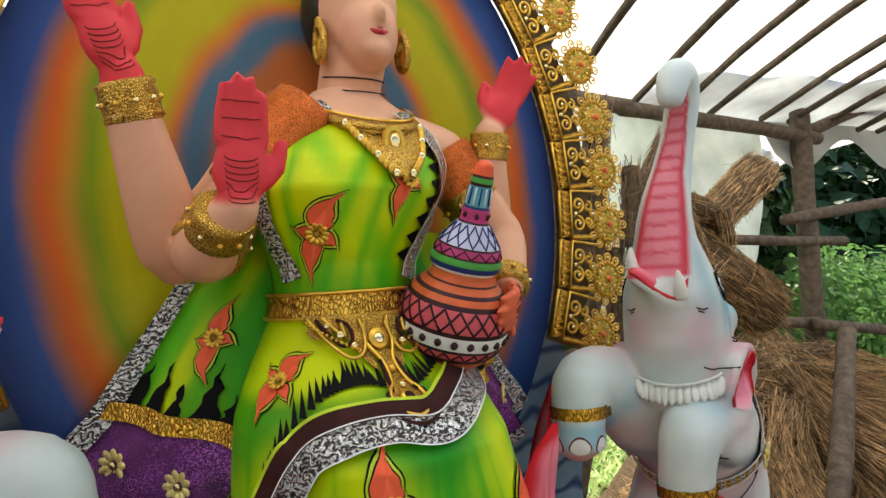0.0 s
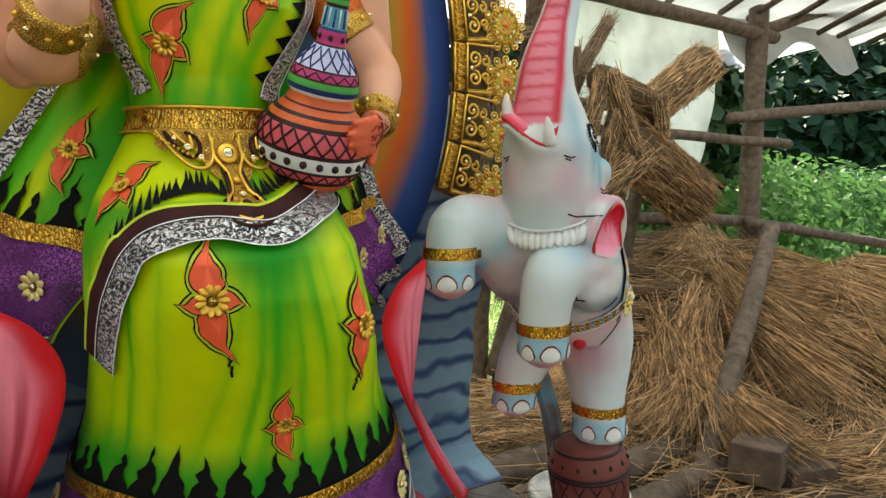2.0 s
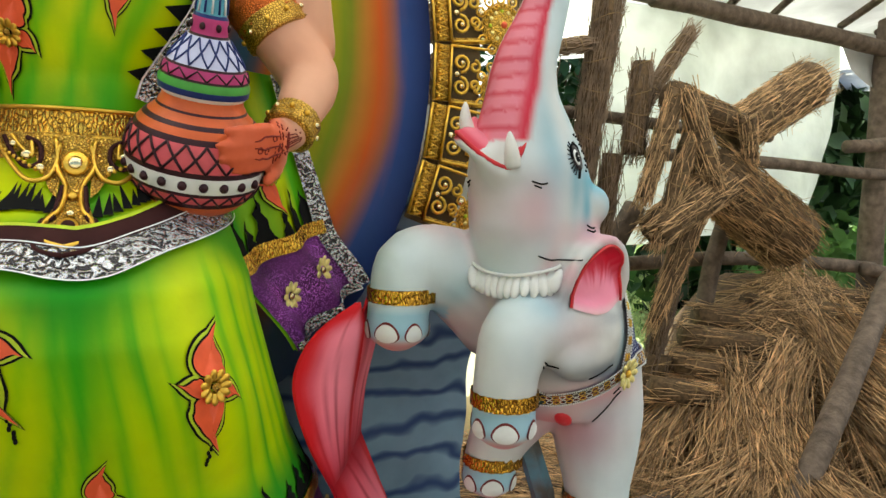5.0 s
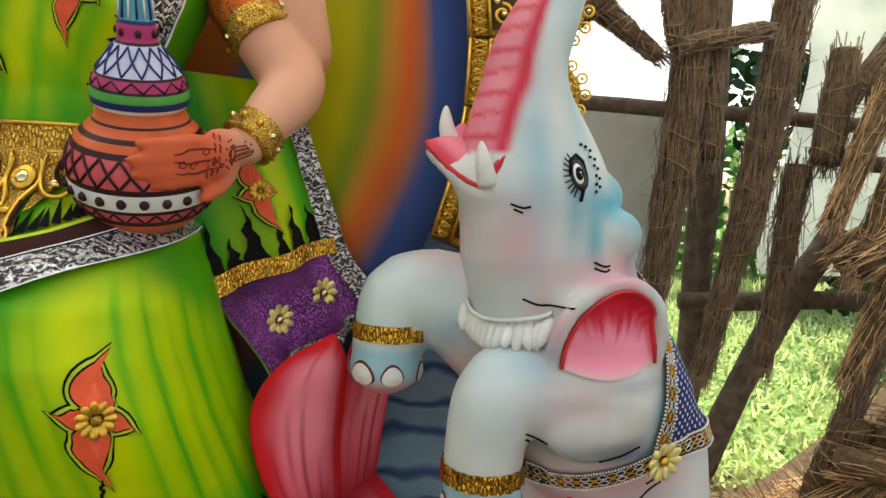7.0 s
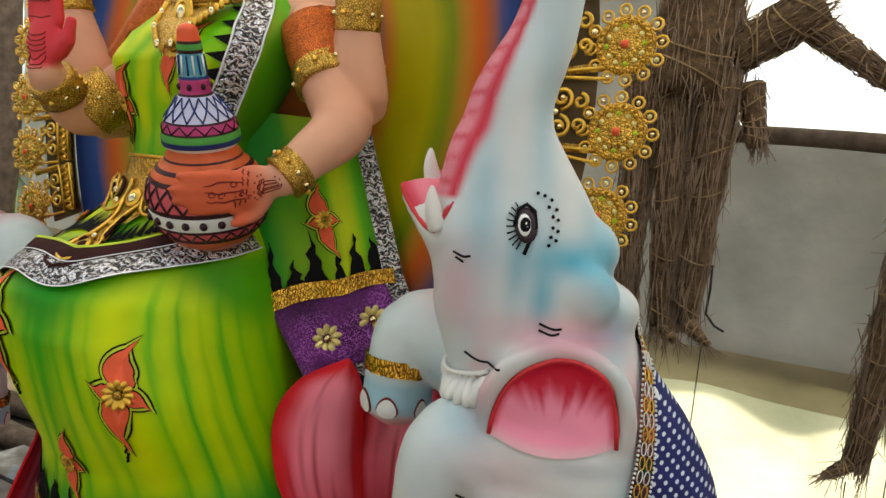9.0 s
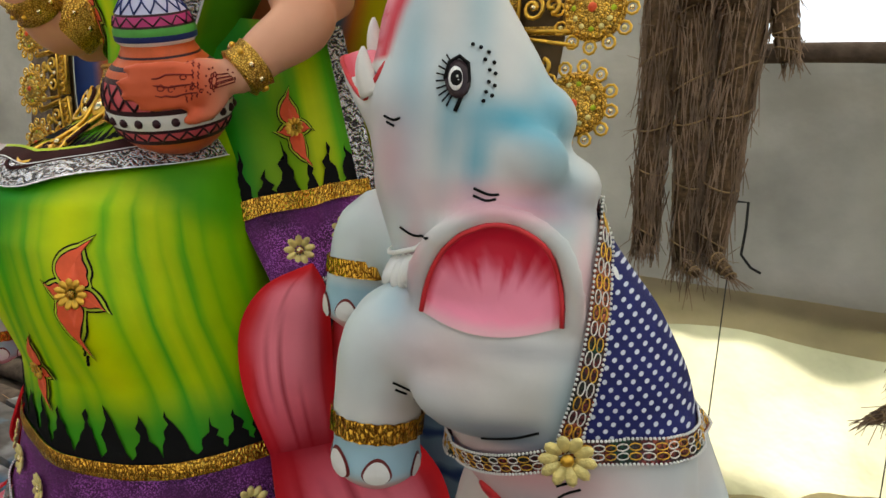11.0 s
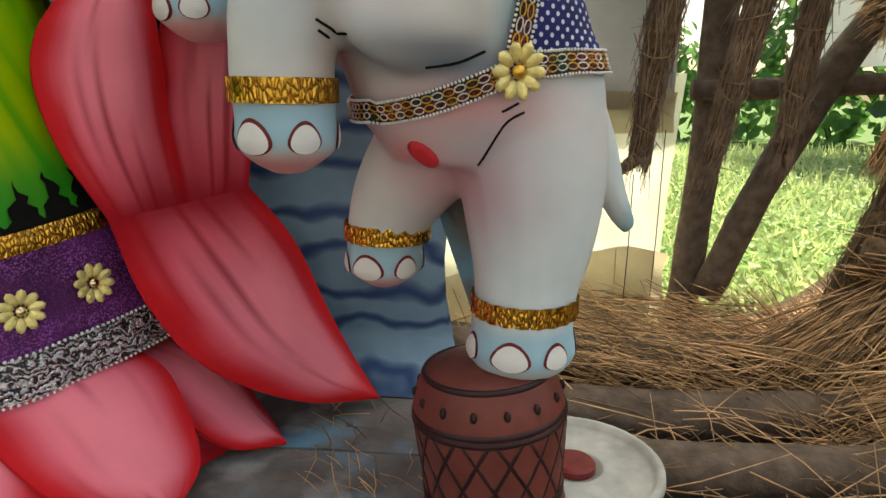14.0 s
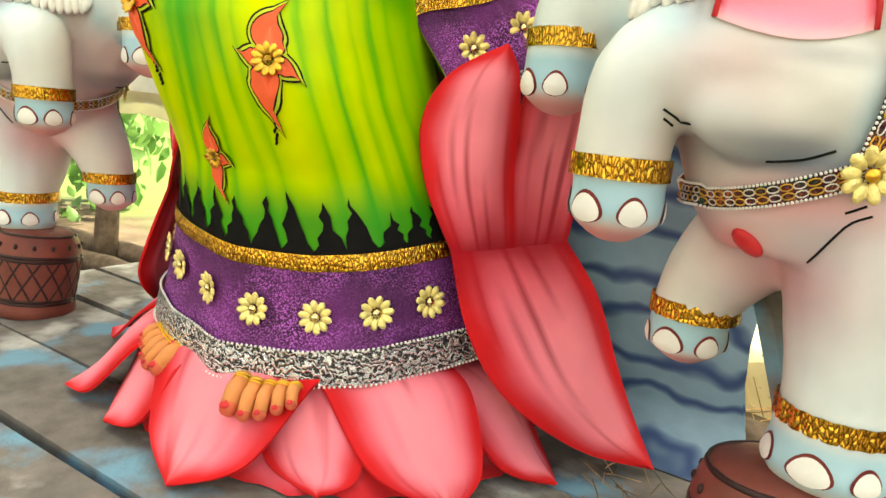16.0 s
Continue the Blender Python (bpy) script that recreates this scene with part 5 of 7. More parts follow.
def banded(profile_fn, cuts):
    """cuts: (h0, h1, material)."""
    bl = Build()
    for h0, h1, m in cuts:
        hs = np.linspace(h0, h1, max(2, int((h1 - h0) / 0.004) + 1))
        bl.lathe([(profile_fn(h), h) for h in hs], m, 40)
    return bl


def on_lathe(bl, fn, pts, r, m, off=0.001):
    bl.tube([Vector(((fn(h) + off) * math.cos(w), (fn(h) + off) * math.sin(w), h)) for w, h in pts], r, m, 5)


b = banded(pot_r, [(-0.0875, -0.052, OCHRE), (-0.052, -0.045, DKBR), (-0.045, -0.033, PINKP), (-0.033, -0.028, DKBR), (-0.028, -0.006, WHITE), (-0.006, 0.001, DKBR), (0.001, 0.034, PINKP), (0.034, 0.041, DKBR), (0.041, 0.05, OCHRE), (0.05, 0.055, DKBR), (0.055, 0.064, OCHRE), (0.064, 0.067, DKBR), (0.067, 0.083, OCHRE)])
N = 22
for k in range(N):
    w = 2 * math.pi * k / N
    for s in (-1, 1):
        on_lathe(b, pot_r, [(w + s * 2 * math.pi / N * q, 0.001 + 0.033 * q) for q in (0, 0.33, 0.66, 1)], 0.0018, DKBR)
        on_lathe(b, pot_r, [(w + s * math.pi / N * q, -0.046 + 0.013 * q) for q in (0, 0.5, 1)], 0.0015, DKBR)
    r = pot_r(-0.017)
    b.ball(Vector((r * math.cos(w), r * math.sin(w), -0.017)), (0.006, 0.006, 0.0065), DKBR, 8, 6)
part("jar", b, pot, "orange and pink jar with dark lattice bands", at=PM, weld=0.0002)


def lid_r(h):
    return float(np.interp(h, [0.08, 0.086, 0.098, 0.105, 0.112, 0.118, 0.123, 0.155, 0.157, 0.178, 0.18, 0.213, 0.216, 0.225, 0.232, 0.248, 0.254], [0.05, 0.056, 0.057, 0.054, 0.053, 0.05, 0.048, 0.025, 0.0225, 0.0215, 0.019, 0.0165, 0.018, 0.017, 0.0155, 0.0135, 0.0]))


b = banded(lid_r, [(0.08, 0.086, WHITE), (0.086, 0.094, NAVY), (0.094, 0.104, GRN), (0.104, 0.107, DKBR), (0.107, 0.119, MAG), (0.119, 0.122, DKBR), (0.122, 0.155, LILAC), (0.155, 0.158, DKBR), (0.158, 0.178, MAG), (0.178, 0.182, NAVY), (0.182, 0.213, TEAL), (0.213, 0.218, DKBR), (0.218, 0.226, GRN), (0.226, 0.23, DKBR), (0.23, 0.254, CORAL)])
for k in range(14):
    w = 2 * math.pi * k / 14
    for s in (-1, 1):
        on_lathe(b, lid_r, [(w + s * 2 * math.pi / 14 * q, 0.123 + 0.031 * q) for q in (0, 0.33, 0.66, 1)], 0.0012, NAVY)
    on_lathe(b, lid_r, [(w, 0.107), (w + math.pi / 14, 0.118), (w + 2 * math.pi / 14, 0.107)], 0.0013, DKBR)
    on_lathe(b, lid_r, [(w, 0.184), (w, 0.211)], 0.0014, NAVY if k % 2 else WHITE)
    if k % 2:
        b.ball(Vector((lid_r(0.168) * math.cos(w), lid_r(0.168) * math.sin(w), 0.168)), (0.004, 0.004, 0.005), DKBR, 6, 5)
part("lid", b, pot, "tall tiered lid painted lilac, magenta and teal", at=PM, weld=0.0002)

# ---- elephants: each one mesh ----
# local axes: x to the elephant's front, y to its left, z up
EF, ES, EO = Vector((-0.86, -0.51, 0)), Vector((0.51, -0.86, 0)), Vector((0.717, 0.0, 0))


def elephant_mesh():
    s = Build()
    COL = [  # z, centre u, half depth, half width
        (0.385, -0.068, 0.118, 0.095), (0.43, -0.050, 0.138, 0.118), (0.49, -0.036, 0.148, 0.128), (0.55, -0.017, 0.15, 0.13), (0.62, 0.02, 0.145, 0.118),
        (0.68, 0.058, 0.13, 0.107), (0.73, 0.085, 0.122, 0.104), (0.78, 0.10, 0.11, 0.101), (0.83, 0.115, 0.105, 0.095), (0.87, 0.12, 0.095, 0.08), (0.92, 0.135, 0.075, 0.062), (0.95, 0.14, 0.06, 0.05)]

    def column(i, j):
        z = 0.385 + (0.95 - 0.385) * j
        cu, du, dv = interp(COL, z)
        w = 2 * math.pi * i
        return Vector((cu + du * math.cos(w), 0.008 + dv * math.sin(w), z))
    s.grid(column, 28, 26, PAINT, close_u=True, cap=True)
    # trunk, raised, tip curled forward
    smooth_tube(s, [(0.135, 0.005, 0.90), (0.138, 0.008, 0.98), (0.112, 0.02, 1.06), (0.104, 0.035, 1.13), (0.11, 0.05, 1.20), (0.14, 0.055, 1.243), (0.185, 0.05, 1.235), (0.20, 0.045, 1.20)], [0.068, 0.052, 0.04, 0.033, 0.034, 0.034, 0.032, 0.028], PAINT, 26, 18)
    # lower jaw and cheeks
    smooth_tube(s, [(0.15, 0.012, 0.785), (0.18, 0.010, 0.808), (0.215, 0.0, 0.835)], [0.065, 0.046, 0.024], PAINT, 10)
    RIM = [(0.198, 0.052, 0.858), (0.213, 0.046, 0.832), (0.219, 0.034, 0.821), (0.238, 0.004, 0.838), (0.256, -0.03, 0.870), (0.235, -0.044, 0.874), (0.204, -0.046, 0.888)]
    smooth_tube(s, [(u - 0.008, v, z - 0.009) for u, v, z in RIM], [0.011] * 7, PAINT, 18, 10)
    for sd in (1, -1):
        s.ball((0.045, 0.008 + sd * 0.078, 0.768), (0.042, 0.034, 0.036), PAINT)
    s.ball((0.035, 0.008, 0.815), (0.05, 0.07, 0.045), PAINT)
    s.ball((0.005, 0.008, 0.745), (0.055, 0.075, 0.04), PAINT)
    # forelegs
    smooth_tube(s, [(0.04, -0.075, 0.575), (0.13, -0.125, 0.645), (0.205, -0.155, 0.66), (0.225, -0.162, 0.61), (0.228, -0.165, 0.565)], [0.10, 0.078, 0.062, 0.053, 0.053], PAINT, 16)
    smooth_tube(s, [(0.03, 0.06, 0.555), (0.10, 0.055, 0.575), (0.165, 0.035, 0.565), (0.182, 0.025, 0.50), (0.18, 0.022, 0.43)], [0.085, 0.075, 0.06, 0.052, 0.051], PAINT, 16)
    s.ball((0.06, 0.095, 0.535), (0.09, 0.045, 0.055), PAINT)
    # hind legs
    smooth_tube(s, [(-0.02, -0.05, 0.40), (0.01, -0.08, 0.34), (0.025, -0.095, 0.29), (0.026, -0.10, 0.255)], [0.075, 0.062, 0.052, 0.051], PAINT, 14)
    smooth_tube(s, [(-0.085, 0.05, 0.47), (-0.096, 0.056, 0.38), (-0.096, 0.062, 0.30), (-0.086, 0.07, 0.235), (-0.08, 0.075, 0.185)], [0.09, 0.09, 0.077, 0.061, 0.062], PAINT, 18)
    for c, r in (((0.228, -0.165, 0.552), (0.056, 0.056, 0.032)), ((0.18, 0.022, 0.418), (0.054, 0.054, 0.032)), ((0.026, -0.10, 0.242), (0.054, 0.054, 0.03)), ((-0.08, 0.075, 0.168), (0.068, 0.066, 0.04))):
        s.ball(c, r, PAINT, 18, 10)
    # ears: a raised lip round a hollow
    for sd in (1, -1):
        arch = [(0.142, 0.088, 0.612), (0.150, 0.1, 0.65), (0.13, 0.112, 0.69), (0.075, 0.122, 0.715), (0.02, 0.128, 0.695), (-0.005, 0.125, 0.65), (-0.008, 0.12, 0.615)]
        smooth_tube(s, [(u, 0.008 + sd * v, z) for u, v, z in arch], [0.010, 0.011, 0.012, 0.012, 0.012, 0.011, 0.009], PAINT, 22, 10)
        s.ball((0.07, 0.008 + sd * 0.085, 0.66), (0.075, 0.028, 0.058), PAINT)
        s.ball((0.07, 0.008 + sd * 0.098, 0.598), (0.072, 0.022, 0.016), PAINT)
    # tail
    smooth_tube(s, [(-0.165, 0.03, 0.47), (-0.205, 0.036, 0.40), (-0.228, 0.042, 0.345), (-0.258, 0.045, 0.298)], [0.036, 0.028, 0.021, 0.014], PAINT, 12, 10)
    ev, ef = blended(s, 0.0075, 6)
    BASE, BLU, PNK, GRY = (0.63, 0.71, 0.73), (0.08, 0.36, 0.48), (0.66, 0.24, 0.27), (0.17, 0.19, 0.23)

    def paint(p):
        c = mixc(BASE, (0.62, 0.62, 0.60), sstep(0.3, 0.7, noise.noise(p * 5) + 0.5))

        def spot(q, r, col, k):
            d = Vector(((p.x - q[0]) / r[0], (p.y - q[1]) / r[1], (p.z - q[2]) / r[2])).length
            return mixc(c, col, k * math.exp(-d * d))
        for sd in (1, -1):
            y = 0.008 + sd * 0.1
            c = spot((0.06, y, 0.808), (0.06, 0.08, 0.022), BLU, 1.0)
            c = spot((0.10, y, 0.765), (0.016, 0.08, 0.045), BLU, 0.8)
            c = spot((0.045, y, 0.725), (0.05, 0.08, 0.010), BLU, 0.7)
            c = spot((0.02, y, 0.83), (0.035, 0.08, 0.08), BLU, 0.9)
            c = spot((0.17, y, 0.86), (0.02, 0.1, 0.11), BLU, 0.5)
            c = spot((0.0, y, 0.73), (0.03, 0.07, 0.03), BLU, 0.6)
            c = spot((0.07, y, 0.735), (0.08, 0.07, 0.014), (0.68, 0.22, 0.25), 0.5)
            c = spot((0.04, y, 0.49), (0.06, 0.08, 0.016), (0.05, 0.19, 0.27), 0.95)
            c = spot((-0.01, y, 0.53), (0.02, 0.08, 0.05), BLU, 0.5)
            c = spot((0.07, y, 0.718), (0.07, 0.08, 0.012), (0.72, 0.25, 0.30), 0.7)
            c = spot((0.155, y, 0.66), (0.012, 0.08, 0.05), (0.72, 0.30, 0.34), 0.6)
            c = spot((-0.02, y, 0.66), (0.012, 0.08, 0.05), (0.72, 0.30, 0.34), 0.5)
            c = spot((0.06, y, 0.505), (0.075, 0.07, 0.014), GRY, 0.8)
            c = spot((0.04, y, 0.585), (0.06, 0.06, 0.01), GRY, 0.55)
            c = spot((0.13, y, 0.57), (0.05, 0.08, 0.04), PNK, 0.3)
            c = spot((0.02, y, 0.45), (0.09, 0.1, 0.03), PNK, 0.75)
            c = spot((0.0, y, 0.36), (0.03, 0.1, 0.07), (0.28, 0.42, 0.52), 0.7)
            c = spot((0.19, y, 0.76), (0.03, 0.1, 0.05), PNK, 0.6)
            c = spot((0.105, y, 0.95), (0.02, 0.1, 0.12), BLU, 0.5)
            c = spot((0.13, y, 0.80), (0.012, 0.1, 0.06), BLU, 0.55)
            c = spot((0.17, y, 0.62), (0.03, 0.06, 0.03), BLU, 0.5)
            c = spot((-0.14, y, 0.42), (0.05, 0.1, 0.05), (0.62, 0.5, 0.48), 0.4)
        c = spot((-0.17, 0.05, 0.30), (0.03, 0.1, 0.1), (0.62, 0.42, 0.40), 0.5)
        c = spot((0.16, 0.03, 0.47), (0.02, 0.07, 0.05), (0.62, 0.45, 0.42), 0.5)
        c = spot((0.10, 0.05, 0.52), (0.025, 0.06, 0.05), GRY, 0.5)
        c = spot((-0.02, 0.03, 0.37), (0.07, 0.1, 0.07), PNK, 0.7)
        c = spot((0.065, 0.06, 0.378), (0.032, 0.06, 0.034), (0.80, 0.05, 0.08), 0.9)
        c = spot((-0.15, 0.06, 0.5), (0.08, 0.1, 0.04), (0.45, 0.55, 0.6), 0.4)
        c = spot((-0.26, 0.04, 0.30), (0.02, 0.04, 0.04), BLU, 0.7)
        # blue cuffs and pink soles of the feet
        for q, r in (((0.228, -0.165), 0.53), ((0.18, 0.022), 0.395), ((0.026, -0.10), 0.22), ((-0.08, 0.075), 0.143)):
            d = math.hypot(p.x - q[0], p.y - q[1])
            if d < 0.085 and r - 0.03 < p.z < r + 0.075:
                c = mixc(c, (0.25, 0.52, 0.66), 0.75 * sstep(r + 0.07, r + 0.05, p.z) * sstep(r + 0.0, r + 0.025, p.z))
                if r > 0.15:
                    c = mixc(c, (0.70, 0.22, 0.24), 0.75 * sstep(r + 0.018, r - 0.005, p.z))
        # pink underside of the trunk
        if p.z > 0.862:
            t = interp([(0.86, 0.16, 0.05), (0.90, 0.165, 0.05), (0.98, 0.165, 0.04), (1.06, 0.13, 0.028), (1.13, 0.118, 0.021), (1.2, 0.125, 0.016), (1.3, 0.155, 0.013)], p.z)
            yc = interp([(0.9, 0.005), (1.06, 0.02), (1.13, 0.035), (1.2, 0.05)], p.z)[0]
            k = sstep(t[0] - 0.014, t[0] + 0.004, p.x) * sstep(1.14, 0.92, abs(p.y - yc) / t[1]) * sstep(1.235, 1.215, p.z) * (1 - sstep(0.150, 0.162, p.x) * sstep(1.17, 1.18, p.z))
            if k > 0:
                e = sstep(0.6, 0.9, abs(p.y - yc) / t[1])
                c = mixc(c, mixc((0.70, 0.22, 0.28), (0.58, 0.03, 0.06), max(e, 0.75 * sstep(0.45, 0.9, math.sin(p.z * 2 * math.pi / 0.0265)))), k)
        return c
    e = Build()
    e.add(ev, ef, PAINT, paint)
    from mathutils.bvhtree import BVHTree
    tree = BVHTree.FromPolygons(ev, ef)

    def side(u, z, sd, off=0.002):
        """Where the flank is met from outside at (u, z)."""
        h = tree.ray_cast(Vector((u, 0.5 * sd, z)), Vector((0, -sd, 0)))
        if h[0] is None:
            h = tree.find_nearest(Vector((u, 0.1 * sd, z)))
        n = h[1] if h[1].y * sd > 0 else -h[1]
        return h[0] + n * off, n

    def near(p, off=0.002):
        h = tree.find_nearest(Vector(p))
        d = Vector(p) - h[0]
        n = h[1] if h[1].dot(d) >= 0 else -h[1]
        return h[0] + n * off, n

    def flatdot(c, n, rx, ry, m, spin=0.0, thick=0.0015):
        e.ball(c, (rx, ry, thick), m, 14, 5, turn=normal_frame(n) @ Matrix.Rotation(spin, 3, 'Z'))

    def line(pts, r, m):
        e.tube(pts, r, m, 5)

    for sd in (1, -1):
        # eye
        c, n = side(0.124, 0.841, sd)
        flatdot(c, n, 0.0135, 0.0215, EYEBROWN, 0.15 * sd)
        flatdot(c + n * 0.001 + Vector((0.002, 0, 0)), n, 0.0075, 0.0135, WHITE, 0.1 * sd)
        flatdot(c + n * 0.002 + Vector((0.0012, 0, 0)), n, 0.0062, 0.0088, BLACK)
        flatdot(c + n * 0.003 + Vector((0.0005, 0, 0.0012)), n, 0.0011, 0.0014, WHITE)
        flatdot(c + n * 0.003 + Vector((-0.0008, 0, -0.0026)), n, 0.002, 0.0008, WHITE)
        line([side(0.124 + a, z, sd, 0.002)[0] for a, z in ((0.012, 0.84), (0.009, 0.857), (0.0, 0.864), (-0.009, 0.857), (-0.011, 0.84), (-0.004, 0.822), (0.0, 0.81))], 0.0022, BLACK)
        for k in range(9):
            a = -1.15 + 0.26 * k
            p0, p1 = (0.124 + 0.011 * math.cos(a), 0.841 + 0.018 * math.sin(a)), (0.124 + 0.021 * math.cos(a), 0.841 + 0.029 * math.sin(a))
            line([side(*p0, sd)[0], side(*p1, sd)[0]], 0.0009, BLACK)
        for k, (du, dz) in enumerate(((-0.012, 0.036), (-0.02, 0.034), (-0.028, 0.03), (-0.025, 0.022), (-0.034, 0.02), (-0.03, 0.012), (-0.036, 0.009), (-0.03, 0.0), (-0.036, -0.003), (-0.028, -0.01), (-0.034, -0.013), (-0.026, -0.019))):
            c, n = side(0.124 + du, 0.841 + dz, sd)
            flatdot(c, n, 0.0021, 0.0021, BLACK)
        # creases
        for pts in (((0.10, 0.738), (0.085, 0.733), (0.075, 0.734)), ((0.10, 0.731), (0.088, 0.727), (0.078, 0.729)), ((0.17, 0.69), (0.155, 0.684), (0.14, 0.687)),
                    ((0.195, 0.803), (0.185, 0.799), (0.178, 0.801)), ((0.192, 0.797), (0.184, 0.793)), ((0.165, 0.527), (0.152, 0.521), (0.14, 0.515)), ((0.162, 0.518), (0.15, 0.512)),
                    ((0.07, 0.487), (0.04, 0.492), (0.015, 0.503)), ((-0.034, 0.446), (-0.014, 0.432), (-0.004, 0.39)), ((-0.026, 0.455), (-0.010, 0.446))):
            line([side(u, z, sd, 0.0006)[0] for u, z in curve3(pts)], 0.0014, BLACK)
        # hollow of the ear

        def ear(i, j, sd=sd):
            w = math.pi * (1 - i)
            cx, cz = 0.072, 0.612
            q = j
            x = cx + 0.069 * math.cos(w) * q
            z = cz + 0.096 * (abs(math.sin(w)) ** 0.8) * q - 0.016 * (1 - q * q)
            p = side(x, z, sd, 0.003)[0]
            return p

        def ear_c(i, j):
            up = math.sin(math.pi * i) ** 0.8 * j
            st = 0.25 * noise.noise(Vector((i * 20, j, 1)))
            k = max(sstep(0.42, 0.7, up + st), sstep(0.86, 0.97, j))
            c = mixc((0.94, 0.30, 0.43), (0.66, 0.015, 0.05), k)
            return mixc(c, (0.74, 0.50, 0.52), 0.75 * sstep(0.16, 0.0, up))
        e.grid(ear, 30, 12, PAINT, ear_c)
        line([side(0.072 + 0.069 * math.cos(w), 0.612 + 0.096 * abs(math.sin(w)) ** 0.8, sd, 0.003)[0] for w in np.linspace(0, math.pi, 24)], 0.0028, REDLINE)
    # tusks, pink mouth and its red rim
    for pts in (((0.212, 0.041, 0.824), (0.222, 0.042, 0.850), (0.225, 0.040, 0.874)), ((0.211, -0.041, 0.866), (0.222, -0.042, 0.895), (0.225, -0.041, 0.921))):
        e.tube(curve_pts(pts, 8), [0.0125, 0.0125, 0.012, 0.011, 0.0098, 0.0083, 0.0064, 0.0042, 0.0015], IVORY, 12)
    rim = curve_pts(RIM, 24)
    inner = curve_pts([(0.178, 0.045, 0.885), (0.175, 0.02, 0.868), (0.175, 0.0, 0.868), (0.176, -0.02, 0.875), (0.182, -0.04, 0.90)], 24)

    def throat(i, j):
        k = round(i * 24)
        return rim[k].lerp(inner[k], j) + Vector((0.005, 0, 0.009)) * math.sin(math.pi * min(1, j * 1.15 + 0.05))
    e.grid(throat, 24, 8, PAINT, lambda i, j: mixc((0.58, 0.02, 0.05), (0.80, 0.22, 0.29), sstep(0.02, 0.35, j)))
    line(rim, 0.0036, REDLINE)
    # toes and gold anklets
    for (u, v), z, r, face, up in (((0.228, -0.165), 0.553, 0.058, 0.35, 0.058), ((0.18, 0.022), 0.42, 0.056, 0.7, 0.044), ((0.026, -0.10), 0.243, 0.055, 0.8, 0.042), ((-0.08, 0.075), 0.175, 0.066, 0.75, 0.046)):
        for k in range(5):
            a = face + (k - 2) * 0.98 + 0.08 * math.sin(k * 5 + u * 40)
            sx, sy = ((0.0185, 0.0185) if k % 2 else (0.0245, 0.0205)) if k in (1, 2, 3) else (0.013, 0.017)

            def nail(i, j, a=a, grow=1.0, off=0.001):
                w = 2 * math.pi * i
                y = sy * grow * j * math.sin(w) * (1.0 if math.sin(w) > 0 else 0.72)
                aa = a + sx * grow * j * math.cos(w) * (1.0 - 0.25 * y / sy) / r
                d = Vector((math.cos(aa), math.sin(aa), 0))
                h = tree.ray_cast(Vector((u, v, z + y - 0.002)), d)
                if h[0] is None or h[3] > r * 1.35:
                    return Vector((u, v, z + y - 0.002)) + d * r * 0.9
                n = h[1] if h[1].dot(d) > 0 else -h[1]
                return h[0] + n * off
            e.grid(nail, 20, 3, NAILRED, close_u=True)
            e.grid(lambda i, j: nail(i, j, grow=0.85, off=0.0022) - Vector((0, 0, 0.001)), 20, 3, WHITE, close_u=True)
        ring = []
        for a in np.linspace(0, 2 * math.pi, 40):
            d = Vector((math.cos(a), math.sin(a), 0))
            h = tree.ray_cast(Vector((u, v, z + up)), d)
            q = h[3] if h[0] is not None and h[3] < r * 1.12 else r * 1.02
            ring.append(Vector((u, v, z + up)) + d * q)
        c0 = Vector((u, v, z + up))
        e.grid(lambda i, j, ring=ring, c0=c0: ring[round(i * 39)] + (ring[round(i * 39)] - c0).normalized() * (0.003 + 0.0015 * math.cos(round(i * 39) * math.pi)) + Vector((0, 0, (j - 0.5) * 0.024)), 39, 2, ZARI)
    def inward(w, z, off):
        """The skin met on the way in to the body's axis from the direction w, at height z."""
        cu, du, dv = interp(COL, z)
        d = Vector((du * math.cos(w), dv * math.sin(w), 0))
        o = Vector((cu, 0.008, z)) + d * 2.2
        h = tree.ray_cast(o, -d.normalized())
        if h[0] is None or (h[0] - Vector((cu, 0.008, z))).length > 1.16 * d.length:
            return Vector((cu, 0.008, z)) + d * 1.01 + d.normalized() * off, d.normalized()
        n = h[1] if h[1].dot(d) > 0 else -h[1]
        return h[0] + n * off, n
    # ruffle round the neck
    for k in range(17):
        a = -0.88 + 1.76 * k / 16
        c, n = inward(a, 0.638 + 0.03 * math.sin(a) ** 2, 0.006)
        e.ball(c, (0.0088, 0.021, 0.0085), WHITE, 10, 7, turn=normal_frame(n + Vector((0, 0, 0.45))) @ Matrix.Rotation(0.12 * math.sin(k * 3.1), 3, 'Z'))
    line([inward(a, 0.658 + 0.03 * math.sin(a) ** 2, 0.005)[0] for a in np.linspace(-0.88, 0.88, 24)], 0.003, WHITE)
    # dotted cloth over the back, inside its ribbons

    def flank_w(i, j):
        z = 0.728 - 0.236 * j + 0.008 * i * j
        cu, du, dv = interp(COL, z)
        front = float(np.interp(j, [0, 0.25, 0.6, 1], [-0.05, -0.036, -0.028, -0.012]))
        w0 = math.acos(max(-1, min(1, (front - cu) / du)))
        return w0 + (math.pi - w0) * i, z

    def flank(i, j, sd, off):
        """i: from the chest ribbon to the spine; j: from the neck to the hem."""
        w, z = flank_w(i, j)
        return inward(sd * w, z, off)[0]

    def ribbon(path, w, sd):
        """path: (angle, height) round the body."""
        n = len(path) - 1

        def at(i, j, off=0.006):
            q = round(i * n)
            a, z = path[q]
            p, nn = inward(sd * a, z, off)
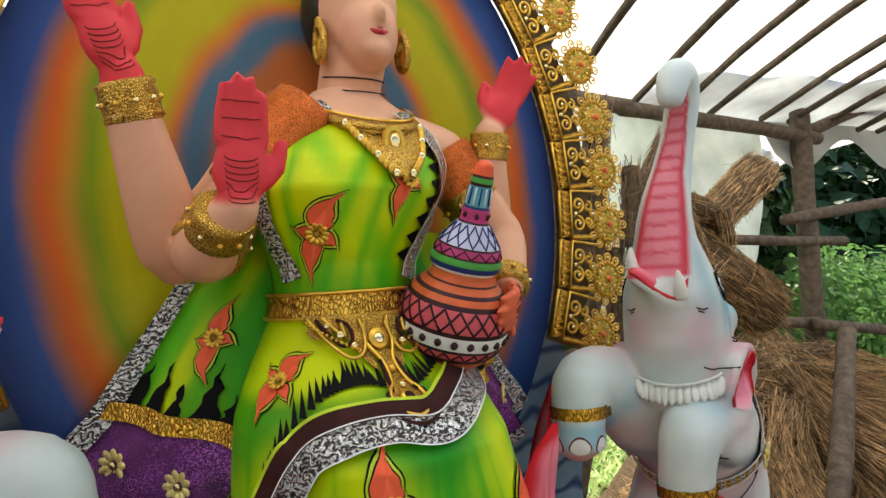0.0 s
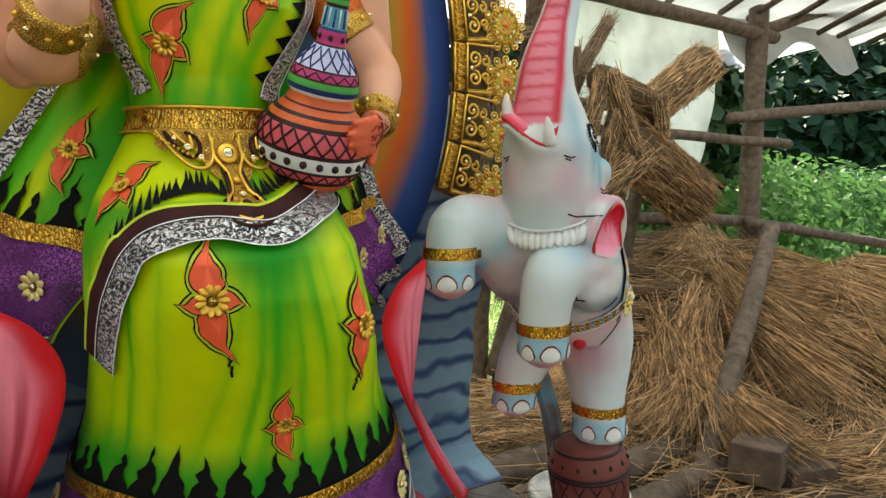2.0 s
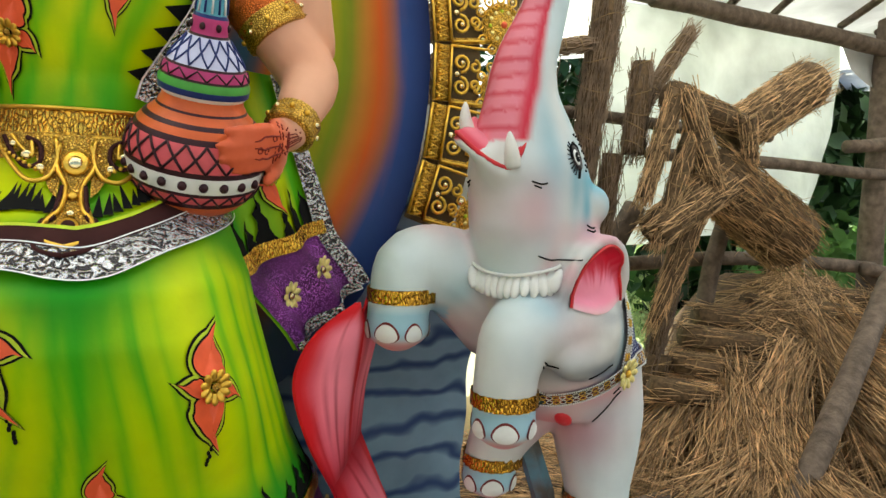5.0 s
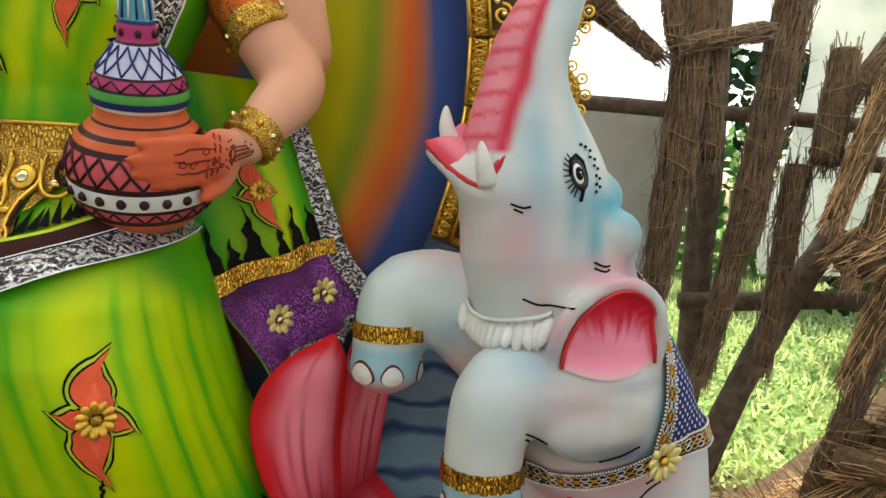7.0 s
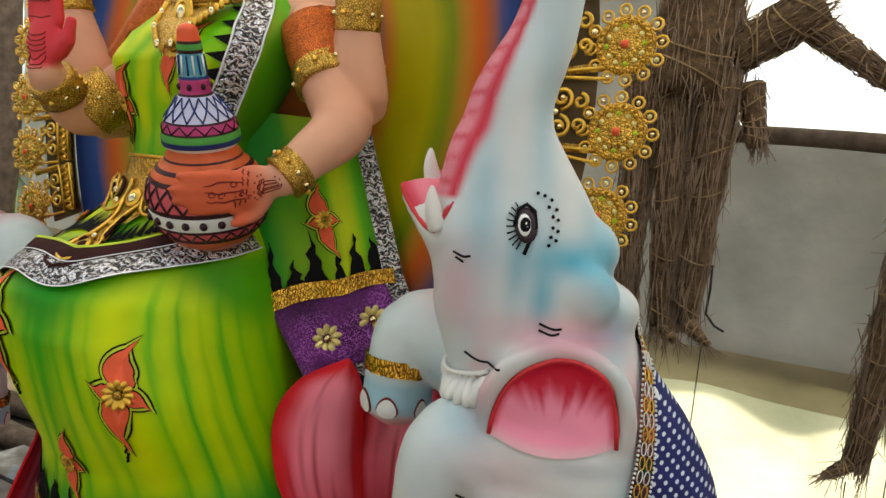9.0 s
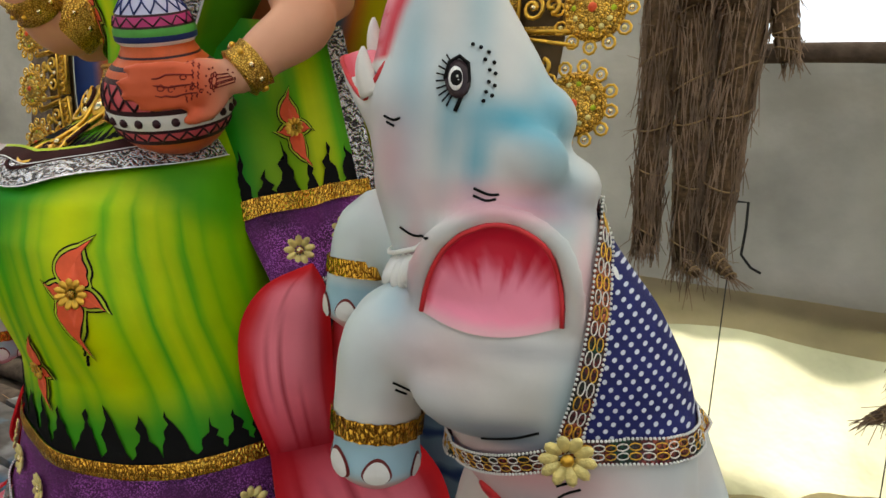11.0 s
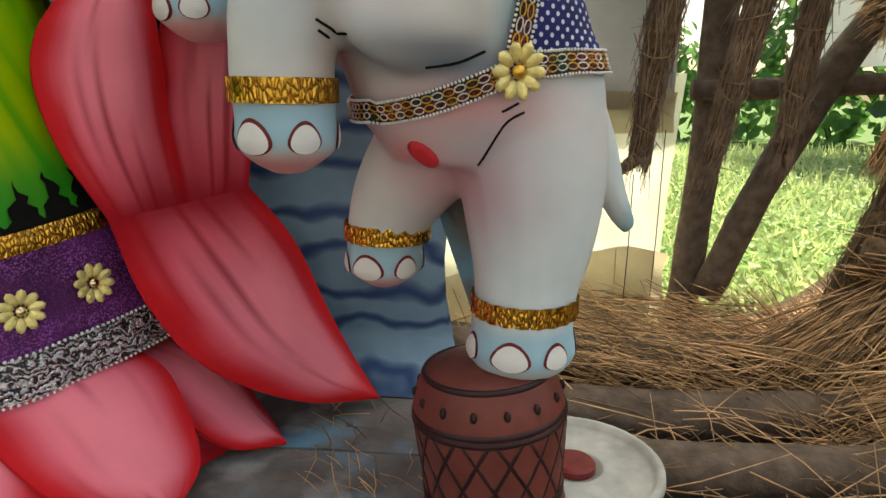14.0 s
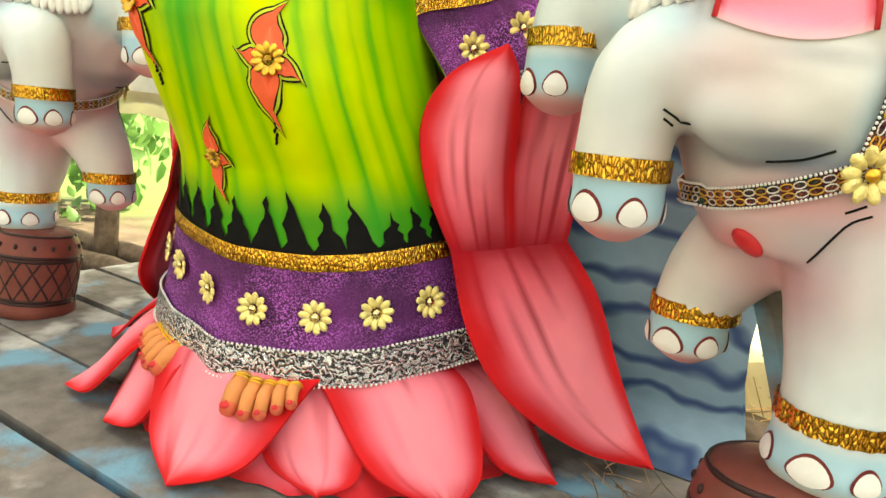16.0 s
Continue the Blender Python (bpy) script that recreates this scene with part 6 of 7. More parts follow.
            p0, p1 = inward(sd * path[max(q - 1, 0)][0], path[max(q - 1, 0)][1], off)[0], inward(sd * path[min(q + 1, n)][0], path[min(q + 1, n)][1], off)[0]
            t = (p1 - p0).normalized()
            return p + nn.cross(t).normalized() * ((j - 0.5) * w)
        e.grid(at, n, 2, RIBBON)
        for jj in (0.03, 0.97):
            for q in range(n):
                p, q2 = at(q / n, jj, 0.008), at((q + 1) / n, jj, 0.008)
                for k in range(3):
                    e.ball(p.lerp(q2, k / 3), 0.0018, WHITE, 5, 3)
        for q in range(n):
            p, q2 = at(q / n, 0.5, 0.008), at((q + 1) / n, 0.5, 0.008)
            t, nn = (q2 - p).normalized(), inward(sd * path[q][0], path[q][1], 0)[1]
            sdv = nn.cross(t).normalized()
            for o in (-0.0045, 0.0045):
                e.tube([p.lerp(q2, 0.5) + t * (p - q2).length * 0.5 * math.cos(a) + sdv * (o + 0.0035 * math.sin(a)) for a in np.linspace(0, 2 * math.pi, 9)], 0.0008, GOLDSMOOTH if q % 2 else IVORY, 4)

    for sd in (1, -1):
        nu, nv = 20, 24
        o, k = len(e.v), e.slot(DOTS)
        for j in range(nv + 1):
            for i in range(nu + 1):
                p = flank(i / nu, j / nv, sd, 0.004)
                e.v.append(tuple(p))
                X, Z = (p.x - 0.35 * abs(p.y)) / 0.0098, p.z / 0.0098
                e.c.append((0.7071 * (X + Z), 0.7071 * (Z - X), 0))
        for j in range(nv):
            for i in range(nu):
                a = o + j * (nu + 1) + i
                e.f.append((a, a + 1, a + nu + 2, a + nu + 1))
                e.fm.append(k)
        ribbon([flank_w(0.0, q) for q in np.linspace(0, 1, 18)], 0.024, sd)
        ribbon([flank_w(q, 1.0) for q in np.linspace(0, 1, 22)], 0.026, sd)
        w0 = flank_w(0, 1)[0]
        ribbon([(w0 * (1 - q), 0.487 - 0.045 * q + 0.012 * math.sin(q * math.pi) * -1) for q in np.linspace(0, 1, 18)], 0.024, sd)
        c, n = inward(sd * w0, 0.487, 0.012)
        flower(e, c, n, 0.029, 10, GOLDPALE, GOLDSMOOTH)
    # pink mark on the belly
    c, n = near((0.068, 0.075, 0.378), 0.001)
    flatdot(c, n, 0.014, 0.021, REDLINE, 0.6, 0.005)
    return e.mesh("elephant_statue")


def curve3(pts):
    return [(p.x, p.y) for p in curve_pts([(a, c, 0) for a, c in pts], 8)]


EM = elephant_mesh()
right = Matrix((EF, ES, Vector((0, 0, 1)))).transposed().to_4x4()
right.translation = EO
thing("elephant_statue", "rearing pale grey elephant statue with raised trunk and dotted saddle cloth", "statue", at=right, mesh=EM, group="elephants beside the goddess")
left = Matrix.Diagonal((-1, 1, 1, 1)) @ right
eb = EM.copy()
eb.transform(left)
eb.flip_normals()
thing("elephant_statue", "rearing pale grey elephant statue with raised trunk, turned the other way", "statue", mesh=eb, group="elephants beside the goddess")

# ---- drums under the hind feet ----


def drum_profile(h):
    return float(np.interp(h, [0, 0.012, 0.03, 0.06, 0.12, 0.14, 0.155, 0.17], [0.088, 0.091, 0.087, 0.089, 0.095, 0.093, 0.087, 0.078]))


drum = thing("drum_pedestal", "maroon clay drum pedestal with dark lattice under elephant foot", "pedestal", group="drums under the elephants")
b = Build()
hs = np.linspace(0, 0.17, 28)
b.lathe([(0.0, 0)] + [(drum_profile(h), h) for h in hs] + [(0.05, 0.178), (0.0, 0.18)], DRUM, 36)
part("body", b, drum, weld=0.0002)
b = Build()
for h in (0.03, 0.037, 0.12, 0.127, 0.168):
    b.tube([((drum_profile(h) - 0.002) * math.cos(w), (drum_profile(h) - 0.002) * math.sin(w), h) for w in np.linspace(0, 2 * math.pi, 37)], 0.004, DRUMDARK, 6)
for k in range(15):
    w = 2 * math.pi * k / 15
    for s in (-1, 1):
        on_lathe(b, drum_profile, [(w + s * 2 * math.pi / 15 * 1.4 * q, 0.037 + 0.083 * q) for q in np.linspace(0, 1, 6)], 0.0034, DRUMDARK, -0.0022)
    r = drum_profile(0.148)
    b.ball((r * math.cos(w), r * math.sin(w), 0.148), (0.0045, 0.0045, 0.006), DRUMDARK, 8, 5)
part("painted_lattice", b, drum, "dark brown brushed lattice and bands")
drum.matrix_world = pose(0.80, -0.03, PZ - 0.004, -3, -4, 20) @ Matrix.Diagonal((1.0, 1.0, 1.14, 1))
copy_thing(drum, pose(-0.80, -0.03, PZ - 0.004, -3, 4, 40))

# brace behind the foot
brace = thing("wooden_brace", "grey split wooden brace propping the elephant", "brace")
b = Build()
b.tube([(0.70, 0.10, 0.40), (0.78, 0.10, 0.18), (0.835, 0.11, PZ)], [0.022, 0.024, 0.024], PLANK, 6)
part("stave", b, brace, smooth=False)

# ---- shed ----


def pole(name, pts, r, label, cat="pole", m=None, seg=10, group="", kind="structure"):
    line = curve_pts(pts, max(8, 4 * len(pts)))
    bl = Build()
    rr = [r * (1 + 0.12 * noise.noise(Vector((k * 0.7, pts[0][0] * 3, pts[0][2])))) for k in range(len(line))]
    line = [p + Vector((noise.noise(p * 2.3), noise.noise(p * 2.3 + Vector((9, 0, 0))), noise.noise(p * 2.3 + Vector((0, 9, 0))))) * r * 0.35 for p in line]
    bl.tube(line, rr, m or BARK, seg)
    return thing(name, label, cat, mesh=bl.mesh(name), group=group, kind=kind)


BWY = 1.38
pole("corner_post", [(3.56, 1.38, GZ), (3.54, 1.38, 0.6), (3.55, 1.38, 1.75)], 0.062, "thick weathered corner post of the shed", "post")
pole("post", [(1.45, 1.40, GZ), (1.48, 1.40, 0.4), (1.47, 1.40, 1.8)], 0.052, "weathered shed post beside the plastic sheet", "post")
pole("post", [(-1.3, 1.40, GZ), (-1.3, 1.40, 1.8)], 0.05, "weathered shed post beside the plastic sheet", "post")
pole("rail", [(2.0, 1.36, 1.65), (2.8, 1.36, 1.62), (3.7, 1.36, 1.585)], 0.04, "rough eaves pole under the roof sheet", "rail")
pole("rail", [(-1.6, 1.36, 1.72), (0.3, 1.36, 1.72), (2.05, 1.36, 1.66)], 0.04, "rough eaves pole under the roof sheet", "rail")
pole("rail", [(3.2, 1.31, 1.08), (4.5, 1.31, 1.19), (6.2, 1.31, 1.33)], 0.036, "brown fence rail tied to the corner post", "rail")
pole("rail", [(2.0, 1.33, 0.985), (3.0, 1.33, 0.96), (3.85, 1.33, 0.935)], 0.03, "thin rail tied to the corner post", "rail")
pole("rail", [(1.4, 1.33, 0.47), (2.6, 1.33, 0.51), (3.5, 1.33, 0.45)], 0.034, "low rail behind the straw", "rail")
pole("rail", [(3.35, 1.27, 0.46), (4.6, 1.27, 0.28), (6.4, 1.27, 0.03)], 0.034, "pale green bamboo rail beside the bush", "rail")
pole("rail", [(0.7, 1.22, 1.12), (1.4, 1.22, 1.11), (2.6, 1.24, 1.08)], 0.026, "thin dark rail that the straw figures hang on", "rail")
pole("diagonal_brace", [(1.50, 1.33, -0.2), (1.72, 1.33, 0.35), (1.95, 1.33, 0.75)], 0.05, "leaning round brace of the shed wall", "brace")
pole("diagonal_brace", [(2.2, 1.25, -0.3), (2.3, 1.25, 0.4), (2.45, 1.25, 0.9)], 0.04, "leaning round brace of the shed wall", "brace")
pole("leaning_stick", [(1.585, 0.255, GZ + 0.02), (2.25, 0.545, 0.09), (2.95, 0.86, 0.47)], 0.043, "long stick leaning over the straw heap", "stick", kind="")
pole("rafter", [(3.6, 1.4, 1.62), (5.5, 1.3, 2.2)], 0.04, "roof pole slanting above the sheet", "rafter")
for k in range(12):
    x = 0.8 + 0.36 * k + 0.06 * math.sin(k * 2.3)
    pole("rafter", [(x + 0.25, 1.45, 1.70), (x - 0.15, 0.5, 1.86), (x - 0.5, -0.7, 2.05)], 0.019, "thin roof pole under white plastic sheet", "rafter", group="roof poles")
for y, x0 in ((0.75, -2.4), (0.95, -2.6), (0.55, -2.2)):
    pole("log", [(x0, y, GZ + 0.05), (x0 + 0.8, y + 0.03, GZ + 0.05), (x0 + 1.8, y - 0.02, GZ + 0.05)], 0.05, "round bark-covered log lying by the back wall", "log", group="logs on the ground", kind="")
for x, y in ((-2.0, 0.9), (-2.1, -0.2)):
    pole("post", [(x, y, GZ), (x + 0.03, y, 0.8), (x, y, 1.95)], 0.05, "weathered shed post at the open side", "post")
for k, (y, z, r) in enumerate(((0.98, -0.27, 0.07), (0.66, -0.28, 0.062), (0.44, -0.29, 0.058), (0.27, -0.30, 0.045))):
    pole("log", [(0.62 + 0.1 * k, y - 0.03, GZ + r), (1.5, y, GZ + r), (2.6, y + 0.06, GZ + r)], r, "round bark-covered log lying under the straw", "log", group="logs on the ground", kind="")


def sheet(name, fn, nu, nv, m, label, cat="plastic sheet"):
    bl = Build()
    bl.grid(fn, nu, nv, m)
    return thing(name, label, cat, mesh=bl.mesh(name), kind="structure")


# The overhang past the wall and the left stretch are added for shade.
sheet("roof_sheet", lambda i, j: Vector((-5.0 + 10.0 * i, 2.45 - 3.3 * j, 1.62 + 0.45 * j + 0.025 * noise.noise(Vector((i * 14, j * 6, 0))) + 0.02 * math.sin(i * 103))), 120, 30, ROOFSHEET, "white translucent plastic sheet stretched over roof poles", "roof")
sheet("grey_roof_tarpaulin", lambda i, j: Vector((2.2 + 3.2 * i, 1.75 - (0.55 + 0.5 * i) * j, 1.755 + (0.075 + 0.068 * i) * j + 0.02 * noise.noise(Vector((i * 9, j * 5, 3))))), 40, 14, GREYROOF, "grey tarpaulin thrown over the edge of the roof sheet", "roof")


def back(i, j):
    x = -2.8 + 4.18 * i
    top = 1.76 - 0.62 * sstep(0.45, 0.8, x) + 0.05 * noise.noise(Vector((x * 4, 0, 8)))
    z = 0.40 + (top - 0.40) * j
    f = 0.05 * noise.noise(Vector((x * 2, z * 2, 1))) + 0.035 * abs(noise.noise(Vector((x * 3 + z * 3, z * 2 - x, 2)))) + 0.012 * noise.noise(Vector((x * 9, z * 7, 2)))
    return Vector((x, 1.45 + f, z + 0.02 * noise.noise(Vector((x * 2, 0, 3))) * (1 - j)))


sheet("grey_tarpaulin", back, 60, 30, GREYSHEET, "grey creased tarpaulin hung as the back wall")


def backlow(i, j):
    x = -1.75 + 3.15 * i
    z = GZ + 0.0 + 0.85 * j
    f = 0.03 * noise.noise(Vector((x * 3, z * 3, 7))) + 0.014 * math.sin(x * 22 + 3 * noise.noise(Vector((x * 2, z, 4)))) * (0.4 + 0.6 * sstep(1.0, 1.3, x))
    return Vector((x + 0.05 * sstep(1.1, 1.4, x) * (j - 0.5), 1.49 + f - 0.10 * sstep(0.25, 0, j), z))


sheet("yellowed_sheet", backlow, 80, 26, YELLOWSHEET, "yellowed translucent plastic sheet at the foot of the wall")


def foot_fold(i, j):
    x = -0.3 + 1.68 * i
    top = -0.15 + 0.07 * noise.noise(Vector((x * 2.6, 0, 5))) + 0.10 * sstep(0.75, 1.3, x) - 0.06 * sstep(0.9, 0.5, x)
    z = GZ + 0.01 + (top - GZ) * j
    f = 0.05 * noise.noise(Vector((x * 4 + z * 3, z * 5, 17))) + 0.02 * math.sin((x * 0.8 + z) * 34)
    return Vector((x, 1.33 + f * (0.4 + 0.6 * j) + 0.05 * j, z))


sheet("folded_sheet", foot_fold, 70, 14, TANSHEET, "slack tan fold of plastic sheet along the ground")


def hem(i, j):
    x = -2.8 + 4.18 * i
    return Vector((x, 1.41 + 0.02 * math.sin(j * 3.1) + 0.012 * noise.noise(Vector((x * 5, j * 3, 12))), 0.46 - (0.13 + 0.03 * noise.noise(Vector((x * 3, 0, 9)))) * j))


sheet("tarpaulin_hem", hem, 60, 6, TANSHEET, "doubled brownish hem of the tarpaulin above the yellowed sheet")


def side_sheet(i, j):
    x = 1.9 + 1.55 * i + 0.06 * math.sin(j * 5)
    z = 1.735 - 1.195 * j + 0.10 * i * j
    f = 0.07 * math.sin(x * 7 + j * 2) * (0.3 + 0.7 * j) + 0.03 * noise.noise(Vector((x * 4, z * 4, 3)))
    return Vector((x, 1.62 + f, z))


sheet("white_side_sheet", side_sheet, 50, 30, ROOFSHEET, "white plastic sheet hanging loose behind the straw figures")
sheet("roof_flap", lambda i, j: Vector((3.3 + 1.5 * i, 1.5 - 0.1 * j, 1.70 + 0.05 * i - (0.22 + 0.1 * math.sin(i * 9)) * j)), 24, 8, GREYSHEET, "torn grey flap of plastic under the eaves")

# Unseen sheet and posts, added to hold back daylight from the front.
def front_screen_at(i, j):
    x = -5.0 + 10.0 * i
    return Vector((x, -2.9 + 0.07 * noise.noise(Vector((x * 1.7, j * 2, 21))) + 0.03 * math.sin(x * 9), GZ + 2.35 * j))


sheet("front_light_screen", front_screen_at, 90, 20, GREYSHEET, "added unseen grey sheet across the front that cuts frontal light")
for x in (-3.4, -0.6, 2.2, 4.6):
    pole("post", [(x, -2.98, GZ), (x + 0.02, -2.98, 0.8), (x, -2.98, 2.1)], 0.05, "added unseen post that holds the front light screen", "post")

# Sheet added at the left end to keep daylight off the backdrop.
def left_side(i, j):
    y = -2.9 + 4.3 * i
    return Vector((-2.75 + 0.05 * noise.noise(Vector((y * 2, j * 2, 31))), y, 0.42 + 1.4 * j + 0.05 * noise.noise(Vector((y * 3, 0, 33)))))


sheet("side_light_screen", left_side, 50, 16, GREYSHEET, "added grey sheet that cuts daylight from the left end")

# ---- straw ----


def stalks(bl, n, origin, spread, direction, jitter, length, r=0.0016, seed=1, m=None):
    """Loose straws: thin three-sided stalks. origin: box centre; spread: box half sizes."""
    rg = random.Random(seed)
    m = m or STRAW
    d0 = Vector(direction).normalized()
    for _ in range(n):
        c = Vector(origin) + Vector([rg.uniform(-1, 1) * s for s in spread])
        d = (d0 + Vector([rg.gauss(0, jitter) for _ in range(3)])).normalized()
        straw_at(bl, c, d, length * rg.uniform(0.5, 1.2), r * rg.uniform(0.7, 1.4), m, rg)


def straw_at(bl, c, d, ln, r, m, rg):
    a = d.orthogonal().normalized()
    bb = d.cross(a)
    sag = Vector((rg.uniform(-1, 1), rg.uniform(-1, 1), rg.uniform(-1.0, 0.2))) * ln * 0.07
    verts = []
    for q, rr in ((-0.5, r), (0.0, r), (0.5, r * 0.5)):
        p = c + d * (q * ln) + sag * (4 * q * q)
        for k in range(3):
            w = 2.0944 * k
            verts.append(p + (a * math.cos(w) + bb * math.sin(w)) * rr)
    bl.add(verts, [(0, 1, 4, 3), (1, 2, 5, 4), (2, 0, 3, 5), (3, 4, 7, 6), (4, 5, 8, 7), (5, 3, 6, 8)], m)


def bundle(bl, a, c, r0, r1, n=240, seed=1, bands=4, fray=0.25, m=None):
    """A straw roll from a to c: packed core, stalks along it, string round it, frayed end."""
    rg = random.Random(seed)
    a, c = Vector(a), Vector(c)
    d = c - a
    ln = d.length
    t = d.normalized()
    x = t.orthogonal().normalized()
    y = t.cross(x)
    k = 10
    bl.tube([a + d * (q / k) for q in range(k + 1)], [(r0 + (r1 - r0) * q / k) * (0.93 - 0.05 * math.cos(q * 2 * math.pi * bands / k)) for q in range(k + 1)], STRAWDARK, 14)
    for _ in range(n):
        w, q = rg.uniform(0, 6.283), rg.uniform(0.02, 1.0)
        rr = (r0 + (r1 - r0) * q) * rg.uniform(0.93, 1.04)
        p = a + d * q + (x * math.cos(w) + y * math.sin(w)) * rr
        dd = (t + (x * rg.gauss(0, 1) + y * rg.gauss(0, 1)) * 0.09).normalized()
        straw_at(bl, p, dd, ln * rg.uniform(0.15, 0.4) if ln < 1 else rg.uniform(0.15, 0.35), 0.0018, m or STRAW, rg)
    for _ in range(int(n * fray)):
        w, q = rg.uniform(0, 6.283), r1 * math.sqrt(rg.random())
        p = c + (x * math.cos(w) + y * math.sin(w)) * q
        straw_at(bl, p, (t + (x * rg.gauss(0, 1) + y * rg.gauss(0, 1)) * 0.25).normalized(), rg.uniform(0.04, 0.10), 0.0017, m or STRAW, rg)
    for b_ in range(bands):
        q = (b_ + 0.5 + rg.uniform(-0.3, 0.3)) / bands
        rr = (r0 + (r1 - r0) * q) * 1.02
        bl.tube([a + d * q + (x * math.cos(w) + y * math.sin(w)) * rr + t * (0.03 * math.sin(w + b_) * rr / 0.06) for w in np.linspace(0, 2 * math.pi, 15)], 0.0022, ROPE, 5)
    for _ in range(int(n * 0.12)):
        w, q = rg.uniform(0, 6.283), rg.uniform(0.0, 1.0)
        o = x * math.cos(w) + y * math.sin(w)
        p = a + d * q + o * (r0 + (r1 - r0) * q)
        straw_at(bl, p, (o * rg.uniform(0.3, 1) + t * rg.gauss(0, 0.6) - Vector((0, 0, 0.5))).normalized(), rg.uniform(0.05, 0.13), 0.0013, m or STRAW, rg)


def figure(label, rolls, seed, m=None):
    """Straw core of an unfinished idol: rolls for trunk and limbs, one mesh."""
    bl = Build()
    for k, (a, c, r0, r1, n) in enumerate(rolls):
        bundle(bl, a, c, r0, r1, n, seed + k, 5, m=m)
    return thing("straw_figure", label, "straw figure", mesh=bl.mesh("straw_figure"), group="hanging straw figures")


# torso lying across the rail, with a thick neck and thigh
figure("headless straw figure slung over the rail with open thighs", [
    ((2.02, 1.0, 0.90), (2.50, 1.0, 0.62), 0.12, 0.145, 700), ((2.14, 1.02, 1.04), (2.60, 1.05, 1.30), 0.085, 0.105, 500),
    ((1.80, 0.95, 1.18), (1.66, 0.93, 0.78), 0.038, 0.03, 200), ((1.82, 0.92, 1.17), (1.96, 0.9, 0.84), 0.042, 0.04, 200), ((2.10, 0.9, 1.10), (2.13, 0.9, 0.95), 0.035, 0.03, 120),
    ((2.05, 0.95, 0.86), (1.72, 0.95, 0.66), 0.085, 0.07, 300), ((1.86, 0.93, 1.02), (1.74, 0.93, 0.62), 0.035, 0.03, 150), ((1.78, 0.97, 1.17), (2.16, 0.98, 1.08), 0.06, 0.05, 160),
    ((1.93, 0.96, 0.72), (1.80, 1.0, 0.30), 0.05, 0.025, 200)], 10)
figure("brown straw figure hanging upright with bent arms", [
    ((1.60, 1.12, 1.55), (1.51, 1.13, 0.75), 0.056, 0.05, 400), ((1.51, 1.13, 0.8), (1.40, 1.12, 0.26), 0.045, 0.028, 260),
    ((1.66, 1.13, 0.95), (1.60, 1.12, 0.3), 0.042, 0.026, 260), ((1.50, 1.1, 1.35), (1.22, 1.08, 1.28), 0.031, 0.025, 120),
    ((1.22, 1.08, 1.28), (1.16, 1.08, 1.55), 0.027, 0.025, 120), ((1.74, 1.08, 1.3), (1.70, 1.06, 0.95), 0.041, 0.049, 160), ((1.72, 1.08, 1.1), (1.98, 1.1, 1.45), 0.034, 0.028, 160)], 30, STRAWMUD)
figure("brown straw figure hanging upright with dangling feet", [
    ((0.70, 1.0, 1.72), (0.70, 1.0, 1.18), 0.11, 0.10, 340), ((0.58, 1.0, 1.25), (0.605, 1.0, 0.60), 0.05, 0.03, 260), ((0.66, 0.99, 1.22), (0.705, 1.0, 0.57), 0.05, 0.028, 260),
    ((0.77, 1.0, 1.25), (0.762, 1.0, 0.60), 0.06, 0.034, 280), ((0.762, 1.0, 0.60), (0.83, 0.93, 0.555), 0.024, 0.01, 40), ((0.705, 1.0, 0.57), (0.75, 0.94, 0.55), 0.02, 0.01, 30),
    ((0.79, 1.0, 1.29), (0.97, 1.0, 1.41), 0.055, 0.06, 160), ((0.96, 1.0, 1.36), (1.14, 1.0, 1.23), 0.038, 0.022, 140), ((0.84, 1.0, 1.22), (0.875, 1.0, 1.06), 0.034, 0.024, 80)], 50, STRAWMUD)
figure("brown straw figure hanging low with one pointed foot", [
    ((1.31, 1.14, 1.6), (1.27, 1.15, 0.85), 0.058, 0.056, 360), ((1.27, 1.15, 0.9), (1.22, 1.16, 0.28), 0.054, 0.029, 300), ((1.22, 1.16, 0.28), (1.15, 1.12, 0.235), 0.022, 0.010, 50),
    ((1.34, 1.15, 1.5), (1.38, 1.14, 0.95), 0.041, 0.032, 160)], 70, STRAWMUD)
figure("brown straw figure leaning against the posts", [((2.04, 1.05, 1.0), (1.86, 1.1, 0.0), 0.05, 0.03, 300), ((1.9, 1.08, 0.15), (1.84, 1.1, -0.18), 0.061, 0.084, 200)], 90, STRAWMUD)

heap = Build()
rg = random.Random(8)


def heap_top(x, y):
    yy = y - (0.26 + 0.458 * (x - 1.6))
    w = math.exp(-((x - 2.9) / 0.92) ** 4)
    rise = (0.36 + 0.06 * sstep(2.1, 2.8, x)) * sstep(0.02, 0.42, yy) + 0.16 * sstep(-0.35, 0.1, yy) + 0.16 * sstep(-1.1, -0.5, yy) * sstep(2.0, 2.7, x)
    mound = 0.44 * math.exp(-((x - 3.35) / 0.62) ** 4 - ((y - 0.5) / 0.5) ** 4)
    return GZ + max(w * rise, mound) + 0.03 + 0.08 * noise.noise(Vector((x * 2.5, y * 2.5, 1))) * w


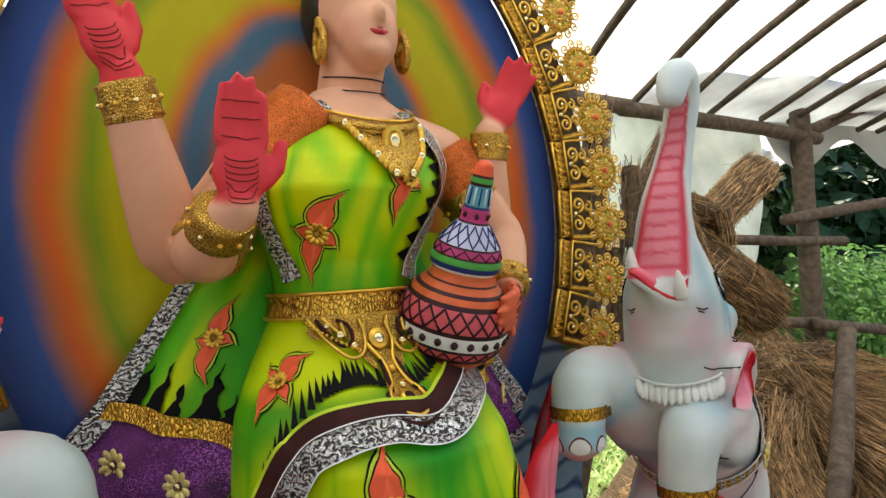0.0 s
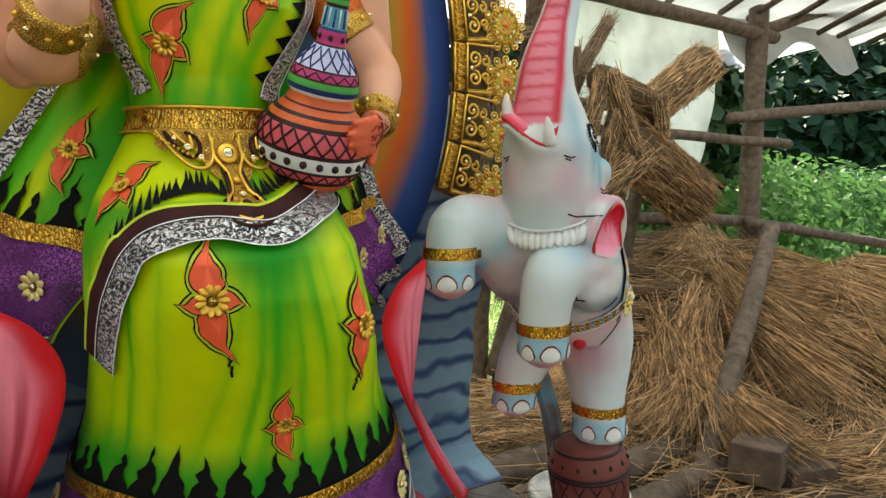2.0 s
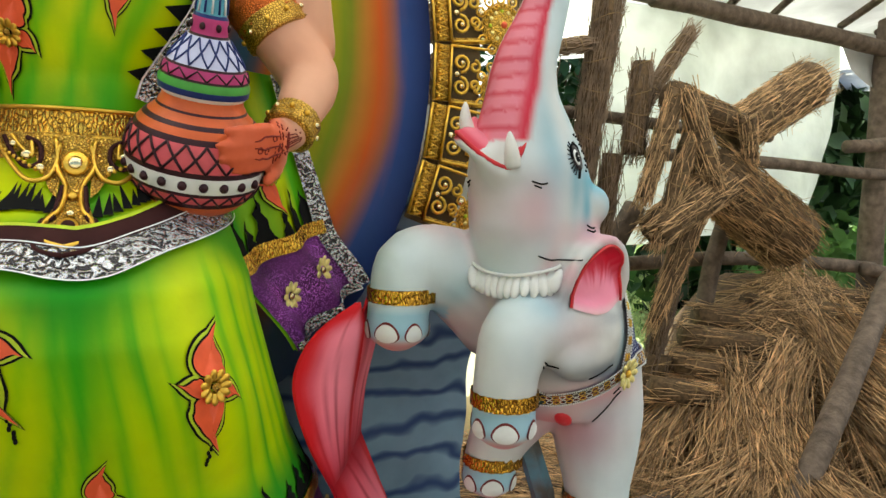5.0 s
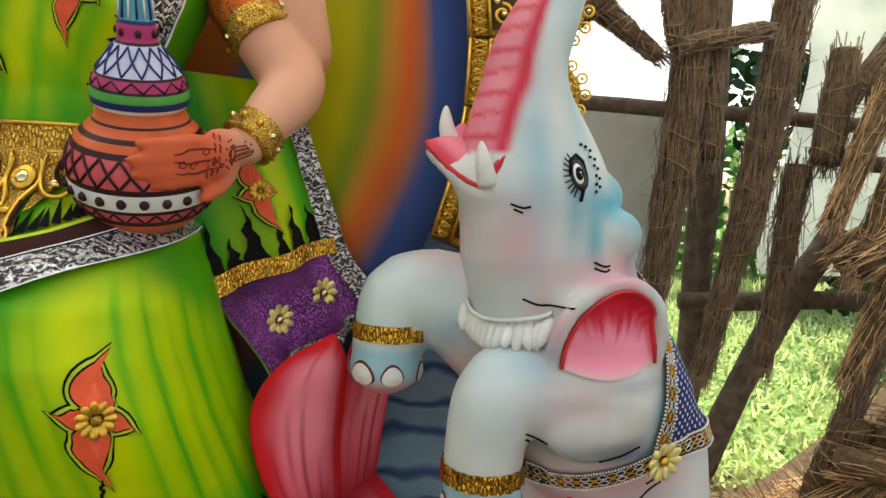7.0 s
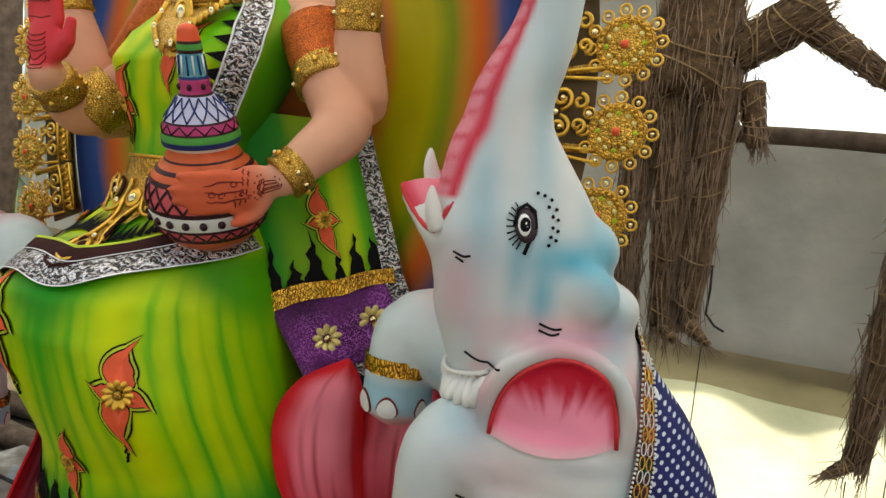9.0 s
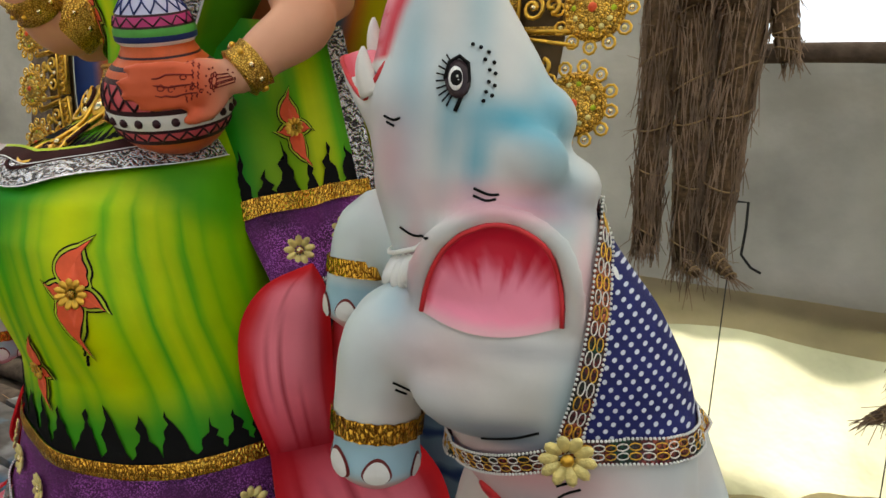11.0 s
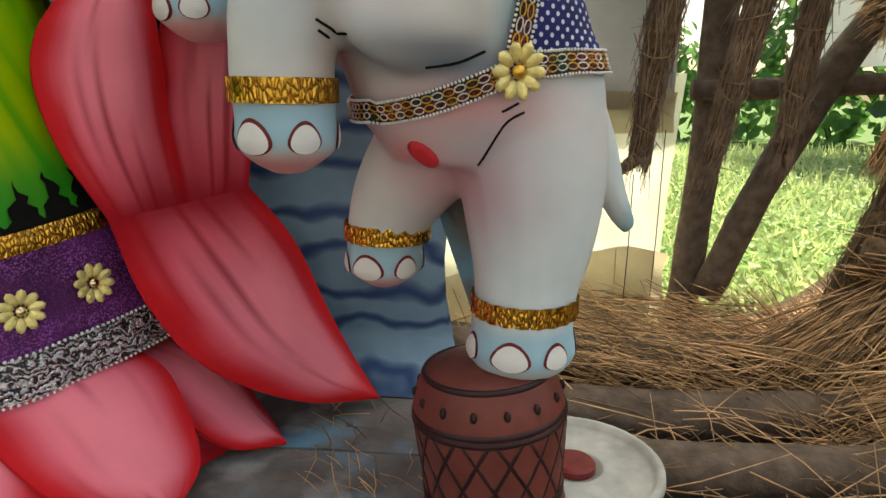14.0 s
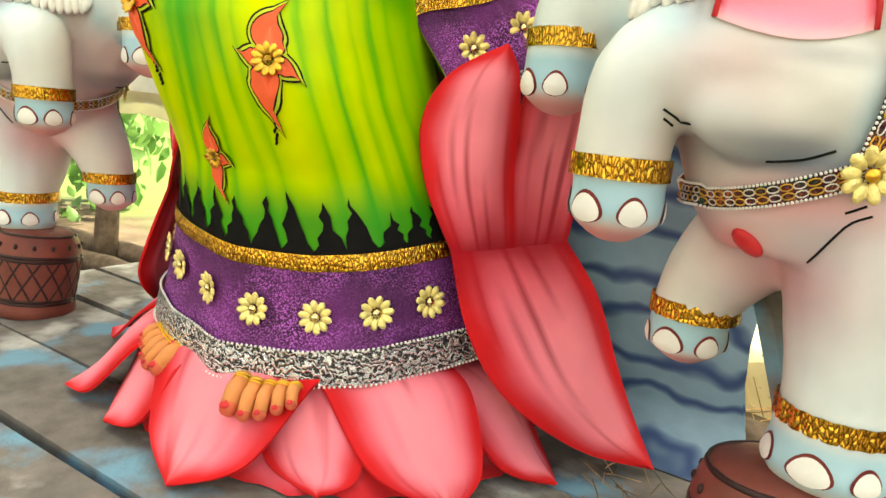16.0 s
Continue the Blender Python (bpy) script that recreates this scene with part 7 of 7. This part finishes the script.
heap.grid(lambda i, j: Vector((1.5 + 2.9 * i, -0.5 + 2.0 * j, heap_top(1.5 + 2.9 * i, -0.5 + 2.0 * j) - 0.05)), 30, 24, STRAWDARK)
for _ in range(15000):
    x, y = rg.uniform(1.55, 4.2), rg.uniform(-0.5, 1.3)
    z = heap_top(x, y)
    if z < GZ + 0.04 and rg.random() < 0.6 or y < 0.1 + 0.45 * (x - 1.6) and rg.random() < 0.45:
        continue
    dzx = (heap_top(x + 0.05, y) - heap_top(x - 0.05, y)) / 0.1
    dzy = (heap_top(x, y + 0.05) - heap_top(x, y - 0.05)) / 0.1
    a = rg.gauss(0.0, 0.5) + 2.4 * noise.noise(Vector((x * 2.2, y * 2.2, 4)))
    dx, dy = math.cos(a) * 0.75 + 0.3, -math.sin(a) - 0.45
    d = Vector((dx, dy, dzx * dx + dzy * dy)).normalized()
    straw_at(heap, Vector((x, y, z + rg.uniform(-0.04, 0.03))), d, rg.uniform(0.12, 0.34), rg.uniform(0.0012, 0.0026), STRAW, rg)
thing("straw_heap", "large loose heap of dry brown straw", "straw heap", mesh=heap.mesh("straw_heap"), kind="stuff")
for k, (x, y, z, a) in enumerate(((2.3, 1.0, 0.19, 0.25), (2.45, 1.1, 0.25, 0.2), (2.75, 1.15, 0.29, 0.1), (2.2, 0.9, 0.10, 0.35), (3.1, 1.25, 0.32, 0.0), (2.05, 0.85, 0.02, 0.4), (2.9, 1.05, 0.25, 0.3), (3.0, 0.75, 0.10, 0.9), (3.2, 0.9, 0.20, 0.7))):
    bl = Build()
    d = Vector((math.cos(a), -math.sin(a), -0.12))
    bundle(bl, Vector((x, y, z)) - d * 0.3, Vector((x, y, z)) + d * 0.3, 0.05, 0.06, 160, 100 + k, 3, 0.6)
    thing("straw_bundle", "tied roll of dry straw lying on the heap", "straw bundle", mesh=bl.mesh("straw_bundle"), group="straw rolls on the heap")


def sheaf(x, y, a, ln, seed):
    """An opened sheaf: stalks held at one end and fanned down the slope."""
    rg = random.Random(seed)
    bl = Build()
    for _ in range(260):
        w = a + rg.gauss(0, 0.2)
        l = ln * rg.uniform(0.65, 1.1)
        px, py = x + rg.gauss(0, 0.035), y + rg.gauss(0, 0.035)
        ex, ey = px + l * math.cos(w), py + l * math.sin(w)
        lay = rg.uniform(0.0, 0.12)
        p, q = Vector((px, py, heap_top(px, py) + 0.03 + lay)), Vector((ex, ey, max(heap_top(ex, ey), GZ + 0.01) + 0.02 + lay))
        d = (q - p).normalized()
        straw_at(bl, (p + q) / 2 + Vector((0, 0, 0.03)), d, (q - p).length, rg.uniform(0.0014, 0.0028), STRAW, rg)
    thing("straw_sheaf", "opened sheaf of dry straw fanned over the heap", "straw sheaf", mesh=bl.mesh("straw_sheaf"), group="straw sheaves on the heap", kind="stuff")


rg2 = random.Random(31)
for k in range(30):
    x = 2.05 + 1.6 * (k % 10) / 9 + rg2.uniform(-0.08, 0.08)
    y = 0.42 + 0.42 * (x - 2.0) - 0.27 * (k // 10) + rg2.uniform(-0.06, 0.06) + 0.22
    if k // 10 == 2 and x < 2.75:
        continue
    y += 0.14 * (k // 10 == 1)
    sheaf(x, y, (-2.55 if x < 2.45 else -1.75) + rg2.gauss(0, 0.35), rg2.uniform(0.36, 0.56), 300 + k)
for k, (x, y, a, ln) in enumerate(((2.05, 0.85, -2.3, 0.5), (2.0, 0.62, -2.0, 0.5), (2.15, 0.72, -2.6, 0.55), (1.95, 0.98, -2.7, 0.5), (1.98, 0.5, -1.7, 0.42), (2.12, 0.95, -2.0, 0.5))):
    sheaf(x, y, a, ln, 360 + k)
loose = Build()
stalks(loose, 420, (1.35, 0.85, GZ + 0.07), (0.65, 0.5, 0.06), (0.9, -0.3, 0.05), 0.5, 0.3, seed=5)
stalks(loose, 500, (1.25, 0.95, GZ + 0.12), (0.3, 0.25, 0.08), (1, -0.35, -0.1), 0.22, 0.35, seed=6)
stalks(loose, 300, (1.75, 0.5, GZ + 0.06), (0.35, 0.35, 0.06), (0.4, -0.9, 0.1), 0.5, 0.32, seed=7)
stalks(loose, 260, (1.2, 0.15, GZ + 0.015), (0.5, 0.5, 0.012), (0.7, -0.5, 0), 0.6, 0.25, seed=9)
stalks(loose, 200, (-0.6, 0.8, GZ + 0.03), (0.9, 0.4, 0.03), (0.9, -0.3, 0), 0.6, 0.28, seed=12)
stalks(loose, 60, (0.66, 0.08, PZ + 0.006), (0.14, 0.12, 0.004), (0.6, -0.6, 0), 0.6, 0.09, 0.0009, seed=13)
for k, (x, y) in enumerate(((1.85, 0.75), (2.05, 0.55), (1.7, 1.0), (1.95, 1.1))):
    rt = random.Random(300 + k)
    for _ in range(130):
        a = rt.uniform(0, 6.28)
        d = Vector((math.cos(a) * 0.8, math.sin(a) * 0.8, rt.uniform(0.1, 0.9))).normalized()
        straw_at(loose, Vector((x, y, GZ + 0.08)) + d * 0.12, d, rt.uniform(0.2, 0.4), 0.0018, STRAW, rt)
thing("loose_straw", "scattered dry straw on the ground", "straw", mesh=loose.mesh("loose_straw"), kind="stuff")

# ---- small things ----
bucket = thing("paint_bucket", "white plastic paint bucket with stained lid on the ground", "bucket")
b = Build()
b.lathe([(0.0, 0), (0.10, 0), (0.104, 0.01), (0.122, 0.187), (0.13, 0.19), (0.13, 0.2)], BUCKET, 36)
part("tub", b, bucket, weld=0.0002)
b = Build()
b.lathe([(0.132, 0.191), (0.136, 0.205), (0.134, 0.216), (0.125, 0.216), (0.121, 0.208), (0.116, 0.203), (0.05, 0.204), (0.048, 0.207), (0.044, 0.207), (0.042, 0.202), (0, 0.202)], BUCKET, 40)
lid = part("lid", b, bucket, "pale lid splashed with red and blue paint", weld=0.0002)
b = Build()
b.lathe([(0.034, 0.203), (0.034, 0.212), (0.03, 0.215), (0.0, 0.215)], MAROON, 24)
part("cap", b, lid, "dark red round cap")
bucket.matrix_world = pose(0.925, 0.145, GZ, 0, 0, 0) @ Matrix.Diagonal((1.02, 1.02, 1.12, 1))

for k, (x, y, a) in enumerate(((1.82, 0.17, 20), (1.95, 0.1, -10))):
    bl = Build()
    bl.box((0, 0, 0.055), (0.24, 0.115, 0.075) if k else (0.27, 0.16, 0.13), BRICK)
    ob = thing("brick", "old reddish brick half buried in straw", "brick", mesh=bl.mesh("brick", False), group="bricks", at=pose(x, y, GZ - 0.015 + 0.07 * (k == 0), 0, 4, a))
    bv = ob.modifiers.new("b", 'BEVEL')
    bv.width, bv.segments = 0.006, 2
hook = Build()
hook.tube([(0.77, 1.41, 0.725), (0.80, 1.4, 0.725), (0.803, 1.4, 0.65), (0.80, 1.4, 0.57), (0.83, 1.4, 0.535), (0.86, 1.4, 0.522)], 0.004, WIRE, 6)
thing("wire_hook", "bent black wire hanging before the tarpaulin", "wire", mesh=hook.mesh("wire_hook"))
for (x, y, z0, z1) in ((1.20, 1.13, 0.23, -0.25), (0.815, 0.95, 0.57, GZ), (1.31, 1.25, 0.35, -0.3)):
    bl = Build()
    bl.tube([(x, y, z0), (x + 0.003, y, (z0 + z1) / 2), (x, y, z1)], 0.0016, WIRE, 5)
    thing("string", "thin dark string hanging from a straw figure", "string", mesh=bl.mesh("string"), group="strings")

# ---- greenery beyond the shed ----


def leaves(bl, n, centre, spread, size, seed, m, shape=None, up=0.3):
    rg = random.Random(seed)
    while n > 0:
        q = Vector([rg.uniform(-1, 1) for _ in range(3)])
        if q.length > 1 or rg.random() > 0.35 + q.length ** 3:
            continue
        n -= 1
        p = Vector(centre) + Vector((q.x * spread[0], q.y * spread[1], q.z * spread[2])) * (1 + 0.25 * noise.noise(q * 2.5 + Vector(centre)))
        nrm = (q + Vector((rg.gauss(0, 0.5), rg.gauss(0, 0.5), up + rg.gauss(0, 0.5)))).normalized()
        t = normal_frame(nrm) @ Matrix.Rotation(rg.uniform(0, 6.28), 3, 'Z')
        s = size * rg.uniform(0.5, 1.3)
        bl.add([p + t @ Vector((x * s, y * s, z * s)) for x, y, z in ((0, -1, 0), (0.55, -0.3, 0.12), (0.45, 0.4, 0.1), (0, 1, -0.1), (-0.45, 0.4, 0.1), (-0.55, -0.3, 0.12))], [(0, 1, 2, 3), (0, 3, 4, 5)], m)


def bush(label, spots, size, seed, m, n):
    root = thing("bush", label, "bush", group="bushes behind the shed")
    bl = Build()
    for k, (c, s) in enumerate(spots):
        leaves(bl, n, c, s, size, seed + k, m)
    part("foliage", bl, root)
    for k, (c, s) in enumerate(spots):
        for q in range(3):
            w = q * 2.1 + k
            bl = Build()
            bl.tube([(c[0] + 0.05 * q, c[1], GZ - 0.05), (c[0] + 0.4 * s[0] * math.cos(w), c[1] + 0.4 * s[1] * math.sin(w), c[2] + 0.3 * s[2])], [0.02, 0.006], BARK, 5)
            part("stem", bl, root)
    return root


bush("bright green leafy bush beside the fence rails", [((5.2, 2.6, 0.25), (1.1, 0.8, 0.75)), ((6.6, 2.9, 0.1), (1.3, 0.9, 0.8)), ((4.4, 2.3, -0.1), (0.5, 0.5, 0.3)), ((8.3, 2.9, 0.1), (1.3, 0.7, 0.75)), ((10.4, 2.7, 0.0), (1.5, 0.8, 0.75))], 0.055, 3, LEAF, 2600)
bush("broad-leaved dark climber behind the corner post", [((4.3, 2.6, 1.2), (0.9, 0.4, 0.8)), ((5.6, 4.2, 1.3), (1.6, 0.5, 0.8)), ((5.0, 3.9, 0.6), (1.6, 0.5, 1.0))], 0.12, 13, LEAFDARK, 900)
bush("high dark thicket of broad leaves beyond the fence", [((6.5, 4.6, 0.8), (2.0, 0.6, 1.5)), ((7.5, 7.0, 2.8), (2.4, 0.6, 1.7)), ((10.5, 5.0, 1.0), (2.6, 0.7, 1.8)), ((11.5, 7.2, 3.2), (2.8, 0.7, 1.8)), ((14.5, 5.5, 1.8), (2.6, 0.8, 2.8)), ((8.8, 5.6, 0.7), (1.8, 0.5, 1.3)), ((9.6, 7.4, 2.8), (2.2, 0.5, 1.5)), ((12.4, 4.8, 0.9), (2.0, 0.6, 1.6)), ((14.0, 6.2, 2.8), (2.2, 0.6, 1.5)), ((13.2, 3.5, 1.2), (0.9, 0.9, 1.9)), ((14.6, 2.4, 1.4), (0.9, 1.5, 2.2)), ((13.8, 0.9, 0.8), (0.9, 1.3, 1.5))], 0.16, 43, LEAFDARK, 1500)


def tree(x, y, h, seed, n=2600):
    root = thing("tree", "tall dark leafy tree beyond the shed", "tree", group="trees beyond the shed")
    bl = Build()
    rg = random.Random(seed)
    bl.tube([(x, y, GZ - 0.1), (x + 0.1, y, h * 0.35), (x, y + 0.1, h * 0.75)], [0.2, 0.15, 0.06], BARK, 10)
    tips = []
    for k in range(7):
        w = k * 2.4
        e = Vector((x + 1.3 * math.cos(w), y + 1.3 * math.sin(w), h * rg.uniform(0.35, 0.85)))
        bl.tube([(x, y, h * 0.3 + 0.06 * k), (e + Vector((x, y, h * 0.3))) / 2 + Vector((0, 0, 0.2)), e], [0.08, 0.05, 0.02], BARK, 6)
        tips.append(e)
    part("trunk", bl, root)
    bl = Build()
    for k, e in enumerate(tips):
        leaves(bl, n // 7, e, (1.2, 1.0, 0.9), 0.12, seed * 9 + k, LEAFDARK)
    part("crown", bl, root)


for k, (x, y, h) in enumerate(((6.6, 8.2, 5.0), (9.0, 8.2, 5.4), (11.6, 8.4, 5.8), (14.5, 8.5, 6))):
    tree(x, y, h, 20 + k, 3200)
# Unseen clump, added so that its shadow breaks up the sunlit plastic.
bush("unseen weeds added behind the yellowed sheet to shade it", [((0.5, 1.95, 0.6), (0.16, 0.08, 0.3))], 0.045, 93, LEAF, 230)
gr = Build()
rg = random.Random(77)
bush("sunlit hedge of small leaves beyond the grass", [((-2.0, 10.0, 0.4), (2.6, 0.8, 1.3)), ((2.2, 10.4, 0.4), (2.6, 0.8, 1.4)), ((6.2, 10.0, 0.5), (2.4, 0.8, 1.6))], 0.14, 63, LEAF, 1300)
bush("leafy green shrub beside the shed", [((-3.4, 0.9, 0.3), (0.7, 1.3, 0.9)), ((-3.6, -0.6, 0.2), (0.7, 0.9, 0.8))], 0.07, 83, LEAF, 1500)
for k in range(20000):
    x, y = rg.uniform(0.5, 6.5), 1.6 + 6.5 * rg.random() ** 1.6
    if k >= 12000:
        x, y = rg.uniform(4.6, 12.5), rg.uniform(0.9, 3.6)
    w, h = rg.uniform(0, 6.28), rg.uniform(0.03, 0.085) * (1 + 0.15 * y)
    p = Vector((x, y, GZ - 0.01))
    d, l = Vector((math.cos(w), math.sin(w), 0)) * 0.012, Vector((rg.gauss(0, 0.05), rg.gauss(0, 0.05), h))
    gr.add([p - d, p + d, p + d * 0.7 + l * 0.6, p + l * 1.1, p - d * 0.7 + l * 0.6], [(0, 1, 2, 3, 4)], GRASS)
for k in range(9000):
    x, y = rg.uniform(0.6, 6.5), 1.65 + 5.0 * rg.random() ** 1.5
    c = Vector((x, y, GZ + 0.02 + 0.16 * rg.random() ** 1.5 * (0.5 + noise.noise(Vector((x * 2, y * 2, 5))))))
    t = normal_frame((rg.gauss(0, 0.5), rg.gauss(0, 0.5), 1)) @ Matrix.Rotation(rg.uniform(0, 6.28), 3, 'Z')
    q = rg.uniform(0.012, 0.032)
    gr.add([c + t @ Vector((a * q, b_ * q, d * q)) for a, b_, d in ((0, -1, 0), (0.6, -0.2, 0.15), (0.4, 0.6, 0.1), (0, 1, -0.1), (-0.4, 0.6, 0.1), (-0.6, -0.2, 0.15))], [(0, 1, 2, 3), (0, 3, 4, 5)], WEED if k % 3 else GRASS)
thing("grass", "sunlit green weeds and grass behind the shed", "grass", mesh=gr.mesh("grass"), kind="stuff")
